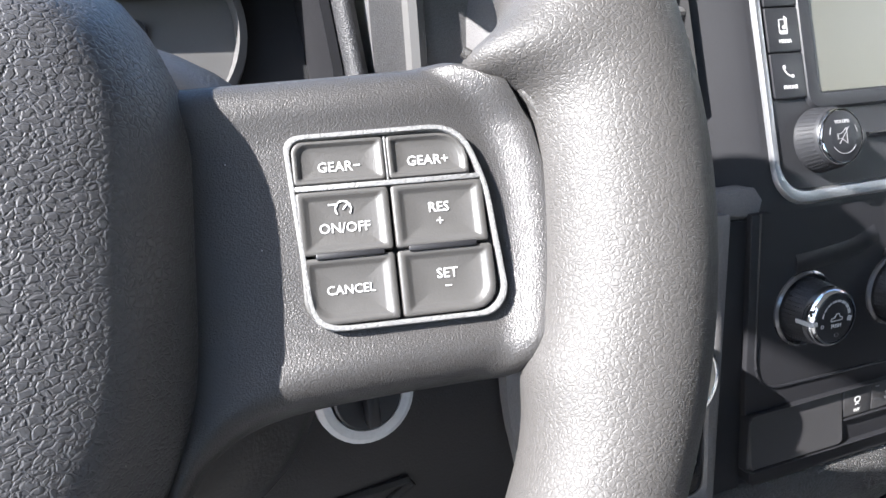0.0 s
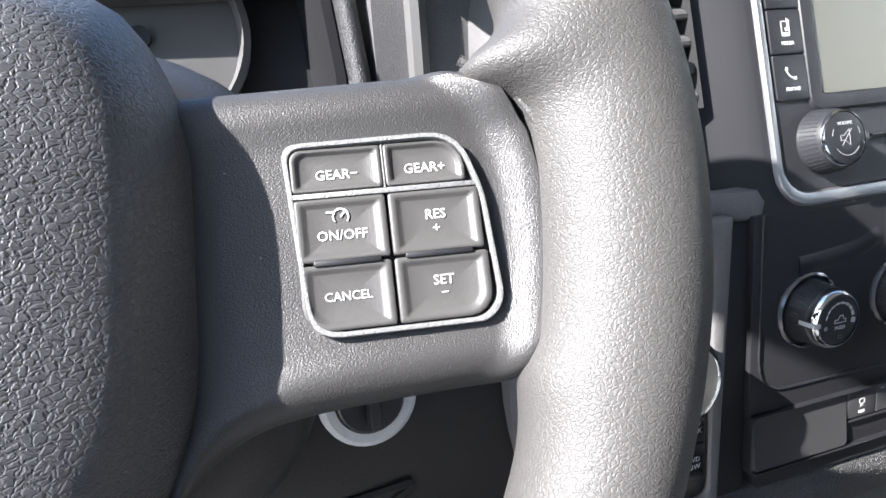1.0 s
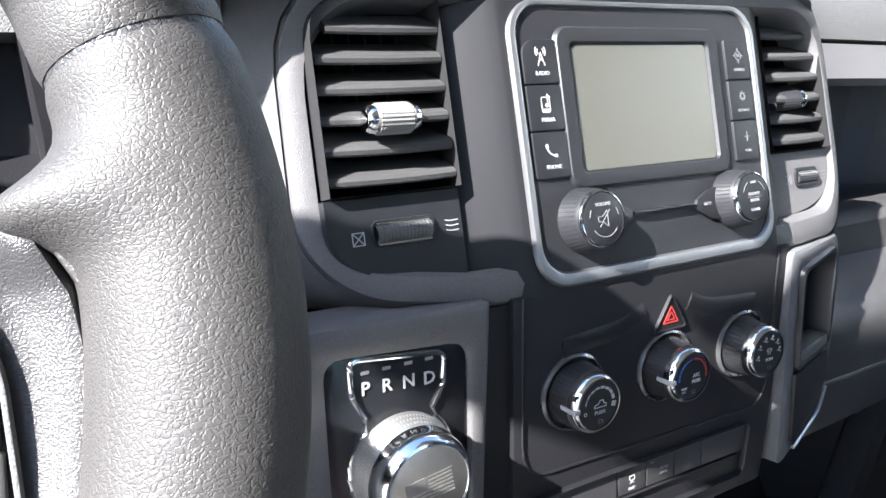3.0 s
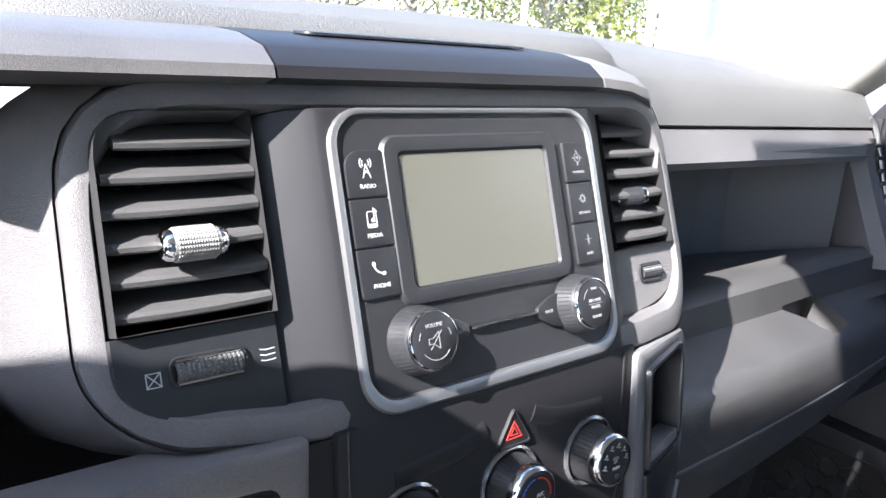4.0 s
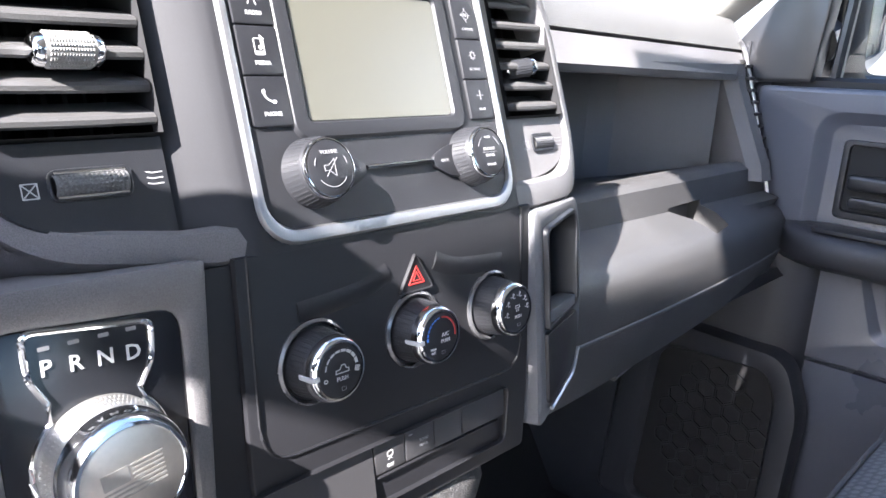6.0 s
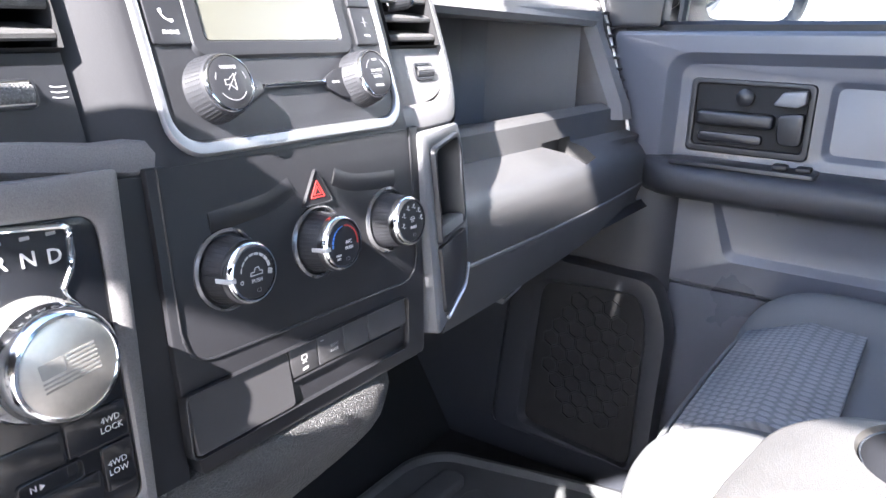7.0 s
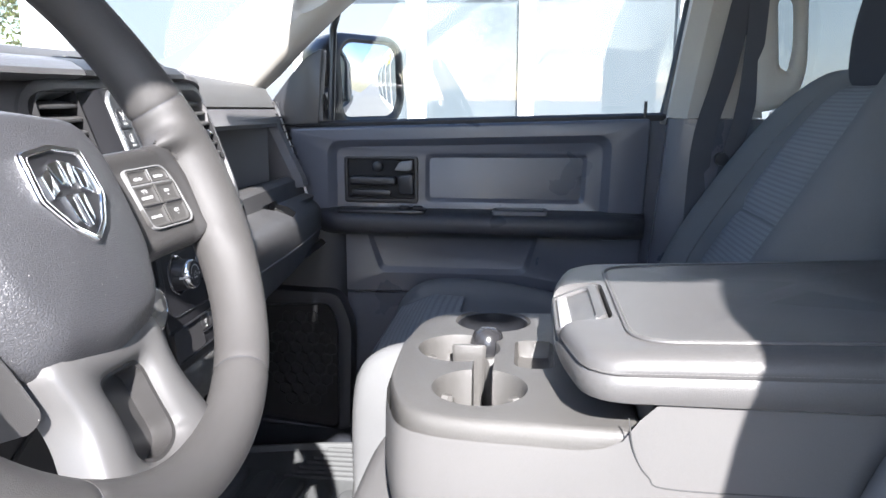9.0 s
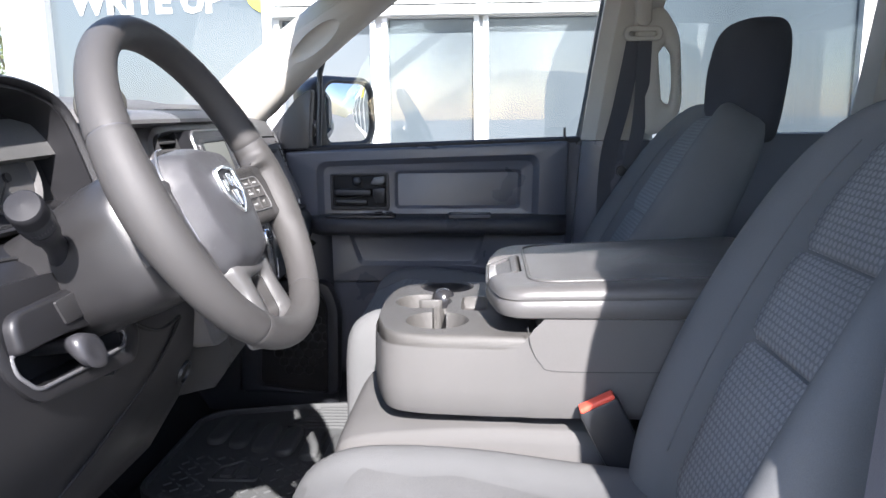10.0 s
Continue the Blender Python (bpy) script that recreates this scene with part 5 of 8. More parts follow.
    rise = ((-0.095, 0.0), (-0.118, 0.003), (-0.136, 0.012), (-0.150, 0.034), (-0.168, 0.052), (-0.372, 0.054))
    o2 = o2 + [(0.228, y, 0.0) for y, g in rise] + [(-0.1833 - 0.004 * min(1.0, g / 0.04), y, g) for y, g in rise[::-1]]
    o2 = sorted(o2, key=lambda q: math.atan2(q[1] + 0.13, q[0] - 0.02))
    rings = []
    for z, g in ((1.235, 1.0), (1.215, 1.012), (1.17, 1.02), (1.14, 1.01), (1.125, 0.97)):
        rings.append([(x * g, y * (g if y > 0 else 1.0), z + q * (z - 1.125) / 0.110) for x, y, q in o2])
    loft(bm, rings, True, False)
    part("body", bm, CONSOLE_CLOTH, c, "grey cloth-covered console side", 70)
    bm = bmesh.new()
    box(bm, (-0.174, -0.352, 1.150), (0.218, -0.160, 1.285), 0.012)
    part("storage_bin", bm, CONSOLE_CLOTH, c)
    # padded lid
    bm = bmesh.new()
    lid = rounded([(-0.192, -0.100), (-0.08, -0.078), (0.10, -0.078), (0.205, -0.100), (0.215, -0.58), (-0.196, -0.58)], [0.04, 0.03, 0.03, 0.04, 0.02, 0.02], 5)
    cx, cy = 0.01, -0.33
    rings = []
    def crown(y, z):
        return z + 0.007 * (cy - y) / 0.2 * (z - 1.284) / 0.06
    for sc, z in ((0.96, 1.284), (0.995, 1.288), (1.006, 1.296), (1.006, 1.306), (0.999, 1.3130), (0.991, 1.3160), (0.998, 1.3190), (0.992, 1.3265), (0.972, 1.3335), (0.935, 1.3380), (0.88, 1.3405), (0.80, 1.3420), (0.5, 1.3435), (0.1, 1.344)):
        rings.append([(cx + (x - cx) * sc, cy + (y - cy) * sc, crown(y, z)) for x, y in lid])
    loft(bm, rings)
    cover = part("lid", bm, VINYL, c, "padded dark vinyl lid", 60)
    cut = bmesh.new()
    box(cut, (-0.077, -0.136, 1.302), (0.077, -0.040, 1.40), 0.012)
    carve(cover, cut)
    # stitched seams: round the waist of the lid and round its top panel
    waist = [Vector((cx + (x - cx) * 0.996, cy + (y - cy) * 0.996, crown(y, z))) for z in (1.3205,) for x, y in lid]
    waist = [p for p in waist if abs(p.x) > 0.085 or p.y < -0.3]
    panel = [Vector((x, y, crown(y, 1.3424))) for x, y in rounded([(-0.154, -0.147), (0.160, -0.147), (0.168, -0.52), (-0.160, -0.52)], [0.045, 0.045, 0.02, 0.02], 8)]
    for pts, label in ((waist, "pale stitching round the lid"), (panel, "pale stitching of the top panel")):
        bm = bmesh.new()
        loop = pts + pts[:1]
        for a, b in zip(loop, loop[1:]):
            if abs(a.x - b.x) > 0.12 and a.y > -0.12:
                continue
            n = max(1, int((b - a).length / 0.0045))
            for i in range(n):
                p0, p1 = a + (b - a) * ((i + 0.15) / n), a + (b - a) * ((i + 0.80) / n)
                tube(bm, [p0, p1], 0.00045, 4)
        part("stitching", bm, STITCH, c, label)
    # soft welt outside the top panel
    bm = bmesh.new()
    tube(bm, [p * 1.0 + Vector(((p.x - 0.005) * 0.022, (p.y + 0.33) * 0.018, -0.0012)) for p in panel], 0.0022, 8, closed=True)
    part("welt", bm, VINYL, c)
    # latch: moulded plate in a pocket with a bright tongue at its front
    bm = bmesh.new()
    L = axes((0.0, -0.104, 1.3215), (1, 0, 0), (0, -0.93, 0.37), (0, 0.37, 0.93))
    slab(bm, rrect(0.146, 0.058, 0.012, 5), -0.035, 0.0, L, 0.004, 3)
    ring_slab(bm, rrect(0.146, 0.058, 0.012, 5), rrect(0.122, 0.040, 0.008, 5, 0.0, -0.004), -0.002, 0.0045, L, bev=0.003)
    slab(bm, rrect(0.112, 0.013, 0.003, 3, 0.0, -0.0165), -0.002, 0.0035, L, slot=1, bev=0.0015)
    part("latch", bm, [VINYL, LATCH_TONGUE], c, "grey moulded lid latch with a bright tongue")
    return c


LATCH_TONGUE = mat("smooth_grey_tongue", (0.34, 0.34, 0.34), 0.22, spec=0.6, var=0.05)
PIANO_PEG = mat("gloss_dark_peg", (0.022, 0.022, 0.024), 0.24, spec=0.6)
SEAM_GREY = mat("seam_thread", (0.05, 0.05, 0.05), 0.9)
CONSOLE_CLOTH = mat("console_cloth", (0.094, 0.0915, 0.090), 0.9, bump=0.5, scale=1500, var=0.15)
console()


def center_cushion():
    t = thing("bench_seat", "grey cloth centre seat cushion under the console", "seat", at=(0, -0.1, 0.9))
    bm = bmesh.new()
    rings = []
    for y, top, w in ((0.175, 1.02, 0.12), (0.165, 1.065, 0.165), (0.115, 1.095, 0.178), (-0.1, 1.11, 0.18), (-0.36, 1.10, 0.18)):
        rings.append([(-w, y, 0.90), (-w, y, top - 0.03), (-w * 0.92, y, top - 0.006), (-w * 0.5, y, top), (w * 0.5, y, top), (w * 0.92, y, top - 0.006), (w, y, top - 0.03), (w, y, 0.90)])
    soft_loft(bm, rings)
    part("cushion", bm, CONSOLE_CLOTH, t, "", 85)
    bm = bmesh.new()
    box(bm, (-0.16, -0.34, FLOOR), (0.16, 0.14, 0.905), 0.02)
    part("base", bm, BLACK, t)


center_cushion()


# ---- passenger door ----
def door():
    d = thing("door", "dark moulded passenger door panel with pull and armrest", "door", at=(0.82, 0.05, 1.0))
    D = axes((0.80, 0, 0), (0, -1, 0), (0, 0, 1), (-1, 0, 0))     # u to the rear, v up, n into the cab
    bm = bmesh.new()
    o = rounded([(-0.50, 0.84), (-0.50, 1.49), (-0.46, 1.497), (0.335, 1.521), (0.348, 1.50), (0.325, 0.84)], [0.02, 0.01, 0.01, 0.006, 0.01, 0.02], 3)
    slab(bm, o, -0.06, -0.012, D, 0.004)
    part("panel", bm, DOOR, d)

    def dished(loops):
        """Nested outlines, each at its own height, closed inside."""
        out = bmesh.new()
        vs = [[out.verts.new(D @ Vector((x, y, n))) for x, y in pts] for pts, n in loops]
        for a, b in zip(vs, vs[1:]):
            for i in range(len(a)):
                out.faces.new((a[i], a[(i + 1) % len(a)], b[(i + 1) % len(a)], b[i]))
        out.faces.new(vs[-1])
        return out

    def grown(pts, g):
        cx, cy = sum(p[0] for p in pts) / len(pts), sum(p[1] for p in pts) / len(pts)
        w, h = max(abs(p[0] - cx) for p in pts), max(abs(p[1] - cy) for p in pts)
        return [(cx + (x - cx) * (1 + g / w), cy + (y - cy) * (1 + g / h)) for x, y in pts]

    # raised band, chamfered recess and the sunk insert behind the handle
    ob = rounded([(-0.48, 1.262), (-0.48, 1.488), (0.300, 1.512), (0.292, 1.262)], [0.02, 0.01, 0.01, 0.02], 5)
    ib = rounded([(-0.396, 1.288), (-0.396, 1.462), (0.222, 1.479), (0.218, 1.288)], [0.012, 0.03, 0.03, 0.012], 5)
    ins = rounded([(-0.177, 1.330), (-0.177, 1.431), (0.170, 1.434), (0.166, 1.330)], 0.012, 5)
    part("upper_field", dished([(ob, -0.02), (ob, 0.006), (grown(ob, -0.003), 0.0100), (grown(ob, -0.007), 0.0120), (ib, 0.0125), (grown(ib, -0.003), 0.0110), (grown(ib, -0.016), -0.0030), (grown(ib, -0.019), -0.0045), (grown(ins, 0.004), -0.0050), (grown(ins, 0.001), -0.0062), (grown(ins, -0.012), -0.0165), (grown(ins, -0.014), -0.0172)]), DOOR, d, "moulded dark upper field with a sunk insert", 25)
    # handle bezel and lever
    h_o = rrect(0.166, 0.104, 0.008, 4, -0.278, 1.376)
    h_i = rrect(0.148, 0.086, 0.006, 4, -0.278, 1.378)
    bm = bmesh.new()
    ring_slab(bm, h_o, h_i, -0.02, 0.0015, D, bev=0.003)
    hb = part("handle_bezel", bm, BLACK, d)
    bm = bmesh.new()
    slab(bm, h_i, -0.03, -0.0040, D)
    part("handle_cavity", bm, DARK, hb)
    bm = bmesh.new()
    slab(bm, rrect(0.105, 0.020, 0.006, 4, -0.295, 1.374), -0.012, 0.012, D, 0.005, 3)
    part("lever", bm, BLACK, hb)
    bm = bmesh.new()
    slab(bm, rounded([(-0.235, 1.416), (-0.205, 1.420), (-0.205, 1.402), (-0.215, 1.396), (-0.246, 1.398)], 0.003, 3), -0.012, 0.014, D, 0.004)
    part("lock_lever", bm, LOCK_GREY, hb, "grey lock lever")
    bm = bmesh.new()
    slab(bm, rrect(0.088, 0.014, 0.005, 4, -0.300, 1.347), -0.012, 0.004, D, 0.003)
    part("lever_shelf", bm, BLACK, hb)
    bm = bmesh.new()
    revolve(bm, [(0.012, -0.012), (0.012, 0.004), (0.008, 0.007), (0.001, 0.008)], D @ Matrix.Translation((-0.285, 1.405, 0)), 18)
    part("lock_pivot", bm, BLACK, hb)
    bm = bmesh.new()
    slab(bm, rounded([(-0.240, 1.385), (-0.205, 1.390), (-0.205, 1.345), (-0.235, 1.345)], 0.008, 4), -0.012, 0.009, D, 0.003)
    part("catch", bm, BLACK, hb)
    # armrest
    bm = bmesh.new()
    rings = []
    for i in range(21):
        u = -0.412 + 0.706 * i / 20
        e = min(1.0, min(i, 20 - i) / 2.0) ** 0.5
        dp = 0.030 + 0.035 * e
        rings.append([(u, 1.312, -0.02), (u, 1.314, 0.004), (u, 1.311, dp * 0.5), (u, 1.306, dp - 0.012), (u, 1.300, dp - 0.003), (u, 1.290, dp), (u, 1.272, dp - 0.002), (u, 1.262, dp - 0.012), (u, 1.257, dp * 0.4), (u, 1.255, -0.02)])
    loft(bm, [[D @ Vector(p) for p in r] for r in rings])
    part("armrest", bm, ARMREST, d, "glossy worn black armrest", 60)
    # switch plate and pull cup on the armrest
    T = axes((0.80 - 0.028, 0, 1.3135), (0, -1, 0), (-1, 0, -0.05), (0, 0, 1))
    bm = bmesh.new()
    slab(bm, rrect(0.195, 0.040, 0.006, 3, -0.272, 0.0), -0.003, 0.0025, T, 0.001)
    sp = part("switch_plate", bm, BLACK, d)
    for u in (-0.222, -0.192):
        bm = bmesh.new()
        box(bm, (u - 0.010, -0.010, 0.002), (u + 0.010, 0.010, 0.009), 0.003, T)
        part("window_switch", bm, GLOSS, sp)
    bm = bmesh.new()
    ring_slab(bm, rrect(0.118, 0.040, 0.006, 3, 0.030, 0.0), rrect(0.104, 0.028, 0.005, 3, 0.030, 0.0), -0.004, 0.005, T, bev=0.0015)
    slab(bm, rrect(0.106, 0.030, 0.005, 3, 0.030, 0.0), -0.006, 0.001, T, slot=1)
    part("pull_cup", bm, [PLASTIC, BLACK], d)
    # lower moulded field
    bm = bmesh.new()
    bm.free()
    f_r = rounded([(-0.372, 1.262), (-0.385, 1.121), (0.292, 1.124), (0.294, 1.262)], [0.004, 0.006, 0.006, 0.004], 5)
    f_o = rounded([(-0.312, 1.257), (-0.284, 1.166), (0.048, 1.166), (0.072, 1.257)], [0.003, 0.014, 0.022, 0.003], 5)
    part("lower_moulding", dished([(f_r, -0.02), (f_r, -0.003), (grown(f_r, -0.003), 0.0), (f_o, 0.0), (grown(f_o, -0.002), -0.001), (grown(f_o, -0.011), -0.009), (grown(f_o, -0.013), -0.0098)]), DOOR, d, "", 25)
    bm = bmesh.new()
    slab(bm, [(-0.40, 0.86), (-0.372, 1.116), (0.29, 1.120), (0.27, 0.86)], -0.02, -0.004, D, 0.004)
    part("lower_panel", bm, DOOR, d)
    # window: felt strip, glass, frame, lock pin
    bm = bmesh.new()
    loft(bm, [[(0.808, y, z - 0.012), (0.806, y, z), (0.812, y, z + 0.005), (0.826, y, z + 0.004), (0.830, y, z - 0.012)] for y, z in ((0.47, 1.497), (-0.345, 1.5205))])
    part("window_seal", bm, BLACK, d)
    bm = bmesh.new()
    slab(bm, [(-0.40, 1.50), (0.33, 1.51), (0.41, 1.98), (-0.10, 1.98)], -0.022, -0.018, D)
    g = part("door_glass", bm, GLASS, d, "clear door glass")
    g.visible_shadow = False
    bm = bmesh.new()
    fp = [D @ Vector(p) for p in ((0.330, 1.50, -0.02), (0.348, 1.60, -0.022), (0.372, 1.75, -0.03), (0.412, 1.98, -0.055))]
    tube(bm, spline(fp, 4), 0.014, 8)
    part("window_frame", bm, BLACK, d)
    bm = bmesh.new()
    tube(bm, [D @ Vector((0.288, 1.515, -0.004)), D @ Vector((0.288, 1.548, -0.004))], 0.0035, 8)
    part("lock_pin", bm, BLACK, d)
    # black sail corner before the mirror
    bm = bmesh.new()
    slab(bm, rounded([(-0.56, 1.49), (-0.415, 1.495), (-0.400, 1.66), (-0.44, 1.64), (-0.50, 1.57)], [0.005, 0.005, 0.01, 0.03, 0.03], 4), -0.03, 0.006, D, 0.003)
    part("corner_trim", bm, BLACK, d)
    bm = bmesh.new()
    tube(bm, [D @ Vector((-0.392, 1.50, -0.018)), D @ Vector((-0.382, 1.70, -0.02)), D @ Vector((-0.36, 1.78, -0.03))], 0.008, 8)
    part("divider_bar", bm, BLACK, d)
    return d


LOCK_GREY = mat("lock_plastic", (0.16, 0.16, 0.165), 0.35)
ARMREST = mat("armrest_vinyl", (0.030, 0.031, 0.036), 0.36, bump=0.4, scale=500, kind="leather")
door()


def mirror():
    m = thing("side_mirror", "black outside mirror housing", "mirror", at=(0.98, 0.42, 1.60))
    M = axes((0.985, 0.340, 1.592), (0.829, -0.559, 0), (0, 0, 1), (-0.559, -0.829, 0))
    o = rounded([(-0.100, -0.092), (-0.108, 0.07), (-0.08, 0.097), (0.07, 0.095), (0.100, 0.07), (0.106, -0.05), (0.08, -0.092)], 0.025, 4)
    bm = bmesh.new()
    rings = [[M @ Vector((x * s * (1.22 if x < 0 and n < 0.011 else 1.0), y * s, n)) for x, y in o] for s, n in ((0.70, -0.12), (0.98, -0.09), (1.10, -0.04), (1.12, 0.0), (1.08, 0.010), (0.98, 0.012), (0.92, 0.004))]
    loft(bm, rings)
    part("housing", bm, BLACK, m, "", 60)
    bm = bmesh.new()
    loft(bm, [[M @ Vector((x * 0.88 * q, y * 0.90 * q, n + 0.004)) for x, y in o] for q, n in ((1.0, -0.006), (1.0, 0.001), (0.85, 0.0032), (0.7, 0.0050), (0.5, 0.0068), (0.25, 0.0080), (0.03, 0.0084))])
    part("mirror_glass", bm, MIRROR, m, "bright mirror glass", 60)
    bm = bmesh.new()
    tube(bm, [(0.83, 0.43, 1.545), (0.90, 0.43, 1.56), (0.96, 0.42, 1.58)], 0.03, 10)
    part("arm", bm, BLACK, m)


MIRROR = mat("mirror_silver", (0.55, 0.56, 0.57), 0.01, metal=1.0, var=0.01, rvar=0.005)
mirror()

# ---- radio ----
def radio():
    r = thing("car_radio", "black car radio with touchscreen, knobs and silver frame", "radio", at=UP @ Vector((0, uz(1.495), 0)))
    cy = uz(1.4965)
    oh = 0.1515
    k = 6
    outer = rrect(0.188, oh, 0.020, k, 0.0, cy)
    inner = rrect(0.1785, oh - 0.0115, 0.016, k, 0.0, cy + 0.0022)
    bm = bmesh.new()
    ring_slab(bm, outer, inner, -0.010, 0.0035, UP, bev=0.0022)
    part("silver_frame", bm, SILVER, r, "satin silver frame")
    bm = bmesh.new()
    slab(bm, [(x * 0.998, (y - cy) * 0.998 + cy) for x, y in inner], -0.012, 0.0012, UP)
    part("face", bm, RADIO_FACE, r)
    # raised screen surround and the screen
    sx0, sx1, s0, s1 = -0.0545, 0.0495, 0.0525, 0.1203
    so = rrect(sx1 - sx0 + 0.022, s1 - s0 + 0.020, 0.009, 5, (sx0 + sx1) / 2, (s0 + s1) / 2)
    si = rrect(sx1 - sx0, s1 - s0, 0.003, 5, (sx0 + sx1) / 2, (s0 + s1) / 2)
    bm = bmesh.new()
    ring_slab(bm, so, si, 0.0, 0.0038, UP, bev=0.0026)
    part("screen_surround", bm, RADIO_FACE, r)
    bm = bmesh.new()
    slab(bm, si, 0.0, 0.0018, UP)
    part("screen", bm, SCREEN, r, "dark switched-off touchscreen")
    # side keys
    left = [("RADIO", uz(1.548), uz(1.5255)), ("MEDIA", uz(1.5255), uz(1.5025)), ("PHONE", uz(1.5025), uz(1.479))]
    right = [("COMPASS", uz(1.548), uz(1.5245)), ("SETTINGS", uz(1.5245), uz(1.5010)), ("MORE", uz(1.5010), uz(1.4775))]
    for col, x0, x1, tx in ((left, -0.0875, -0.0645, 0.0021), (right, 0.0655, 0.0875, 0.0016)):
        for i, (word, y1, y0) in enumerate(col):
            rad = [0.001] * 4
            if i == 0:
                rad[1 if x0 < 0 else 0] = 0.009
            if i == 2:
                rad[2 if x0 < 0 else 3] = 0.002
            cx, yc = (x0 + x1) / 2, (y0 + y1) / 2
            bm = bmesh.new()
            slab(bm, rrect(x1 - x0 - 0.0005, y1 - y0 - 0.0006, rad, 5, cx, yc), 0.0, 0.0030, UP, 0.0007)
            n = 0.0030
            lettering(bm, word, tx, UP, cx + 0.0005, yc - 0.0062, n)
            ix, iy = cx + 0.0005, yc + 0.0025
            w = 0.0005
            if word == "RADIO":
                stroke(bm, UP, [(ix - 0.0022, iy - 0.0045), (ix, iy + 0.0022), (ix + 0.0022, iy - 0.0045)], w, n)
                stroke(bm, UP, [(ix - 0.0016, iy - 0.0026), (ix + 0.0010, iy - 0.0008)], w, n)
                stroke(bm, UP, [(ix + 0.0016, iy - 0.0026), (ix - 0.0010, iy - 0.0008)], w, n)
                for s in (0, 180):
                    for rr_ in (0.0020, 0.0033):
                        arc(bm, UP, ix, iy + 0.0028, rr_, s - 42, s + 42, w, n, k=6)
            elif word == "MEDIA":
                ring = rrect(0.0052, 0.0078, 0.0008, 2, ix - 0.0006, iy - 0.0008)
                stroke(bm, UP, ring + ring[:1], w, n)
                slab(bm, rrect(0.0050, 0.0018, 0.0004, 2, ix - 0.0006, iy - 0.0038), n, n + 0.0002, UP, slot=1)
                stroke(bm, UP, [(ix + 0.0008, iy - 0.0012), (ix + 0.0008, iy + 0.0046), (ix + 0.0026, iy + 0.0030)], w, n)
                arc(bm, UP, ix + 0.0001, iy - 0.0012, 0.0007, 0, 360, 0.0009, n, k=8)
            elif word == "PHONE":
                arc(bm, UP, ix + 0.0022, iy + 0.0030, 0.0058, 195, 262, 0.0008, n, k=8)
                slab(bm, rrect(0.0018, 0.0022, 0.0006, 2, ix - 0.0032, iy + 0.0022), n, n + 0.0002, UP, slot=1)
                slab(bm, rrect(0.0022, 0.0018, 0.0006, 2, ix + 0.0020, iy - 0.0028), n, n + 0.0002, UP, slot=1)
            elif word == "COMPASS":
                arc(bm, UP, ix, iy, 0.0026, 0, 360, 0.0003, n, k=16)
                for q in range(4):
                    d = (math.cos(q * math.pi / 2), math.sin(q * math.pi / 2))
                    stroke(bm, UP, [(ix + d[0] * 0.0026, iy + d[1] * 0.0026), (ix + d[0] * 0.0044, iy + d[1] * 0.0044)], 0.0005, n)
                lettering(bm, "N", 0.0022, UP, ix, iy, n)
            elif word == "SETTINGS":
                arc(bm, UP, ix, iy, 0.0017, 0, 360, 0.0004, n, k=14)
                for q in range(8):
                    a = q * math.pi / 4
                    stroke(bm, UP, [(ix + math.cos(a) * 0.0018, iy + math.sin(a) * 0.0018), (ix + math.cos(a) * 0.0026, iy + math.sin(a) * 0.0026)], 0.0007, n)
            else:
                stroke(bm, UP, [(ix - 0.0028, iy), (ix + 0.0028, iy)], 0.0004, n)
                stroke(bm, UP, [(ix, iy - 0.0028), (ix, iy + 0.0028)], 0.0004, n)
            part("button", bm, [RADIO_KEY, WHITE_INK if x0 < 0 else DIM_INK], r, "black key with white marking" if x0 < 0 else "black key with dim marking")
    # knobs
    for kx, words in ((-0.0590, ("VOLUME",)), (0.0585, ("BROWSE", "ENTER"))):
        m = at(UP, kx, 0.0262, 0.001)
        bm = bmesh.new()
        knurled(bm, m, 0.0178, 0.0158, 0.0135)
        kn = part("knob", bm, RADIO_FACE, r, "knurled black knob")
        bm = bmesh.new()
        revolve(bm, [(0.0150, 0.0133), (0.0150, 0.0150), (0.0146, 0.0160), (0.0141, 0.0162), (0.0139, 0.0150)], m, 44)
        part("chrome_ring", bm, CHROME, kn)
        bm = bmesh.new()
        revolve(bm, [(0.0138, 0.013), (0.0138, 0.0158), (0.0128, 0.0164), (0.004, 0.0166), (0.0005, 0.0166)], m, 44)
        fm = m @ Matrix.Translation((0, 0, 0.0167))
        if len(words) == 1:
            lettering(bm, "VOLUME", 0.0019, fm, 0, 0.0075, 0)
            arc(bm, fm, 0, 0, 0.0095, 215, 325, 0.0004, 0)
            arc(bm, fm, 0, 0, 0.0098, 150, 172, 0.0004, 0, k=5)
            arc(bm, fm, 0, 0, 0.0098, 8, 30, 0.0004, 0, k=5)
            stroke(bm, fm, [(-0.0042, 0.0012), (-0.0016, 0.0012), (0.0022, 0.0042), (0.0022, -0.0042), (-0.0016, -0.0014), (-0.0042, -0.0014), (-0.0042, 0.0012)], 0.0004)
            stroke(bm, fm, [(-0.0035, -0.0040), (0.0040, 0.0044)], 0.0004)
        else:
            lettering(bm, "BROWSE", 0.0018, fm, 0, 0.0016, 0)
            lettering(bm, "ENTER", 0.0018, fm, 0, -0.0022, 0)
            stroke(bm, fm, [(-0.006, -0.0003), (0.006, -0.0003)], 0.0003)
            lettering(bm, "TUNE", 0.0014, fm, 0, 0.0085, 0)
            lettering(bm, "SCROLL", 0.0016, fm, 0, -0.0078, 0)
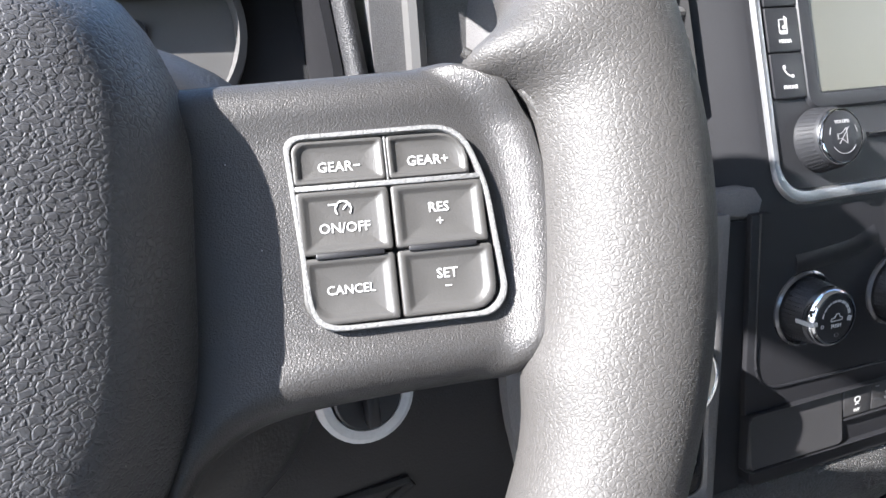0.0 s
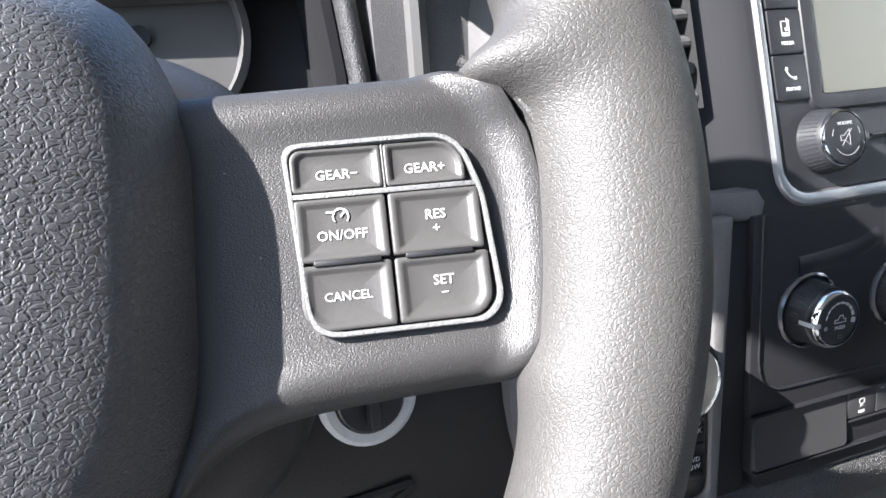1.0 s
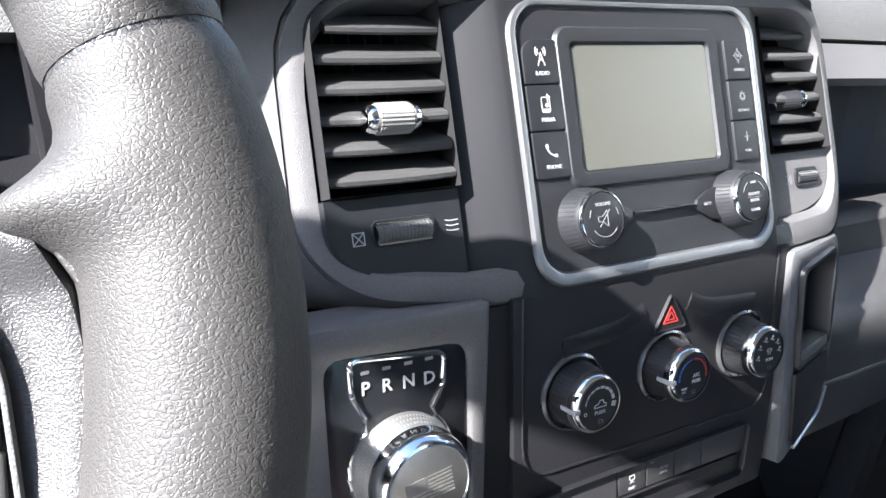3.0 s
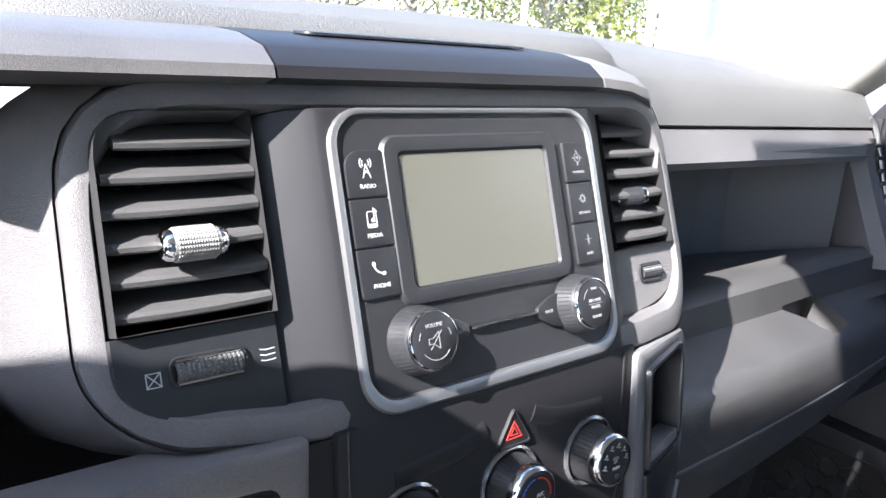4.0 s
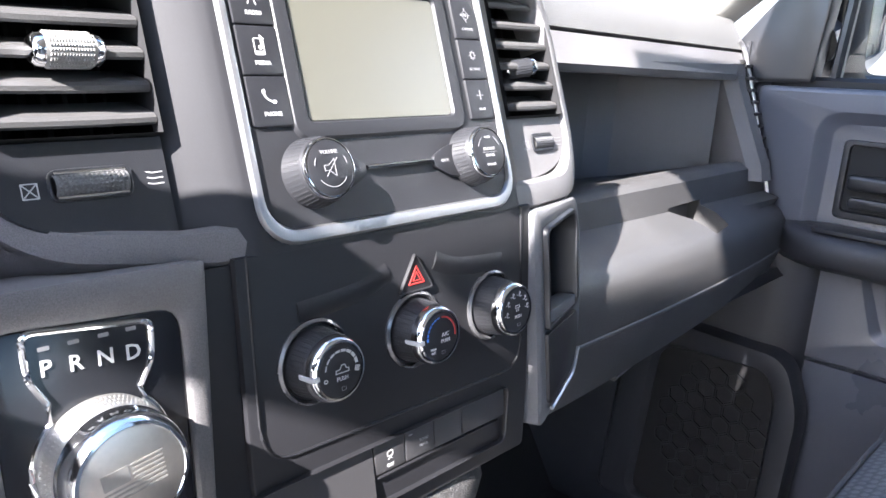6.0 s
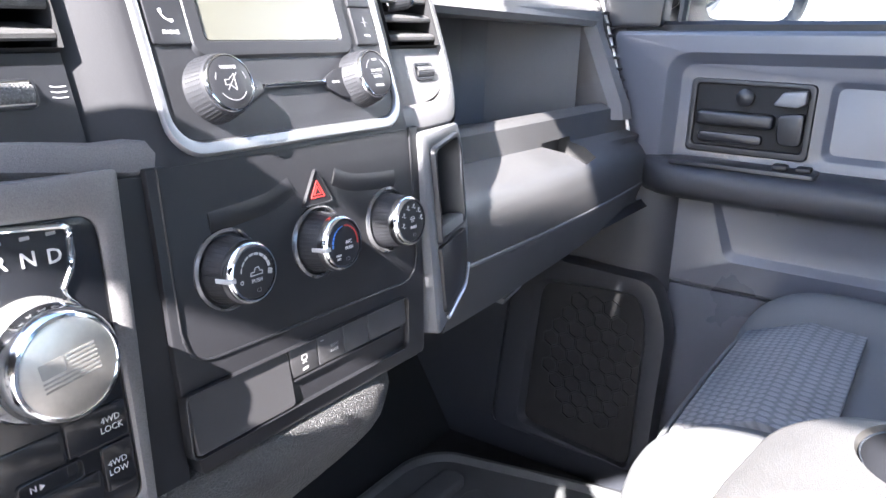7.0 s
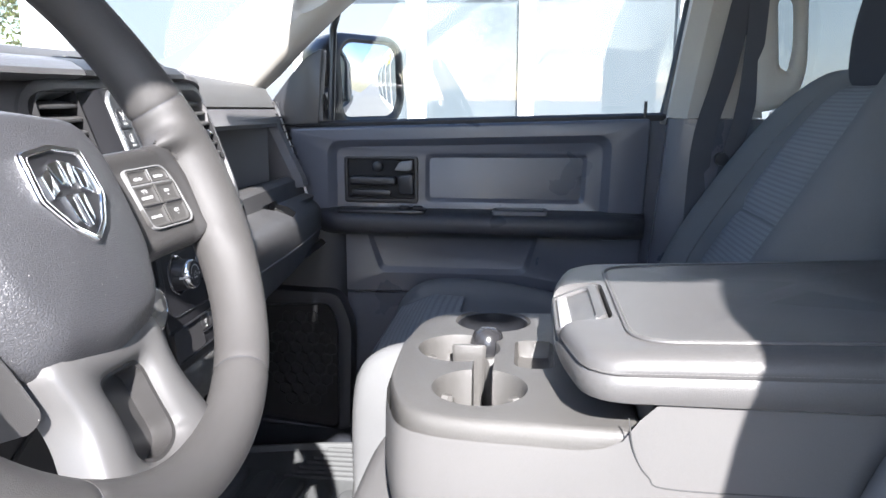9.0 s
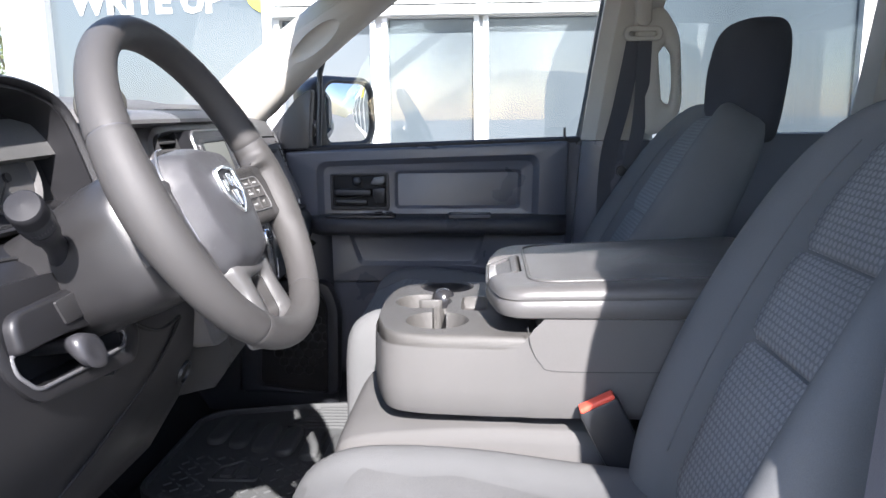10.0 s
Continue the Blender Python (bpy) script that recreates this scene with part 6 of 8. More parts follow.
            arc(bm, fm, 0, 0, 0.0098, 120, 160, 0.0004, 0, k=5)
            arc(bm, fm, 0, 0, 0.0098, 20, 60, 0.0004, 0, k=5)
        part("knob_face", bm, [RADIO_KEY, DIM_INK], kn)
    # side tabs and bright bar
    for s, word in ((-1, "SCREEN"), (1, "BACK")):
        bm = bmesh.new()
        slab(bm, rounded([(s * 0.050, 0.036), (s * 0.036, 0.0335), (s * 0.0255, 0.0285), (s * 0.0255, 0.0225), (s * 0.037, 0.0165), (s * 0.050, 0.014)], 0.002, 3), 0.0, 0.0036, UP, 0.0008)
        lettering(bm, word, 0.0018, UP, s * 0.0345, 0.0255, 0.0036)
        part("button", bm, [RADIO_KEY, DIM_INK], r, "black key with dim marking")
    bm = bmesh.new()
    rings = []
    for i in range(9):
        x = -0.0245 + 0.049 * i / 8
        h = 0.0022 if i in (0, 8) else 0.0030
        rings.append([UP @ Vector((x, 0.0262 + h * math.cos(a) * 0.6, 0.002 + h * 1.1 * max(0, math.sin(a)))) for a in [2 * math.pi * j / 12 for j in range(12)]])
    loft(bm, rings)
    part("bright_bar", bm, CHROME, r, "bright metal bar")


RADIO_FACE = mat("radio_plastic", (0.017, 0.0175, 0.020), 0.45, bump=0.15, scale=1800)
RADIO_KEY = mat("radio_key", (0.014, 0.0145, 0.017), 0.42, bump=0.1, scale=1800)
DIM_INK = mat("dim_marking", (0.20, 0.20, 0.21), 0.5, var=0.05)
radio()


# ---- air vents ----
def vent(s):
    v = thing("air_vent", "black air vent with horizontal slats and chrome-tipped tab", "air vent", "dash air vents", at=UP @ Vector((s * 0.165, uz(1.51), -0.01)))
    xi, xo = (0.1265, 0.1970) if s < 0 else (0.1235, 0.1850)
    V = UP if s < 0 else UP @ Matrix.Translation((0, 0, -0.006))
    xc = s * (xi + xo) / 2
    # lower plate with the thumb wheel
    bm = bmesh.new()
    pts = rounded([(s * xi, 0.0515), (s * xi, 0.0060), (s * (xo - 0.018), 0.0130), (s * (xo + 0.002), 0.0260), (s * (xo + 0.002), 0.0515)], [0, 0, 0.012, 0.014, 0], 4)
    slab(bm, pts, -0.05, -0.0125, V)
    plate = part("lower_plate", bm, BLACK if s < 0 else SPECK, v)
    bm = bmesh.new()
    m = at(V, s * 0.1600, 0.0335, -0.0125) @ Matrix.Diagonal((1.0 if s < 0 else 0.70, 1, 1, 1))
    ring_slab(bm, rrect(0.0345, 0.0135, 0.004, 4), rrect(0.0312, 0.0104, 0.003, 4), -0.003, 0.0016, m, bev=0.001)
    part("wheel_bezel", bm, BLACK, plate)
    bm = bmesh.new()
    rings = []
    for i in range(9):
        a = math.pi * (0.12 + 0.76 * i / 8)
        rings.append([m @ Vector((x, math.cos(a) * 0.0046, math.sin(a) * 0.0046 - 0.001)) for x in (-0.015, 0.015)])
    loft(bm, rings, False, False)
    for i in range(14):
        for j in range(6):
            a = math.pi * (0.22 + 0.56 * j / 5)
            x = -0.0132 + 0.0264 * i / 13
            c = m @ Vector((x, math.cos(a) * 0.0046, math.sin(a) * 0.0046 - 0.001))
            e = m.to_3x3() @ Vector((0, math.cos(a), math.sin(a)))
            t_ = m.to_3x3() @ Vector((0, -math.sin(a), math.cos(a)))
            u = m.to_3x3() @ Vector((1, 0, 0))
            q = [bm.verts.new(c + u * p * 0.00075 + t_ * w * 0.0007) for p, w in ((-1, -1), (1, -1), (1, 1), (-1, 1))]
            tip = bm.verts.new(c + e * 0.0006)
            for f in range(4):
                bm.faces.new((q[f], q[(f + 1) % 4], tip))
    # right vent's wheel, edges, marks and tab go darker: shade put into the colour
    part("thumb_wheel", bm, WHEEL_GRIP if s < 0 else BLACK, plate, "knurled thumb wheel")
    bm = bmesh.new()
    for dy in (-0.0050, 0.0050):
        tube(bm, [m @ Vector((-0.0145, dy, 0.0012)), m @ Vector((0.0145, dy, 0.0012))], 0.0008, 6)
    part("wheel_edge", bm, CHROME if s < 0 else BLACK, plate)
    # closed and open marks
    bm = bmesh.new()
    n = -0.0124
    cx, cy, h = s * 0.1600 - (0.0240 if s < 0 else 0.0185), uz(1.4625), 0.0030
    sq = [(cx - h, cy - h), (cx + h, cy - h), (cx + h, cy + h), (cx - h, cy + h), (cx - h, cy - h)]
    stroke(bm, V, sq, 0.0005, n, 0)
    stroke(bm, V, [sq[0], sq[2]], 0.0005, n, 0)
    stroke(bm, V, [sq[1], sq[3]], 0.0005, n, 0)
    part("closed_mark", bm, WHITE_INK if s < 0 else DIM_INK, plate)
    bm = bmesh.new()
    cx = s * 0.1600 + (0.0275 if s < 0 else 0.0190)
    for dy in (-0.0025, 0, 0.0025):
        stroke(bm, V, [(cx - 0.0035, cy + dy + 0.0014), (cx - 0.001, cy + dy + 0.0008), (cx + 0.0035, cy + dy + 0.0011)], 0.0005, n, 0)
    part("open_mark", bm, WHITE_INK if s < 0 else DIM_INK, plate)
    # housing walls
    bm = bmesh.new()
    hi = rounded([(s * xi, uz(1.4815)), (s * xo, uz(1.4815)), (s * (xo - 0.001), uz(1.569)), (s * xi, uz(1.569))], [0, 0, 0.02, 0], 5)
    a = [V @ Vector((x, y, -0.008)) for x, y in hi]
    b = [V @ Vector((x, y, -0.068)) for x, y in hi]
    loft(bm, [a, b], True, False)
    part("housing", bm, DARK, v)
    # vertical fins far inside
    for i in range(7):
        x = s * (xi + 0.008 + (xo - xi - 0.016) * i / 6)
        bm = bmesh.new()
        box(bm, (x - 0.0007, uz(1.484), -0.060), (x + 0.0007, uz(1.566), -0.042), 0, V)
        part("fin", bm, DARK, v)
    # slats, front edge dipped
    for i in range(6):
        z = 0.1300 - 0.0144 * i
        bm = bmesh.new()
        x0, x1 = s * (xi + 0.0005), s * (xo - (0.010 if i == 0 else 0.003 if i == 1 else 0.001))
        sl = at(V, 0, z, -0.010) @ Matrix.Rotation(radians(27), 4, "X")
        nq = 13
        rings = []
        for q in range(nq):
            x = x0 + (x1 - x0) * q / (nq - 1)
            d = 0.0015 * (2 * q / (nq - 1) - 1) ** 2
            rings.append([sl @ Vector((x, y, n - d)) for y, n in ((-0.0020, -0.0006), (-0.0006, 0.0006), (0.0014, 0.0002), (0.0026, -0.0016), (0.0030, -0.008), (0.0024, -0.026), (-0.0006, -0.026))])
        loft(bm, rings)
        part("slat", bm, SLAT, v, angle=30)
    # tab on the fourth slat
    m = at(V, -0.1615, 0.0872, -0.004) if s < 0 else at(V, 0.1500, 0.0872, -0.012) @ Matrix.Rotation(radians(-38), 4, "Y") @ Matrix.Scale(0.85, 4)
    bm = bmesh.new()
    rings = []
    for i in range(9):
        a = math.pi * i / 8
        rings.append([m @ Vector((x, math.cos(a) * 0.0075 * (0.86 if abs(x) > 0.0085 else 1), math.sin(a) * 0.0085 - 0.003)) for x in (-0.0100, -0.0085, 0.0085, 0.0100)])
    loft(bm, rings, False, False)
    for i in range(15):
        for j in range(11):
            a = math.pi * (0.08 + 0.84 * j / 10)
            x = -0.0082 + 0.0164 * i / 14
            c = m @ Vector((x, math.cos(a) * 0.0075, math.sin(a) * 0.0085 - 0.003))
            e, t_, u = [m.to_3x3() @ Vector(q) for q in ((0, math.cos(a), math.sin(a)), (0, -math.sin(a), math.cos(a)), (1, 0, 0))]
            q = [bm.verts.new(c + u * p * 0.00045 + t_ * w * 0.0008) for p, w in ((-1, -1), (1, -1), (1, 1), (-1, 1))]
            tip = bm.verts.new(c + e * 0.0005)
            for f in range(4):
                bm.faces.new((q[f], q[(f + 1) % 4], tip))
    tab = part("tab_grip", bm, GREY_GRIP if s < 0 else BLACK, v, "knurled grey tab" if s < 0 else "dark knurled tab")
    for e in (-1, 1):
        bm = bmesh.new()
        rings = []
        for x, r in ((0.0098, 1.0), (0.0125, 0.94), (0.0142, 0.72), (0.0148, 0.35)):
            rings.append([m @ Vector((e * x, math.cos(a) * 0.0068 * r, math.sin(a) * 0.0072 * r - 0.002)) for a in [2 * math.pi * j / 16 for j in range(16)]])
        loft(bm, rings)
        part("chrome_tip", bm, CHROME, tab)


WHEEL_GRIP = mat("thumb_wheel_grip", (0.10, 0.10, 0.10), 0.5, var=0.06)
GREY_GRIP = mat("grey_grip", (0.20, 0.197, 0.19), 0.45, var=0.06)
SLAT = mat("slat_plastic", (0.054, 0.053, 0.053), 0.55, bump=0.5, scale=1900, var=0.45)
vent(-1)
vent(1)


# ---- climate dials, warning key and switch row ----
def climate():
    c = thing("climate_control", "black climate panel with three chrome-ringed dials", "climate control", at=LO @ Vector((0, lz(1.367), 0)))
    # shallow moulded frame line round the dials
    bm = bmesh.new()
    pts = [LO @ Vector((x, y, 0.0002)) for x, y in rounded([(-0.104, lz(1.424)), (-0.104, lz(1.322)), (0.096, lz(1.318)), (0.099, lz(1.424))], [0, 0.02, 0.02, 0], 6)]
    tube(bm, pts, 0.0009, 6)
    part("panel_bead", bm, GLOSS, c)
    # soft ridges that run from the warning key to the outer dials
    for s in (-1, 1):
        bm = bmesh.new()
        p = [LO @ Vector((s * x, lz(z), -0.0128)) for x, z in ((0.018, 1.402), (0.034, 1.396), (0.055, 1.3935), (0.078, 1.392))]
        tube(bm, spline(p, 5), 0.0140, 40)
        part("ridge", bm, GLOSS, c)
    for i, x in enumerate((-0.0700, 0.0, 0.0670)):
        m = at(LO, x, lz(1.3655), 0.0)
        bm = bmesh.new()
        revolve(bm, [(0.0225, -0.002), (0.0222, 0.0012), (0.0208, 0.0024), (0.0196, 0.0012), (0.0190, -0.002)], m, 48)
        part("dial_ring", bm, GLOSS_RING, c, "bright moulded ring")
        bm = bmesh.new()
        knurled(bm, m, 0.0182, 0.0166, 0.0150)
        d = part("dial", bm, RADIO_FACE, c, "knurled black dial")
        bm = bmesh.new()
        revolve(bm, [(0.0167, 0.0145), (0.0167, 0.0175), (0.0160, 0.0200), (0.0148, 0.0212), (0.0139, 0.0212), (0.0137, 0.0196)], m, 48)
        part("chrome_ring", bm, CHROME, d)
        bm = bmesh.new()
        revolve(bm, [(0.0136, 0.019), (0.0136, 0.0205), (0.013, 0.0211), (0.006, 0.0214), (0.0005, 0.0214)], m, 48)
        f = m @ Matrix.Translation((0, 0, 0.0215))
        if i == 0:
            lettering(bm, "PUSH", 0.0021, f, 0.0005, -0.0040)
            for q in range(8):
                arc(bm, f, 0, 0.0005, 0.0096, 172 - 21 * q, 172 - 21 * q - 17, 0.0006 + 0.00017 * q, k=4)
            arc(bm, f, -0.0096, -0.0030, 0.0009, 0, 360, 0.0004, k=10)
            for q in range(4):
                a = q * math.pi / 2 + 0.5
                arc(bm, f, 0.0098 + 0.0009 * math.cos(a), -0.0010 + 0.0009 * math.sin(a), 0.0006, 0, 360, 0.0007, k=6)
            stroke(bm, f, [(-0.0035, -0.0010), (-0.0032, 0.0006), (-0.001, 0.0008), (0.0002, 0.0028), (0.0022, 0.0028), (0.0030, 0.0008), (0.0045, 0.0006), (0.0045, -0.0010), (-0.0035, -0.0010)], 0.0005)
        elif i == 1:
            lettering(bm, "A/C", 0.0024, f, 0.0030, 0.0005)
            lettering(bm, "PUSH", 0.0020, f, 0.0030, -0.0030)
            lettering(bm, "MAX", 0.0014, f, -0.0065, -0.0062)
            lettering(bm, "A/C", 0.0014, f, -0.0065, -0.0083)
            for q in range(7):
                arc(bm, f, 0, 0, 0.0108, 185 - 13 * q, 185 - 13 * q - 10, 0.0012 - 0.0001 * q, slot=2, k=3)
            arc(bm, f, 0, 0, 0.0108, 88, -8, 0.0010, slot=3, k=12)
        else:
            lettering(bm, "PUSH", 0.0019, f, 0.0005, -0.0040)
            w_ = [(-0.0022, 0.0016), (-0.0016, 0.0030), (0.0016, 0.0030), (0.0022, 0.0016), (-0.0022, 0.0016)]
            stroke(bm, f, w_, 0.0004)
            stroke(bm, f, [(-0.001, -0.0006), (-0.0006, 0.0010)], 0.0004)
            stroke(bm, f, [(0.001, -0.0006), (0.0006, 0.0010)], 0.0004)
            for a in (190, 150, 112, 75, 38, 5):
                ca, sa = math.cos(radians(a)) * 0.0098, math.sin(radians(a)) * 0.0098
                arc(bm, f, ca, sa + 0.0012, 0.0006, 0, 360, 0.0006, k=6)
                stroke(bm, f, [(ca - 0.0008, sa + 0.0006), (ca, sa - 0.0012), (ca + 0.0014, sa - 0.0010)], 0.0005)
                stroke(bm, f, [(ca - 0.0026, sa - 0.0002), (ca - 0.0012, sa - 0.0002)], 0.0004)
        rx = rrect(0.0026, 0.0018, 0.0003, 2, 0.001, -0.0092)
        stroke(bm, f, rx + rx[:1], 0.00015, slot=4)
        part("dial_face", bm, [RADIO_KEY, WHITE_INK, BLUE_INK, RED_INK, DIM_INK], d, "black face with white marking")
        if i < 2:
            bm = bmesh.new()
            pm = m @ Matrix.Rotation(radians(183), 4, "Z")
            box(bm, (0.0132, -0.0012, 0.0206), (0.0168, 0.0012, 0.0219), 0.0003, pm)
            box(bm, (0.0163, -0.0012, 0.0105), (0.0174, 0.0012, 0.0212), 0.0003, pm)
            part("pointer", bm, WHITE_INK, d)
    # warning triangle key
    m = at(LO, 0.002, lz(1.3965), 0.0)
    bm = bmesh.new()
    o = rounded([(0, 0.0135), (-0.0140, -0.0095), (0.0140, -0.0095)], 0.003, 4)
    ring_slab(bm, o, [(x * 0.86, y * 0.86) for x, y in o], -0.002, 0.0022, m, bev=0.001)
    slab(bm, [(x * 0.87, y * 0.87) for x, y in o], -0.002, 0.0014, m)
    t = [(0, 0.0052), (-0.0058, -0.0045), (0.0058, -0.0045), (0, 0.0052)]
    stroke(bm, m, t, 0.0007, 0.0014, 1, 0.0004)
    stroke(bm, m, [(0, 0.0020), (-0.0029, -0.0028), (0.0029, -0.0028), (0, 0.0020)], 0.0004, 0.0014, 1, 0.0004)
    part("warning_key", bm, [GLOSS, RED_INK], c, "black triangle key with red mark")
    # switch row
    z1, z0 = lz(1.3085), lz(1.274)
    bm = bmesh.new()
    pts = rounded([(-0.1085, z1), (-0.1095, z0), (0.0745, z0), (0.0785, z1)], [0.004, 0.006, 0.006, 0.004], 4)
    ring_slab(bm, [(x * 1.012, (y - (z0 + z1) / 2) * 1.06 + (z0 + z1) / 2) for x, y in pts], pts, -0.003, 0.0038, LO, bev=0.0022)
    row = part("switch_panel", bm, GLOSS, c)
    zs = lz(1.2895)
    for x0, x1, word in ((-0.0350, -0.0125, "OFF"), (-0.0117, 0.0113, "TOW"), (0.0121, 0.0357, ""), (0.0365, 0.0770, "")):
        bm = bmesh.new()
        slab(bm, rrect(x1 - x0, z1 - zs - 0.001, 0.0008, 2, (x0 + x1) / 2, (z1 + zs) / 2), -0.003, 0.0012, LO, 0.0006)
        if word == "OFF":
            lettering(bm, "OFF", 0.0021, LO, (x0 + x1) / 2, zs + 0.0035, 0.0012)
            ring = rrect(0.0040, 0.0030, 0.0008, 2, (x0 + x1) / 2, zs + 0.0105)
            stroke(bm, LO, ring + ring[:1], 0.0005, 0.0012)
            for dx in (-0.0014, 0.0014):
                stroke(bm, LO, [((x0 + x1) / 2 + dx, zs + 0.0072), ((x0 + x1) / 2 - dx * 0.4, zs + 0.0085)], 0.0005, 0.0012)
        if word == "TOW":
            lettering(bm, "TOW/", 0.0019, LO, (x0 + x1) / 2 + 0.003, zs + 0.0098, 0.0012, slot=2)
            lettering(bm, "HAUL", 0.0019, LO, (x0 + x1) / 2 + 0.003, zs + 0.0066, 0.0012, slot=2)
            slab(bm, rrect(0.003, 0.0008, 0.0002, 1, x0 + 0.004, z1 - 0.0035), 0.0012, 0.0014, LO, slot=2)
        part("switch", bm, [SWITCH, WHITE_INK, DIM_INK], row, "black push switch")
    bm = bmesh.new()
    lid = rrect(0.072, z1 - z0 - 0.001, 0.003, 3, -0.0715, (z1 + z0) / 2)
    def slope(y):
        return 0.0008 + 0.0026 * ((z1 - y) / (z1 - z0)) ** 1.4
    loft(bm, [[LO @ Vector((x, y, -0.003)) for x, y in lid], [LO @ Vector((x, y, slope(y) - 0.0012)) for x, y in lid], [LO @ Vector((-0.0715 + (x + 0.0715) * 0.97, (z1 + z0) / 2 + (y - (z1 + z0) / 2) * 0.95, slope(y))) for x, y in lid]])
    part("blank_cover", bm, SWITCH, row, "blank black cover")
    bm = bmesh.new()
    slab(bm, rrect(0.1085, zs - z0 - 0.0015, 0.002, 3, 0.0200, (z0 + zs) / 2 - 0.0003), -0.003, -0.0005, LO, 0.001)
    part("lower_strip", bm, SWITCH, row)
    bm = bmesh.new()
    box(bm, (-0.034, zs - 0.0016, -0.001), (0.070, zs - 0.0004, 0.0022), 0.0004, LO)
    part("strip_lip", bm, GLOSS, row)


GLOSS_RING = mat("bright_ring", (0.20, 0.20, 0.21), 0.18, metal=0.7, var=0.05)
SWITCH = mat("switch_plastic", (0.042, 0.041, 0.043), 0.40, bump=0.1, scale=1500)
climate()


# ---- shifter panel ----
def shifter():
    g = thing("gear_selector", "black gear panel with a rotary metal dial", "gear selector", at=LO @ Vector((-0.176, lz(1.345), 0)))
    # grey bezel plate
    bm = bmesh.new()
    o = rounded([(-0.258, lz(1.4280)), (-0.258, lz(1.335)), (-0.232, lz(1.250)), (-0.133, lz(1.245)), (-0.1250, lz(1.4265))], [0.004, 0.03, 0.02, 0.006, 0.002], 4)
    i_ = rounded([(-0.214, lz(1.4135)), (-0.213, lz(1.335)), (-0.200, lz(1.2660)), (-0.1385, lz(1.2700)), (-0.1385, lz(1.4085))], [0.010, 0.02, 0.008, 0.008, 0.010], 4)
    ring_slab(bm, o, i_, -0.03, 0.003, LO, bev=0.0025)
    part("bezel", bm, SPECK, g, "speckled grey bezel")
    bm = bmesh.new()
    slab(bm, i_, -0.03, 0.0, LO, 0.001)
    part("panel", bm, PIANO, g, "glossy black panel")
    n = 0.0002
    # bright outline round letters and dial
    cx, cy, rr_ = -0.1760, lz(1.3540), 0.0275
    top = [(-0.1585, lz(1.3795)), (-0.1525, lz(1.3890)), (-0.1512, lz(1.4058)), (-0.2012, lz(1.4115)), (-0.2005, lz(1.3930)), (-0.1945, lz(1.3820))]
    circ = [(cx + rr_ * math.cos(radians(a)), cy + rr_ * math.sin(radians(a))) for a in range(132, 409, 12)]
    bm = bmesh.new()
    tube(bm, [LO @ Vector((x, y, n)) for x, y in rounded(top, [0, 0.004, 0.005, 0.005, 0.004, 0], 5) + circ], 0.0014, 8, closed=True)
    part("bright_outline", bm, CHROME, g, "chrome outline")
    bm = bmesh.new()
    for q, x in zip("PRND", (-0.1935, -0.1825, -0.1710, -0.1598)):
        lettering(bm, q, 0.0064, LO, x, lz(1.3950 - 0.0012 * (x + 0.176) / 0.02), n, slot=0, bold=0.0001)
    part("gear_letters", bm, WHITE_INK, g)
    bm = bmesh.new()
    for x in (-0.1935, -0.1825, -0.1710, -0.1598):
        slab(bm, rrect(0.0042, 0.0016, 0.0002, 1, x, lz(1.4040)), n - 0.0003, n + 0.0001, LO)
    part("gear_lamps", bm, DIM_INK, g)
    m = at(LO, cx, cy, 0.0)
    bm = bmesh.new()
    knurled(bm, m, 0.0262, 0.0250, 0.0150, rows=3, k=90)
    d = part("dial", bm, GREY_METAL, g, "ribbed metal dial")
    bm = bmesh.new()
    revolve(bm, [(0.0251, 0.0148), (0.0250, 0.0200), (0.0240, 0.0245), (0.0222, 0.0272), (0.0208, 0.0276), (0.0202, 0.0270)], m, 64)
    part("chrome_rim", bm, CHROME, d)
    bm = bmesh.new()
    revolve(bm, [(0.0203, 0.0262), (0.0203, 0.0272), (0.0195, 0.0275), (0.0005, 0.0275)], m, 64)
    f = m @ Matrix.Translation((0, 0, 0.0275)) @ Matrix.Rotation(radians(8), 4, "Z")
    part("dial_face", bm, BRUSHED, d, "brushed metal face with a faint striped engraving")
    bm = bmesh.new()
    for q in range(7):
        y = -0.0055 + 0.0019 * q
        stroke(bm, f, [(-0.012 if q < 3 else 0.0, y), (0.012, y)], 0.0008, slot=0)
    slab(bm, rrect(0.0105, 0.0065, 0.0004, 1, -0.0068, 0.0032), 0, 0.0002, f)
    part("engraving", bm, DIM_STEEL, d)["kind"] = "stuff"
    # drive mode keys
    keys = [("4WD", "LOCK", -0.1710, -0.1405, 1.3215, 1.3035), ("4WD", "LOW", -0.1560, -0.1405, 1.3025, 1.2800), ("2WD", "", -0.2060, -0.1575, 1.2930, 1.2720), ("", "", -0.2085, -0.1720, 1.3185, 1.2940)]
    for a, b, x0, x1, z1, z0 in keys:
        bm = bmesh.new()
        slab(bm, rrect(x1 - x0, lz(z1) - lz(z0), 0.0015, 3, (x0 + x1) / 2, (lz(z0) + lz(z1)) / 2), -0.006, 0.0012, LO, 0.0007)
        yc = (lz(z0) + lz(z1)) / 2
        if a:
            lettering(bm, a, 0.0030, LO, x1 - 0.0085 if b else x0 + 0.012, yc + (0.0022 if b else 0.0), 0.0012)
        if b:
            lettering(bm, b, 0.0030, LO, x1 - 0.0085, yc - 0.0022, 0.0012)
        part("button", bm, [PIANO, WHITE_INK], g, "glossy black key with white marking")
    bm = bmesh.new()
    mm = at(LO, -0.1800, lz(1.2985), 0.0013)
    o2 = rrect(0.030, 0.0095, 0.0025, 4)
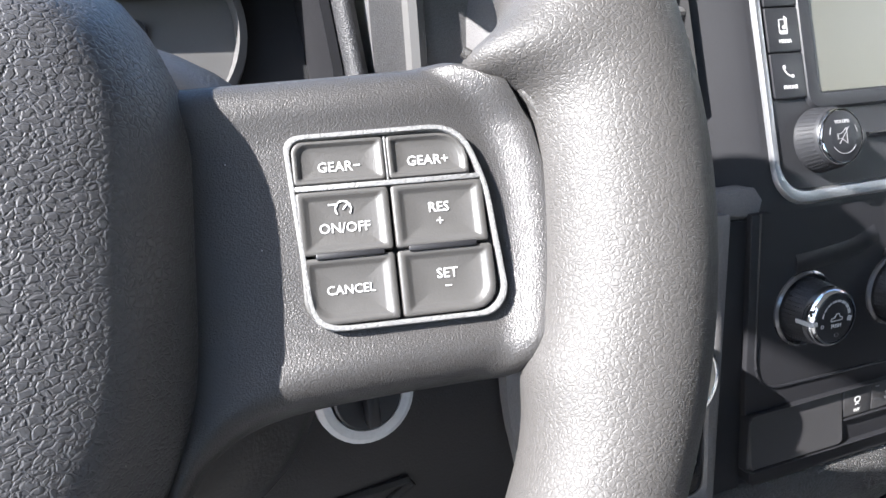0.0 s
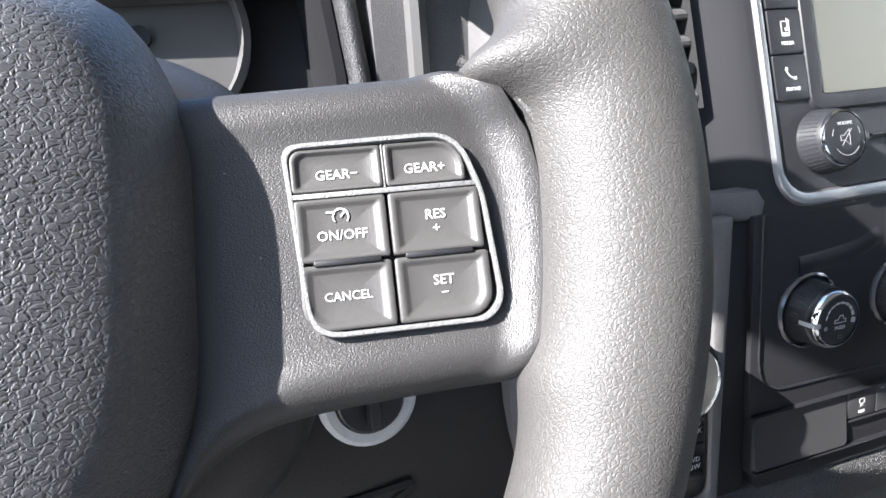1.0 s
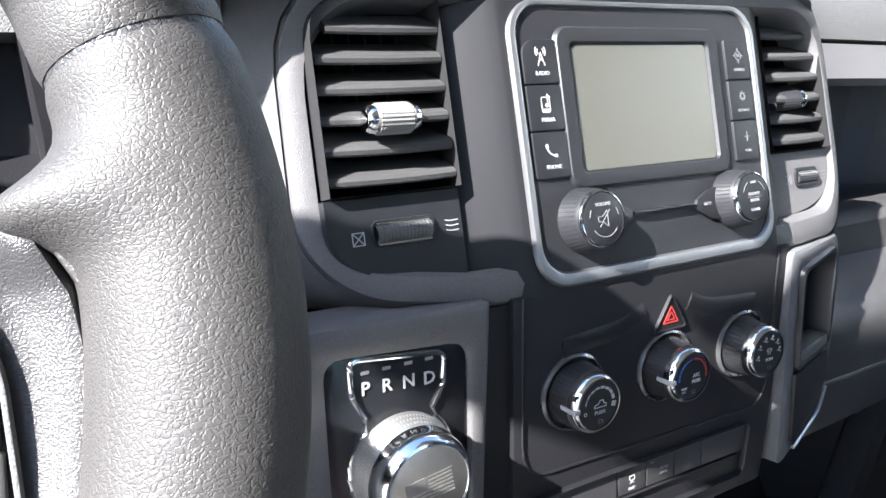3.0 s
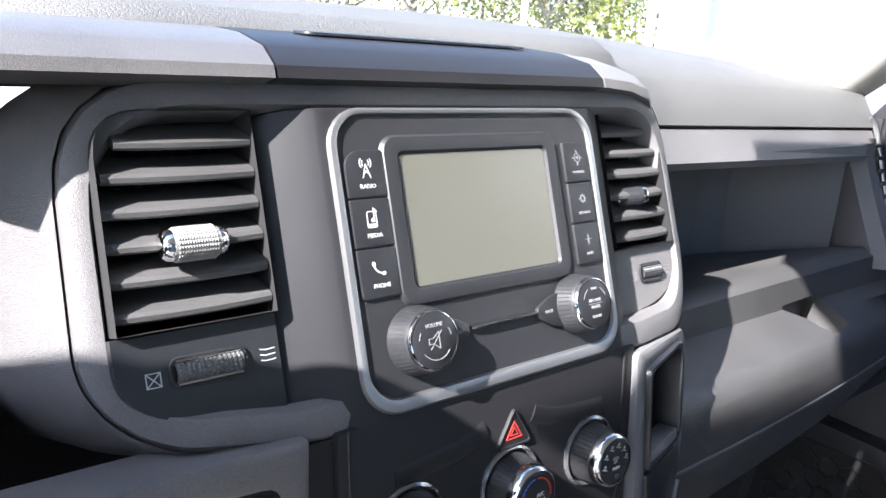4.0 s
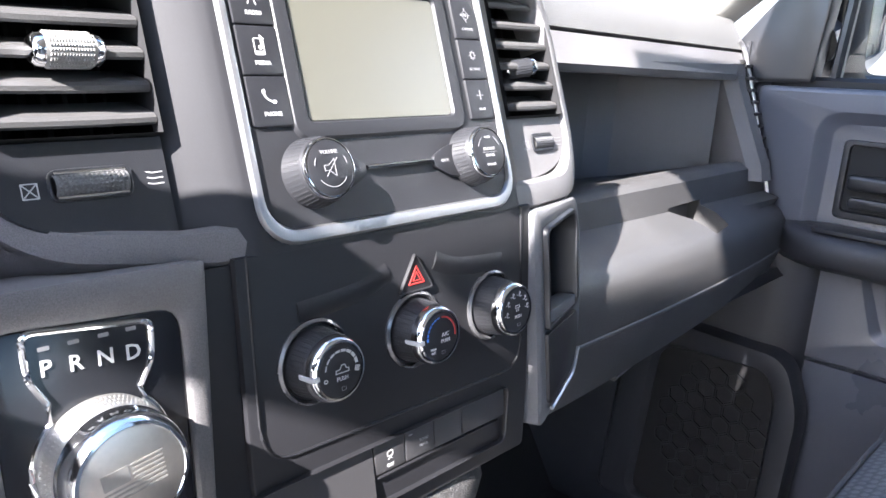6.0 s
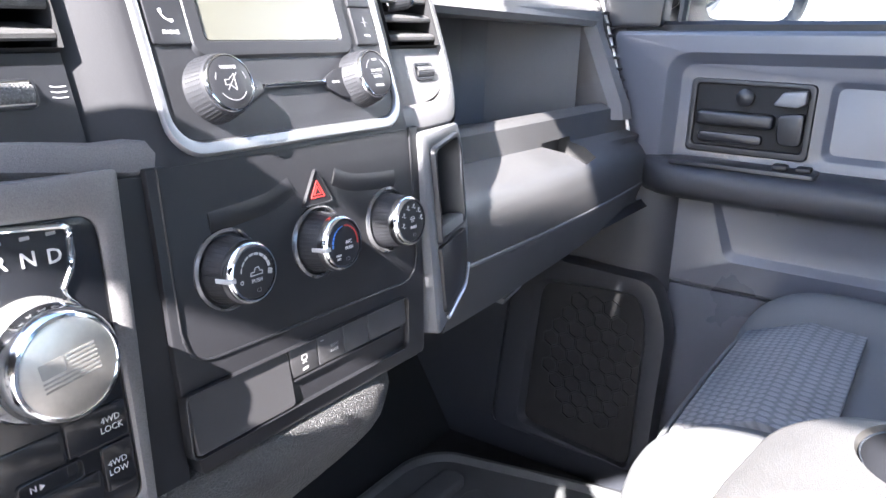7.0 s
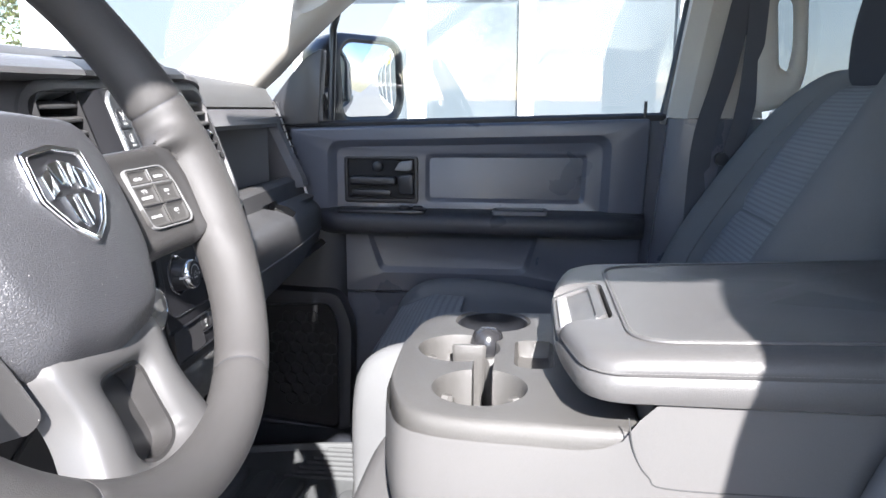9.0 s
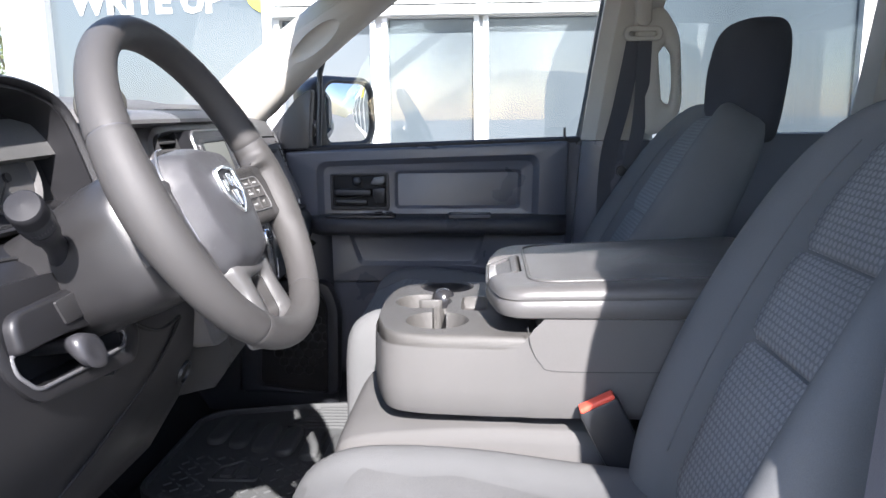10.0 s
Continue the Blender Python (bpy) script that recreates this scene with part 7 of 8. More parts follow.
    ring_slab(bm, o2, [(x * 0.93, y * 0.8) for x, y in o2], -0.002, 0.0012, mm, bev=0.0006)
    lettering(bm, "N", 0.0028, mm, -0.008, 0, 0.0)
    slab(bm, [(-0.0052, 0.0014), (-0.0052, -0.0014), (-0.0030, 0)], 0, 0.0003, mm, slot=1)
    part("neutral_key", bm, [PIANO, WHITE_INK], g)


PIANO = mat("gloss_black", (0.014, 0.015, 0.018), 0.16, spec=0.6, var=0.05, rvar=0.04)
GREY_METAL = mat("grey_metal", (0.55, 0.54, 0.52), 0.30, metal=0.9, var=0.05)
BRUSHED = mat("brushed_metal", (0.66, 0.64, 0.60), 0.30, metal=1.0, var=0.08)
DIM_STEEL = mat("engraved_metal", (0.42, 0.41, 0.39), 0.45, metal=0.9)
shifter()


# ---- phone slot on the passenger side of the stack ----
def phone_slot():
    p = thing("phone_slot", "grey stack end panel with a dark phone slot", "storage slot", at=(0.15, 0.35, 1.34))
    E = axes((0.113, 0.342, 1.400), (0.972, 0.235, 0.0), (-0.03, 0.119, 0.993), (0.235, -0.965, 0.119))
    bm = bmesh.new()
    o = rounded([(-0.004, 0.020), (0.072, 0.020), (0.078, -0.010), (0.074, -0.075), (0.060, -0.112), (0.0, -0.130), (-0.008, -0.128)], [0.004, 0.01, 0.01, 0.02, 0.02, 0.008, 0.002], 4)
    i_ = rounded([(0.007, 0.006), (0.058, 0.012), (0.062, 0.000), (0.060, -0.055), (0.056, -0.058), (0.008, -0.062), (0.007, -0.060)], [0.006, 0.008, 0.004, 0.004, 0.002, 0.002, 0.002], 4)
    ring_slab(bm, o, i_, -0.03, 0.0, E, bev=0.002)
    part("panel", bm, PLASTIC, p, "grained grey panel")
    bm = bmesh.new()
    ring_slab(bm, [(0.032 + (x - 0.032) * 1.06, -0.026 + (y + 0.026) * 1.05) for x, y in i_], [(0.032 + (x - 0.032) * 0.93, -0.026 + (y + 0.026) * 0.95) for x, y in i_], -0.04, 0.0035, E, bev=0.0016)
    part("slot_frame", bm, BLACK, p)
    bm = bmesh.new()
    slab(bm, i_, -0.05, -0.038, E)
    part("slot_back", bm, DARK, p)
    bm = bmesh.new()
    box(bm, (0.008, -0.0595, -0.012), (0.056, -0.050, 0.003), 0.002, E)
    part("slot_lip", bm, PLASTIC, p)
    bm = bmesh.new()
    c = rounded([(0.004, -0.066), (0.060, -0.063), (0.060, -0.085), (0.050, -0.104), (0.004, -0.118)], [0.002, 0.004, 0.01, 0.012, 0.006], 4)
    slab(bm, c, -0.004, 0.0025, E, 0.0012)
    part("cover", bm, GLOSS, p)
    bm = bmesh.new()
    tube(bm, spline([E @ Vector((x, y, 0.0025)) for x, y in ((0.059, -0.092), (0.048, -0.107), (0.030, -0.113), (0.006, -0.120))], 5), 0.0016, 7)
    part("bright_edge", bm, SILVER, p)


phone_slot()


# ---- passenger end vent ----
def end_vent():
    v = thing("side_vent", "narrow dash end vent with a bright edge strip", "air vent", at=(0.79, 0.47, 1.42))
    pts = [(0.778, 0.512, 1.545), (0.786, 0.505, 1.530), (0.789, 0.485, 1.47), (0.789, 0.455, 1.38), (0.788, 0.436, 1.31), (0.784, 0.432, 1.296)]
    bm = bmesh.new()
    tube(bm, spline(pts, 5), 0.0035, 8)
    part("bright_strip", bm, SILVER, v, "bright edge strip")
    bm = bmesh.new()
    loft(bm, [[(0.764, y - 0.004, z), (0.784, y + 0.002, z), (0.784, y + 0.02, z), (0.764, y + 0.02, z)] for y, z in ((0.500, 1.52), (0.478, 1.46), (0.452, 1.38))])
    part("grille_back", bm, DARK, v)
    for i in range(9):
        t = i / 8
        y, z = 0.4955 - 0.045 * t, 1.512 - 0.125 * t
        bm = bmesh.new()
        box(bm, (0.762, y - 0.006, z - 0.002), (0.783, y + 0.006, z + 0.002), 0.0008)
        part("slat", bm, BLACK, v)


end_vent()

# ---- driver side of the dash ----
HOOD = mat("hood_plastic", (0.011, 0.011, 0.013), 0.6, bump=0.4, scale=600, kind="leather")

KNEE = mat("knee_plastic", (0.015, 0.0149, 0.0165), 0.38, spec=0.35, bump=0.3, scale=900, var=0.15)


def cluster():
    c = thing("instrument_cluster", "hooded instrument cluster with round gauges", "instrument cluster", at=(-0.47, 0.5, 1.54))
    C = axes((-0.470, 0.500, 1.535), (1, 0, 0), (0, 0.30, 0.954), (0, -0.954, 0.30))
    o = rounded([(-0.205, -0.085), (-0.195, 0.075), (-0.09, 0.100), (0.09, 0.100), (0.175, 0.070), (0.185, -0.085)], [0.03, 0.06, 0.06, 0.06, 0.06, 0.03], 6)
    i_ = [(x * 0.93, y * 0.90) for x, y in o]
    bm = bmesh.new()
    ring_slab(bm, o, i_, -0.06, 0.045, C, bev=0.012)
    part("hood", bm, HOOD, c, "dark grained hood", 60)
    bm = bmesh.new()
    slab(bm, i_, -0.055, -0.021, C)
    part("dial_plate", bm, DARK, c)
    bm = bmesh.new()
    ring_slab(bm, [(x * 0.996, y * 0.996) for x, y in i_], [(x * 0.965, y * 0.95) for x, y in i_], -0.062, 0.036, C)
    part("lining", bm, KNEE, c, "smooth dark inner wall of the hood")
    for x, r in ((-0.085, 0.056), (0.072, 0.054)):
        m = at(C, x, -0.012, -0.020)
        bm = bmesh.new()
        revolve(bm, [(r * 1.10, 0.0), (r * 1.08, 0.012), (r * 1.0, 0.014), (r * 0.97, 0.004)], m, 48)
        gg = part("gauge_ring", bm, SILVER_GREY, c, "satin gauge ring")
        bm = bmesh.new()
        revolve(bm, [(r * 0.98, 0.0), (r * 0.98, 0.002), (0.0005, 0.002)], m, 48)
        ring_slab(bm, [(r * 0.97 * math.cos(2 * math.pi * q / 48), r * 0.97 * math.sin(2 * math.pi * q / 48)) for q in range(48)], [(r * 0.76 * math.cos(2 * math.pi * q / 48), r * 0.76 * math.sin(2 * math.pi * q / 48)) for q in range(48)], 0.001, 0.0026, m, slot=1)
        for q in range(28):
            a = radians(225 - 270 * q / 27)
            l = 0.10 if q % 3 == 0 else 0.05
            stroke(bm, m, [(r * 0.95 * math.cos(a), r * 0.95 * math.sin(a)), (r * (0.95 - l) * math.cos(a), r * (0.95 - l) * math.sin(a))], 0.0014 if q % 3 == 0 else 0.0008, 0.0026, 0)
        for q in range(9):
            a = radians(225 - 270 * q / 8)
            slab(bm, rrect(0.007, 0.0040, 0.0005, 1, r * 0.82 * math.cos(a), r * 0.82 * math.sin(a)), 0.0026, 0.0029, m)
        part("gauge_face", bm, [GAUGE, GAUGE_WHITE], gg, "pale gauge ring with dark marks")
        bm = bmesh.new()
        stroke(bm, m, [(0, 0), (-r * 0.6, -r * 0.55)], 0.0022, 0.006, 0, 0.001)
        revolve(bm, [(0.007, 0.002), (0.006, 0.008), (0.001, 0.008)], m, 16)
        part("needle", bm, GLOSS, gg)


GAUGE = mat("gauge_black", (0.03, 0.03, 0.035), 0.4)
GAUGE_WHITE = mat("gauge_white", (0.55, 0.56, 0.58), 0.5)
cluster()

# parking brake release: its frame and the outline of its recess
RELEASE = axes((-0.590, 0.352, 1.392), (0.985, -0.05, -0.12), (0.12, 0.20, 0.97), (0, -0.97, 0.20))
RECESS = rounded([(-0.078, -0.022), (-0.010, -0.013), (0.060, -0.012), (0.115, -0.030), (0.109, -0.046), (0.033, -0.054), (-0.051, -0.060), (-0.076, -0.040)], [0.006, 0.006, 0.006, 0.010, 0.012, 0.02, 0.010, 0.008], 5)


def driver_dash():
    d = thing("driver_dash", "dark grey driver dash with lower knee panel and seams", "dashboard", at=(-0.5, 0.4, 1.2))
    # face round the cluster and between cluster and stack
    bm = bmesh.new()
    rings = []
    for i in range(9):
        x = -0.785 + 0.535 * i / 8
        e = 0.03 * ((x + 0.5) / 0.28) ** 2
        rings.append([(x, 0.56, 1.50), (x, 0.470, 1.47), (x, 0.425 - 0.0 * e, 1.455), (x, 0.385, 1.44), (x, 0.365, 1.41), (x, 0.352, 1.37), (x, 0.345, 1.32), (x, 0.352, 1.26), (x, 0.38, 1.18), (x, 0.43, 1.10), (x, 0.47, 1.07), (x, 0.56, 1.07)])
    loft(bm, rings)
    panel = part("knee_panel", bm, KNEE, d, "dark plastic knee panel", 60)
    cut = bmesh.new()
    slab(cut, RECESS, -0.052, 0.05, RELEASE)
    carve(panel, cut)
    bm = bmesh.new()
    loft(bm, [[(x, 0.44, 1.455), (x, 0.455, 1.57), (x, 0.50, 1.60), (x, 0.56, 1.60), (x, 0.56, 1.455)] for x in (-0.285, -0.222)])
    part("dash_cheek", bm, SPECK, d)
    # bright vertical strip between cluster and stack
    bm = bmesh.new()
    tube(bm, spline([(-0.262, 0.438, 1.46), (-0.262, 0.452, 1.56), (-0.262, 0.462, 1.595)], 5), 0.006, 8)
    part("strip", bm, SILVER_GREY, d)
    # seams
    for pts in ([(-0.76, 0.410, 1.450), (-0.578, 0.409, 1.450), (-0.539, 0.392, 1.443), (-0.490, 0.381, 1.434)], [(-0.490, 0.381, 1.434), (-0.487, 0.364, 1.408), (-0.469, 0.3525, 1.374), (-0.416, 0.3465, 1.336), (-0.365, 0.3455, 1.318), (-0.308, 0.3445, 1.320)],
                [(-0.306, 0.3445, 1.318), (-0.371, 0.3495, 1.276), (-0.488, 0.3635, 1.226), (-0.562, 0.3725, 1.20), (-0.66, 0.39, 1.165)]):
        bm = bmesh.new()
        tube(bm, spline(pts, 6), 0.0025, 6)
        part("seam", bm, DARK, d)
    # ignition barrel beside the column, with a pale ring
    bm = bmesh.new()
    G = axes((-0.326, 0.351, 1.368), (1, 0, 0), (0, 0.22, 0.975), (0, -0.975, 0.22))
    revolve(bm, [(0.0235, -0.006), (0.0230, 0.003), (0.0205, 0.0052), (0.0165, 0.0052), (0.0155, 0.002)], G, 36)
    part("ignition_ring", bm, GAUGE_WHITE, d, "pale ignition ring")
    bm = bmesh.new()
    revolve(bm, [(0.0155, -0.004), (0.0155, 0.0065), (0.0145, 0.0075), (0.001, 0.0075)], G, 32)
    box(bm, (-0.003, -0.012, 0.007), (0.003, 0.012, 0.016), 0.0015, G)
    part("ignition_switch", bm, BLACK, d, "black ignition switch")
    # power socket
    bm = bmesh.new()
    S = axes((-0.262, 0.3640, 1.222), (1, 0, 0), (0, -0.33, 0.94), (0, -0.94, -0.33))
    revolve(bm, [(0.020, -0.004), (0.019, 0.003), (0.015, 0.004), (0.014, -0.002)], S, 28)
    revolve(bm, [(0.014, -0.004), (0.014, 0.000), (0.001, 0.000)], S, 24, slot=1)
    part("socket", bm, [BLACK, DARK], d, "round black power socket")


driver_dash()


def brake_release():
    b = thing("brake_release", "parking brake release handle in a black recess", "handle", at=(-0.64, 0.34, 1.38))
    B = RELEASE
    o = rounded([(-0.095, 0.040), (0.060, 0.052), (0.110, 0.010), (0.155, -0.030), (0.135, -0.068), (-0.050, -0.074), (-0.092, -0.035)], [0.02, 0.02, 0.02, 0.015, 0.03, 0.02, 0.02], 5)
    i_ = RECESS
    bm = bmesh.new()
    ring_slab(bm, o, i_, -0.03, 0.004, B, bev=0.003)
    part("bezel", bm, KNEE, b)
    bm = bmesh.new()
    slab(bm, i_, -0.062, -0.048, B)
    part("recess", bm, DARK, b)
    bm = bmesh.new()
    ring_slab(bm, [(x * 1.01, y * 1.01) for x, y in i_], [(x * 0.985, y * 0.97 - 0.001) for x, y in i_], -0.050, -0.002, B)
    part("recess_wall", bm, BLACK, b)
    bm = bmesh.new()
    tube(bm, [B @ Vector((x, y, 0.004)) for x, y in i_], 0.0022, 8, closed=True)
    part("recess_edge", bm, RIM_GREY, b, "pale edge of the recess")
    # hooded pod with a flat cover above the recess
    bm = bmesh.new()
    pod = rounded([(-0.082, 0.014), (0.048, 0.034), (0.068, 0.000), (0.050, -0.013), (-0.010, -0.015), (-0.078, -0.024)], [0.02, 0.008, 0.006, 0.006, 0.01, 0.008], 5)
    slab(bm, pod, 0.0, 0.016, B, 0.007, 4)
    part("pod", bm, KNEE, b, "smooth dark pod above the handle")
    bm = bmesh.new()
    slab(bm, rounded([(-0.020, 0.018), (0.042, 0.030), (0.056, 0.004), (-0.008, -0.006)], 0.003, 3), 0.010, 0.0185, B, 0.0012)
    part("switch_cover", bm, COLUMN, b)
    bm = bmesh.new()
    slab(bm, rounded([(0.070, -0.010), (0.100, -0.012), (0.124, -0.026), (0.098, -0.030)], 0.003, 3), 0.0, 0.007, B, 0.002)
    part("clip", bm, BLACK, b)
    bm = bmesh.new()
    slab(bm, rounded([(0.082, -0.074), (0.110, -0.066), (0.107, -0.061), (0.086, -0.068)], 0.001, 2), -0.02, -0.0002, B)
    part("pull_slot", bm, DARK, b)
    # pull handle with a thumb groove
    bm = bmesh.new()
    rings = []
    for n, w, h, cu, cv in ((-0.045, 0.016, 0.006, 0.022, -0.026), (0.000, 0.018, 0.008, 0.018, -0.028), (0.010, 0.026, 0.012, 0.014, -0.032), (0.020, 0.030, 0.018, 0.012, -0.036), (0.027, 0.027, 0.018, 0.012, -0.038), (0.030, 0.020, 0.013, 0.012, -0.039), (0.0285, 0.010, 0.006, 0.012, -0.039)):
        rings.append([B @ Vector((cu + 0.8 * w * math.copysign(abs(math.cos(a)) ** 0.7, math.cos(a)), cv + h * math.sin(a) - 0.25 * w * math.cos(a), n)) for a in [2 * math.pi * j / 24 for j in range(24)]])
    loft(bm, rings)
    part("handle", bm, GREY_PLASTIC, b, "smooth grey pull handle", 50)


RIM_GREY = mat("pale_edge_plastic", (0.10, 0.10, 0.105), 0.28)
GREY_PLASTIC = mat("grey_plastic", (0.032, 0.032, 0.036), 0.38, bump=0.05, scale=900)
brake_release()


def dash_disc():
    k = thing("dash_disc", "round dark disc mount standing on the dash", "phone mount", at=(-0.315, 0.43, 1.59))
    K = axes((-0.288, 0.440, 1.608), (0.50, -0.866, 0), (0.30, 0.17, 0.94), (-0.81, -0.47, 0.34)) @ Matrix.Scale(0.9, 4)
    bm = bmesh.new()
    revolve(bm, [(0.034, -0.012), (0.037, -0.006), (0.037, 0.002), (0.034, 0.004), (0.001, 0.004)], K, 40)
    part("disc", bm, OLIVE, k, "dark olive disc")
    bm = bmesh.new()
    box(bm, (-0.022, 0.004, 0.003), (0.020, 0.013, 0.010), 0.003, K @ Matrix.Rotation(radians(48), 4, "Z"))
    part("bar", bm, BLACK, k)
    bm = bmesh.new()
    for r in (0.004, 0.008):
        arc(bm, K, 0.006, -0.012, r, 20, 340, 0.0016, 0.004, 0)
    part("ring_mark", bm, WHITE_INK, k)
    bm = bmesh.new()
    revolve(bm, [(0.026, -0.05), (0.030, -0.03), (0.028, -0.012), (0.001, -0.012)], K, 28)
    part("base", bm, BLACK, k)


OLIVE = mat("olive_plastic", (0.026, 0.026, 0.022), 0.55, spec=0.3)
dash_disc()


# ---- footwell, mats, belts ----
def footwell():
    for s in (1, -1):
        bm = bmesh.new()
        loft(bm, [[(s * 0.80, 0.36, z), (s * 0.785, 0.375, z), (s * 0.775, 0.42, z), (s * 0.775, 0.94, z), (s * 0.83, 0.94, z), (s * 0.83, 0.36, z)] for z in (FLOOR - 0.05, 1.30)])
        tagged(part("kick_wall", bm, FOOT), "dark plastic kick wall of the footwell", "wall", "kick walls", "structure")
        bm = bmesh.new()
        box(bm, (min(s * 0.79, s * 0.86), 0.50, 1.28), (max(s * 0.79, s * 0.86), 1.1, 1.545))
        tagged(part("cowl_side", bm, BLACK), "dark cowl side beside the dash end", "wall", "cowl sides", "structure")
    p = thing("speaker_panel", "dark speaker panel with a hexagon grille", "speaker", at=(0.77, 0.48, 0.95))
    D = axes((0.772, 0, 0), (0, -1, 0), (0, 0, 1), (-1, 0, 0))
    o = rounded([(-0.640, 0.80), (-0.610, 1.140), (-0.365, 1.130), (-0.335, 1.05), (-0.345, 0.80)], [0.02, 0.04, 0.03, 0.03, 0.02], 5)
    i_ = rounded([(-0.575, 0.825), (-0.555, 1.088), (-0.395, 1.098), (-0.378, 1.06), (-0.380, 0.800)], [0.02, 0.03, 0.02, 0.02, 0.02], 5)
    bm = bmesh.new()
    ring_slab(bm, o, i_, -0.01, 0.022, D, bev=0.012)
    part("surround", bm, FOOT, p)
    bm = bmesh.new()
    slab(bm, i_, -0.01, 0.008, D)
    part("grille_plate", bm, DARK, p)
    bm = bmesh.new()
    h = 0.0165
    for r in range(-5, 6):
        for q in range(-5, 6):
            x, y = h * 1.732 * (q + 0.5 * (r % 2)), h * 1.5 * r
            if (x / 0.085) ** 2 + (y / 0.125) ** 2 > 0.85:
                continue
            hx = [(-0.462 + x + h * 0.98 * math.sin(radians(60 * k)), 0.965 + y + h * 0.98 * math.cos(radians(60 * k))) for k in range(6)]
            hi = [(-0.462 + x + h * 0.80 * math.sin(radians(60 * k)), 0.965 + y + h * 0.80 * math.cos(radians(60 * k))) for k in range(6)]
            ring_slab(bm, hx, hi, 0.008, 0.0105, D)
    part("grille", bm, BLACK, p, "black hexagon grille")
    # hook by the seat
    bm = bmesh.new()
    box(bm, (0.812, -0.52, FLOOR - 0.05), (0.90, 0.39, 0.875), 0.006)
    tagged(part("door_sill", bm, FOOT), "dark plastic door sill beside the footwell", "sill", kind="structure")
    # rubber mat with ribs
    m = thing("floor_mat", "grey rubber floor mat with raised ribs", "floor mat", at=(0.45, 0.45, FLOOR))
    bm = bmesh.new()
    o = rounded([(0.15, 0.22), (0.715, 0.22), (0.69, 0.42), (0.635, 0.655), (0.58, 0.69), (0.20, 0.685), (0.15, 0.64)], [0.03, 0.03, 0.05, 0.03, 0.03, 0.04, 0.03], 5)
    Z = Matrix.Identity(4)
    top = FLOOR + 0.042
    slab(bm, o, FLOOR + 0.001, top, Z)
    part("base", bm, RUBBER, m)
    bm = bmesh.new()
    ring_slab(bm, o, [(0.42 + (x - 0.42) * 0.955, 0.46 + (y - 0.46) * 0.955) for x, y in o], top - 0.002, top + 0.014, Z, bev=0.006)
    part("rim", bm, RUBBER, m)
    for i in range(6):
        bm = bmesh.new()
        slab(bm, rrect(0.152, 0.045, 0.021, 6, 0.517 - 0.020 * i, 0.603 - 0.0632 * i), top, top + 0.015, Z, 0.008, 3)
        part("rib", bm, RUBBER, m)
    # fine ridges along the door side
    for i in range(7):
        bm = bmesh.new()
        slab(bm, rrect(0.008, 0.20 - 0.012 * i, 0.0038, 3, 0.555 + 0.021 * i, 0.345 - 0.004 * i), top, top + 0.006, Z, 0.002)
        part("ridge", bm, RUBBER, m)
    bm = bmesh.new()
    for i in range(8):
        for j in range(15):
            x, y = 0.185 + 0.026 * i, 0.27 + 0.026 * j
            if (x - 0.295) ** 2 + (y - 0.495) ** 2 < 0.072 ** 2 or x > 0.425 - 0.316 * (0.603 - y):
                continue
            a = radians(45 if (i + j) % 2 else -45)
            dx, dy = math.cos(a) * 0.009, math.sin(a) * 0.009
            tube(bm, [(x - dx, y - dy, top), (x + dx, y + dy, top)], 0.003, 5)
    tread = part("tread", bm, RUBBER, m)
    tread["kind"] = "stuff"
    bm = bmesh.new()
    sh = rounded([(-0.06, 0.05), (0.06, 0.05), (0.06, -0.02), (0.0, -0.07), (-0.06, -0.02)], 0.01, 3)
    Mx = Matrix.Translation((0.300, 0.495, top)) @ Matrix.Rotation(radians(90), 4, "Z") @ Matrix.Scale(0.92, 4)
    ring_slab(bm, sh, [(x * 0.84, y * 0.84) for x, y in sh], 0, 0.006, Mx, bev=0.002)
    for s in (-1, 1):
        slab(bm, [(s * 0.006, 0.03), (s * 0.036, 0.028), (s * 0.030, -0.015), (s * 0.008, -0.035)], 0, 0.007, Mx, 0.003)
    part("raised_mark", bm, RUBBER, m)
    # second mat strip by the hump
    bm = bmesh.new()
    box(bm, (-0.74, 0.20, FLOOR + 0.002), (-0.22, 0.72, FLOOR + 0.016), 0.006)
    tagged(part("driver_mat", bm, RUBBER), "plain grey rubber driver floor mat", "floor mat")


footwell()


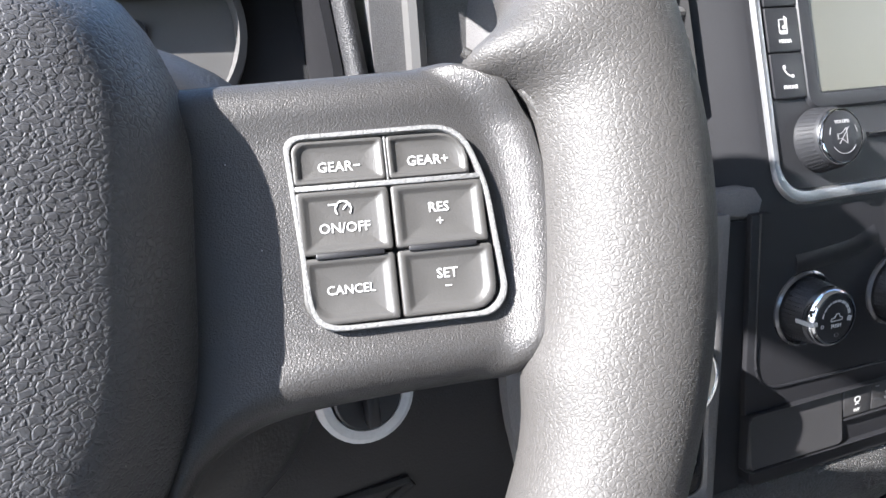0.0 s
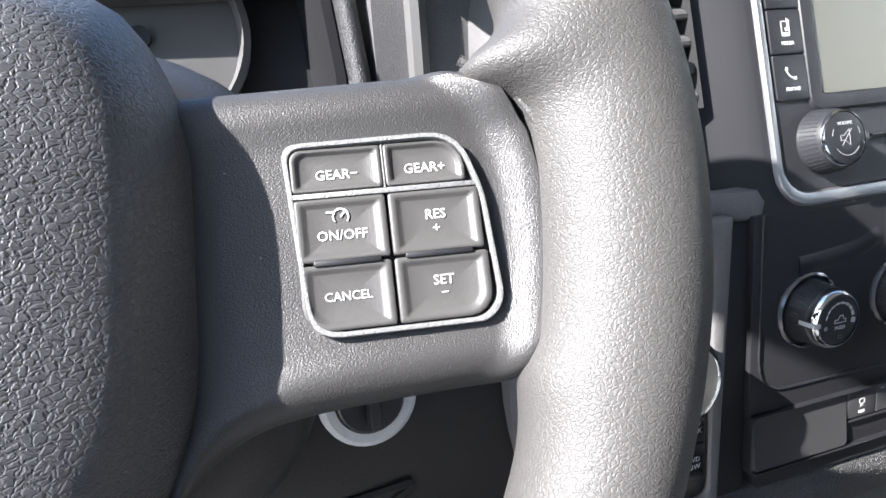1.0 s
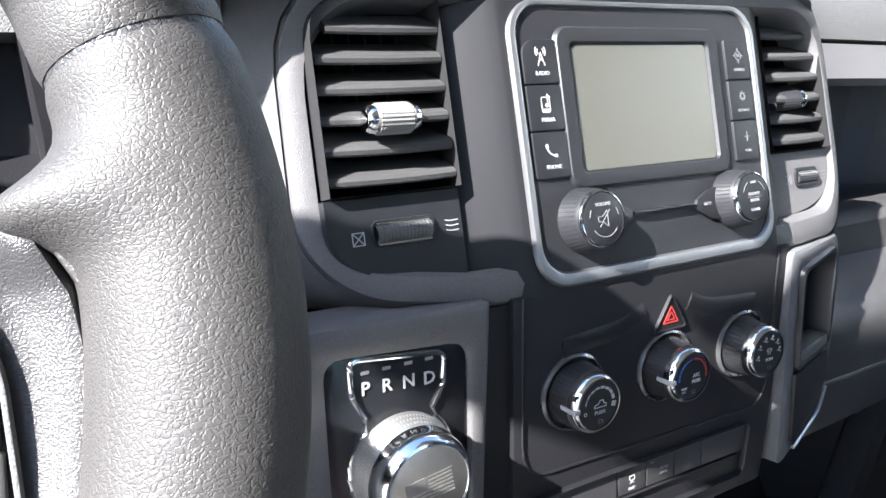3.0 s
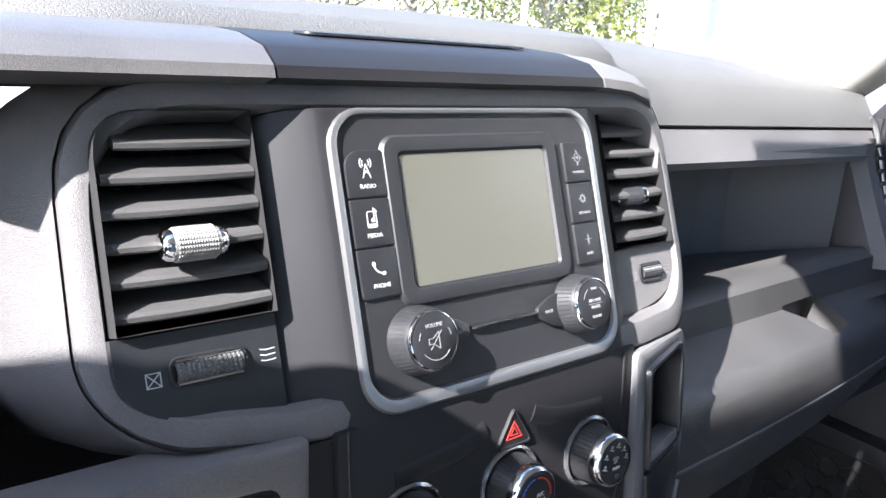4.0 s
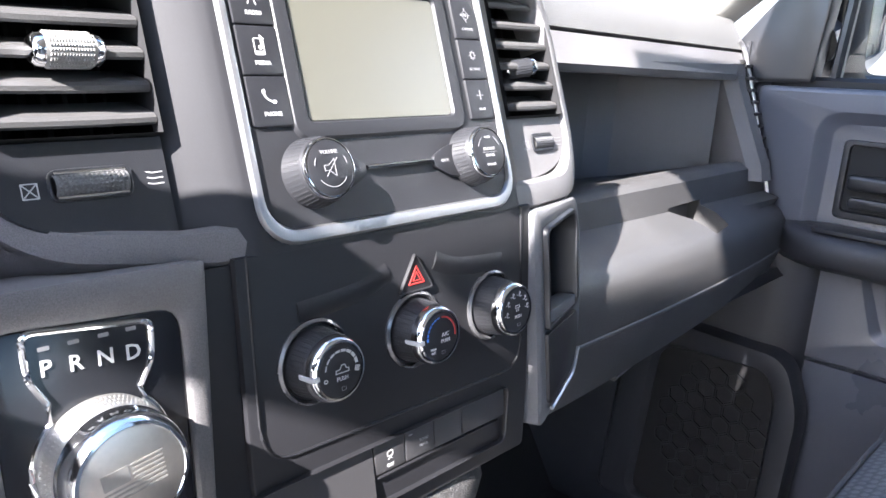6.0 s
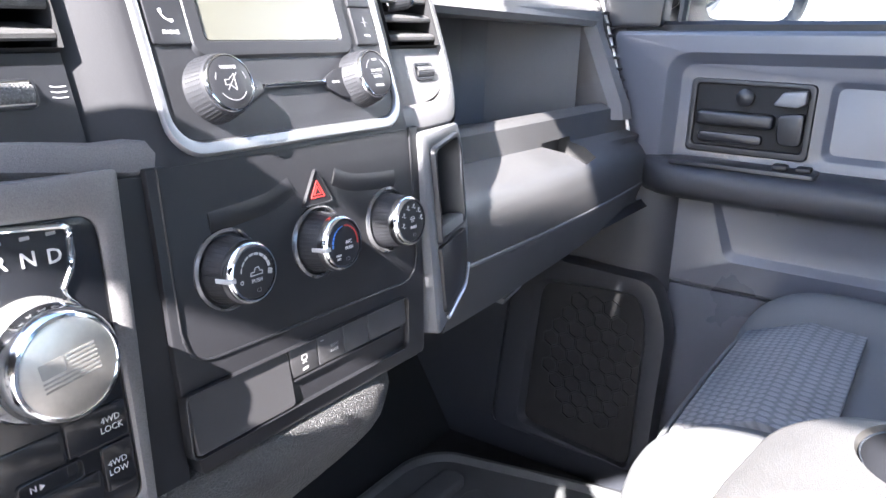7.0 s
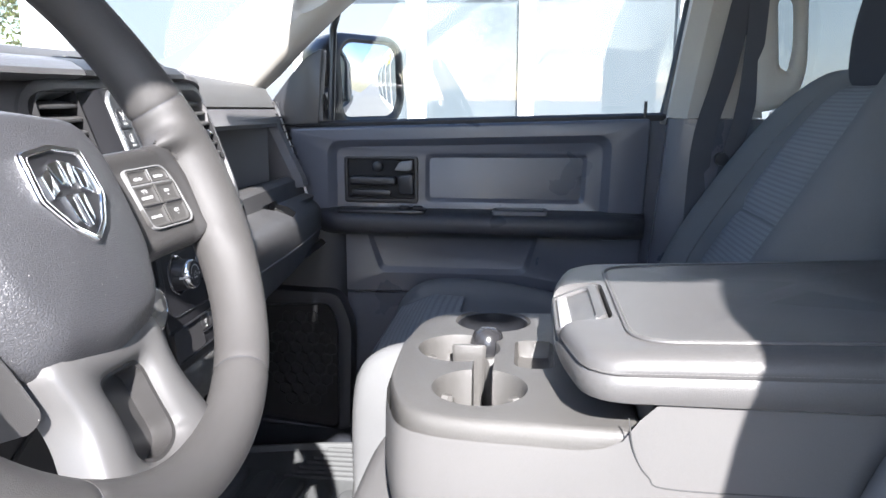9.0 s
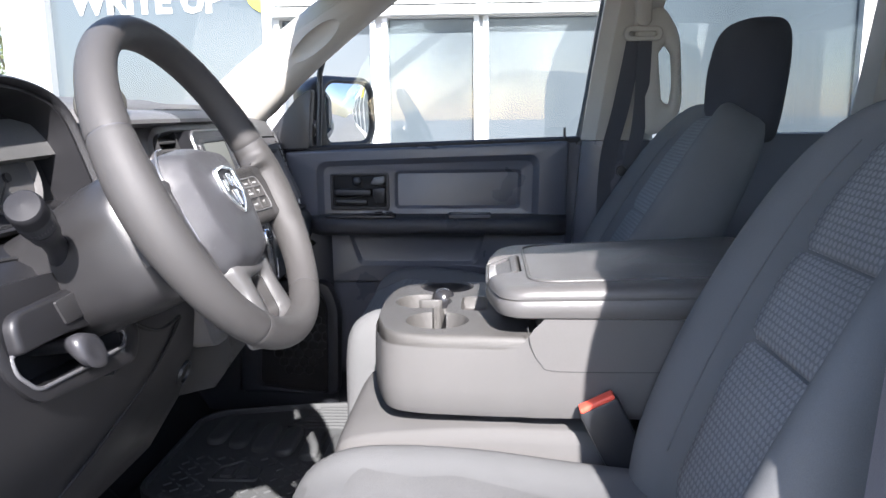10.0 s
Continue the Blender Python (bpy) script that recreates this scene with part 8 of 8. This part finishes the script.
def belts():
    b = thing("seat_belt", "dark grey belt hanging from a pale ring guide", "seat belt", at=(0.72, -0.45, 1.76))
    bm = bmesh.new()
    p = [(0.708, -0.470, 1.775), (0.714, -0.468, 1.65), (0.722, -0.462, 1.54), (0.735, -0.44, 1.42), (0.735, -0.42, 1.30)]
    rings = [[(x, y - 0.024, z), (x - 0.001, y + 0.024 - 0.012 * (i > 0), z), (x - 0.0022, y + 0.024 - 0.012 * (i > 0), z), (x - 0.0012, y - 0.024, z)] for i, (x, y, z) in enumerate([tuple(q) for q in spline(p, 5)])]
    loft(bm, rings)
    part("webbing", bm, BELT, b, "dark woven webbing", 60)
    bm = bmesh.new()
    p = [(0.7080, -0.455, 1.775), (0.722, -0.425, 1.60), (0.760, -0.400, 1.45), (0.765, -0.395, 1.2)]
    rings = [[(x + 0.012, y - 0.022, z), (x + 0.010, y + 0.022, z), (x + 0.0088, y + 0.022, z), (x + 0.0108, y - 0.022, z)] for x, y, z in [tuple(q) for q in spline(p, 5)]]
    loft(bm, rings)
    part("webbing_behind", bm, BELT, b, "dark woven webbing", 60)
    bm = bmesh.new()
    R_ = axes((0.706, -0.470, 1.782), (0, -1, 0), (0, 0, 1), (-1, 0, 0))
    ring_slab(bm, rrect(0.098, 0.036, 0.016, 5), rrect(0.066, 0.012, 0.005, 5), -0.006, 0.006, R_, bev=0.003)
    part("ring_guide", bm, BEIGE, b)
    bm = bmesh.new()
    slab(bm, rrect(0.040, 0.085, 0.018, 5, 0.0, 0.060), -0.012, 0.010, R_, 0.006)
    part("height_adjuster", bm, BEIGE, b)
    bm = bmesh.new()
    revolve(bm, [(0.014, 0), (0.013, 0.008), (0.002, 0.009)], axes((0.735, -0.432, 1.435), (0, 1, 0), (0, 0, 1), (-1, 0, 0)), 20)
    part("stop_button", bm, BLACK, b)
    # grab handle behind the middle pillar
    g = thing("grab_handle", "pale moulded grab handle on the middle pillar", "grab handle", at=(0.74, -0.52, 1.66))
    bm = bmesh.new()
    G = axes((0.728, -0.520, 1.66), (0, -1, 0.10), (0, 0.10, 1), (-1, 0, 0))
    ring_slab(bm, rounded([(-0.055, 0.17), (0.02, 0.19), (0.058, 0.12), (0.052, -0.06), (0.025, -0.12), (-0.045, -0.13)], [0.02, 0.02, 0.05, 0.04, 0.04, 0.02], 5), rounded([(0.000, 0.075), (0.018, 0.095), (0.034, 0.07), (0.032, -0.01), (0.020, -0.060), (0.000, -0.045)], [0.008, 0.008, 0.01, 0.02, 0.015, 0.01], 5), -0.012, 0.016, G, bev=0.010)
    part("grip", bm, BEIGE, g, "", 60)
    # buckle beside the driver cushion
    k = thing("belt_buckle", "black belt buckle with a red release", "belt buckle", at=(-0.225, -0.255, 1.08))
    m = axes((-0.212, -0.272, 1.105), (0, 0.89, -0.45), (-1, 0, 0), (0, 0.45, 0.89)) @ Matrix.Scale(1.12, 4)
    bm = bmesh.new()
    box(bm, (-0.028, -0.012, -0.05), (0.028, 0.012, 0.058), 0.005, m)
    part("body", bm, BLACK, k)
    bm = bmesh.new()
    box(bm, (-0.025, -0.0105, 0.056), (0.025, 0.0105, 0.064), 0.003, m)
    part("release", bm, RED_PLASTIC, k, "red release key")
    bm = bmesh.new()
    tube(bm, [m @ Vector((0, 0, -0.04)), m @ Vector((0.01, 0, -0.14))], 0.014, 8, flat=0.4)
    part("stem", bm, BLACK, k)


BELT = mat("belt_webbing", (0.055, 0.058, 0.070), 0.8, bump=0.8, scale=1200)
belts()
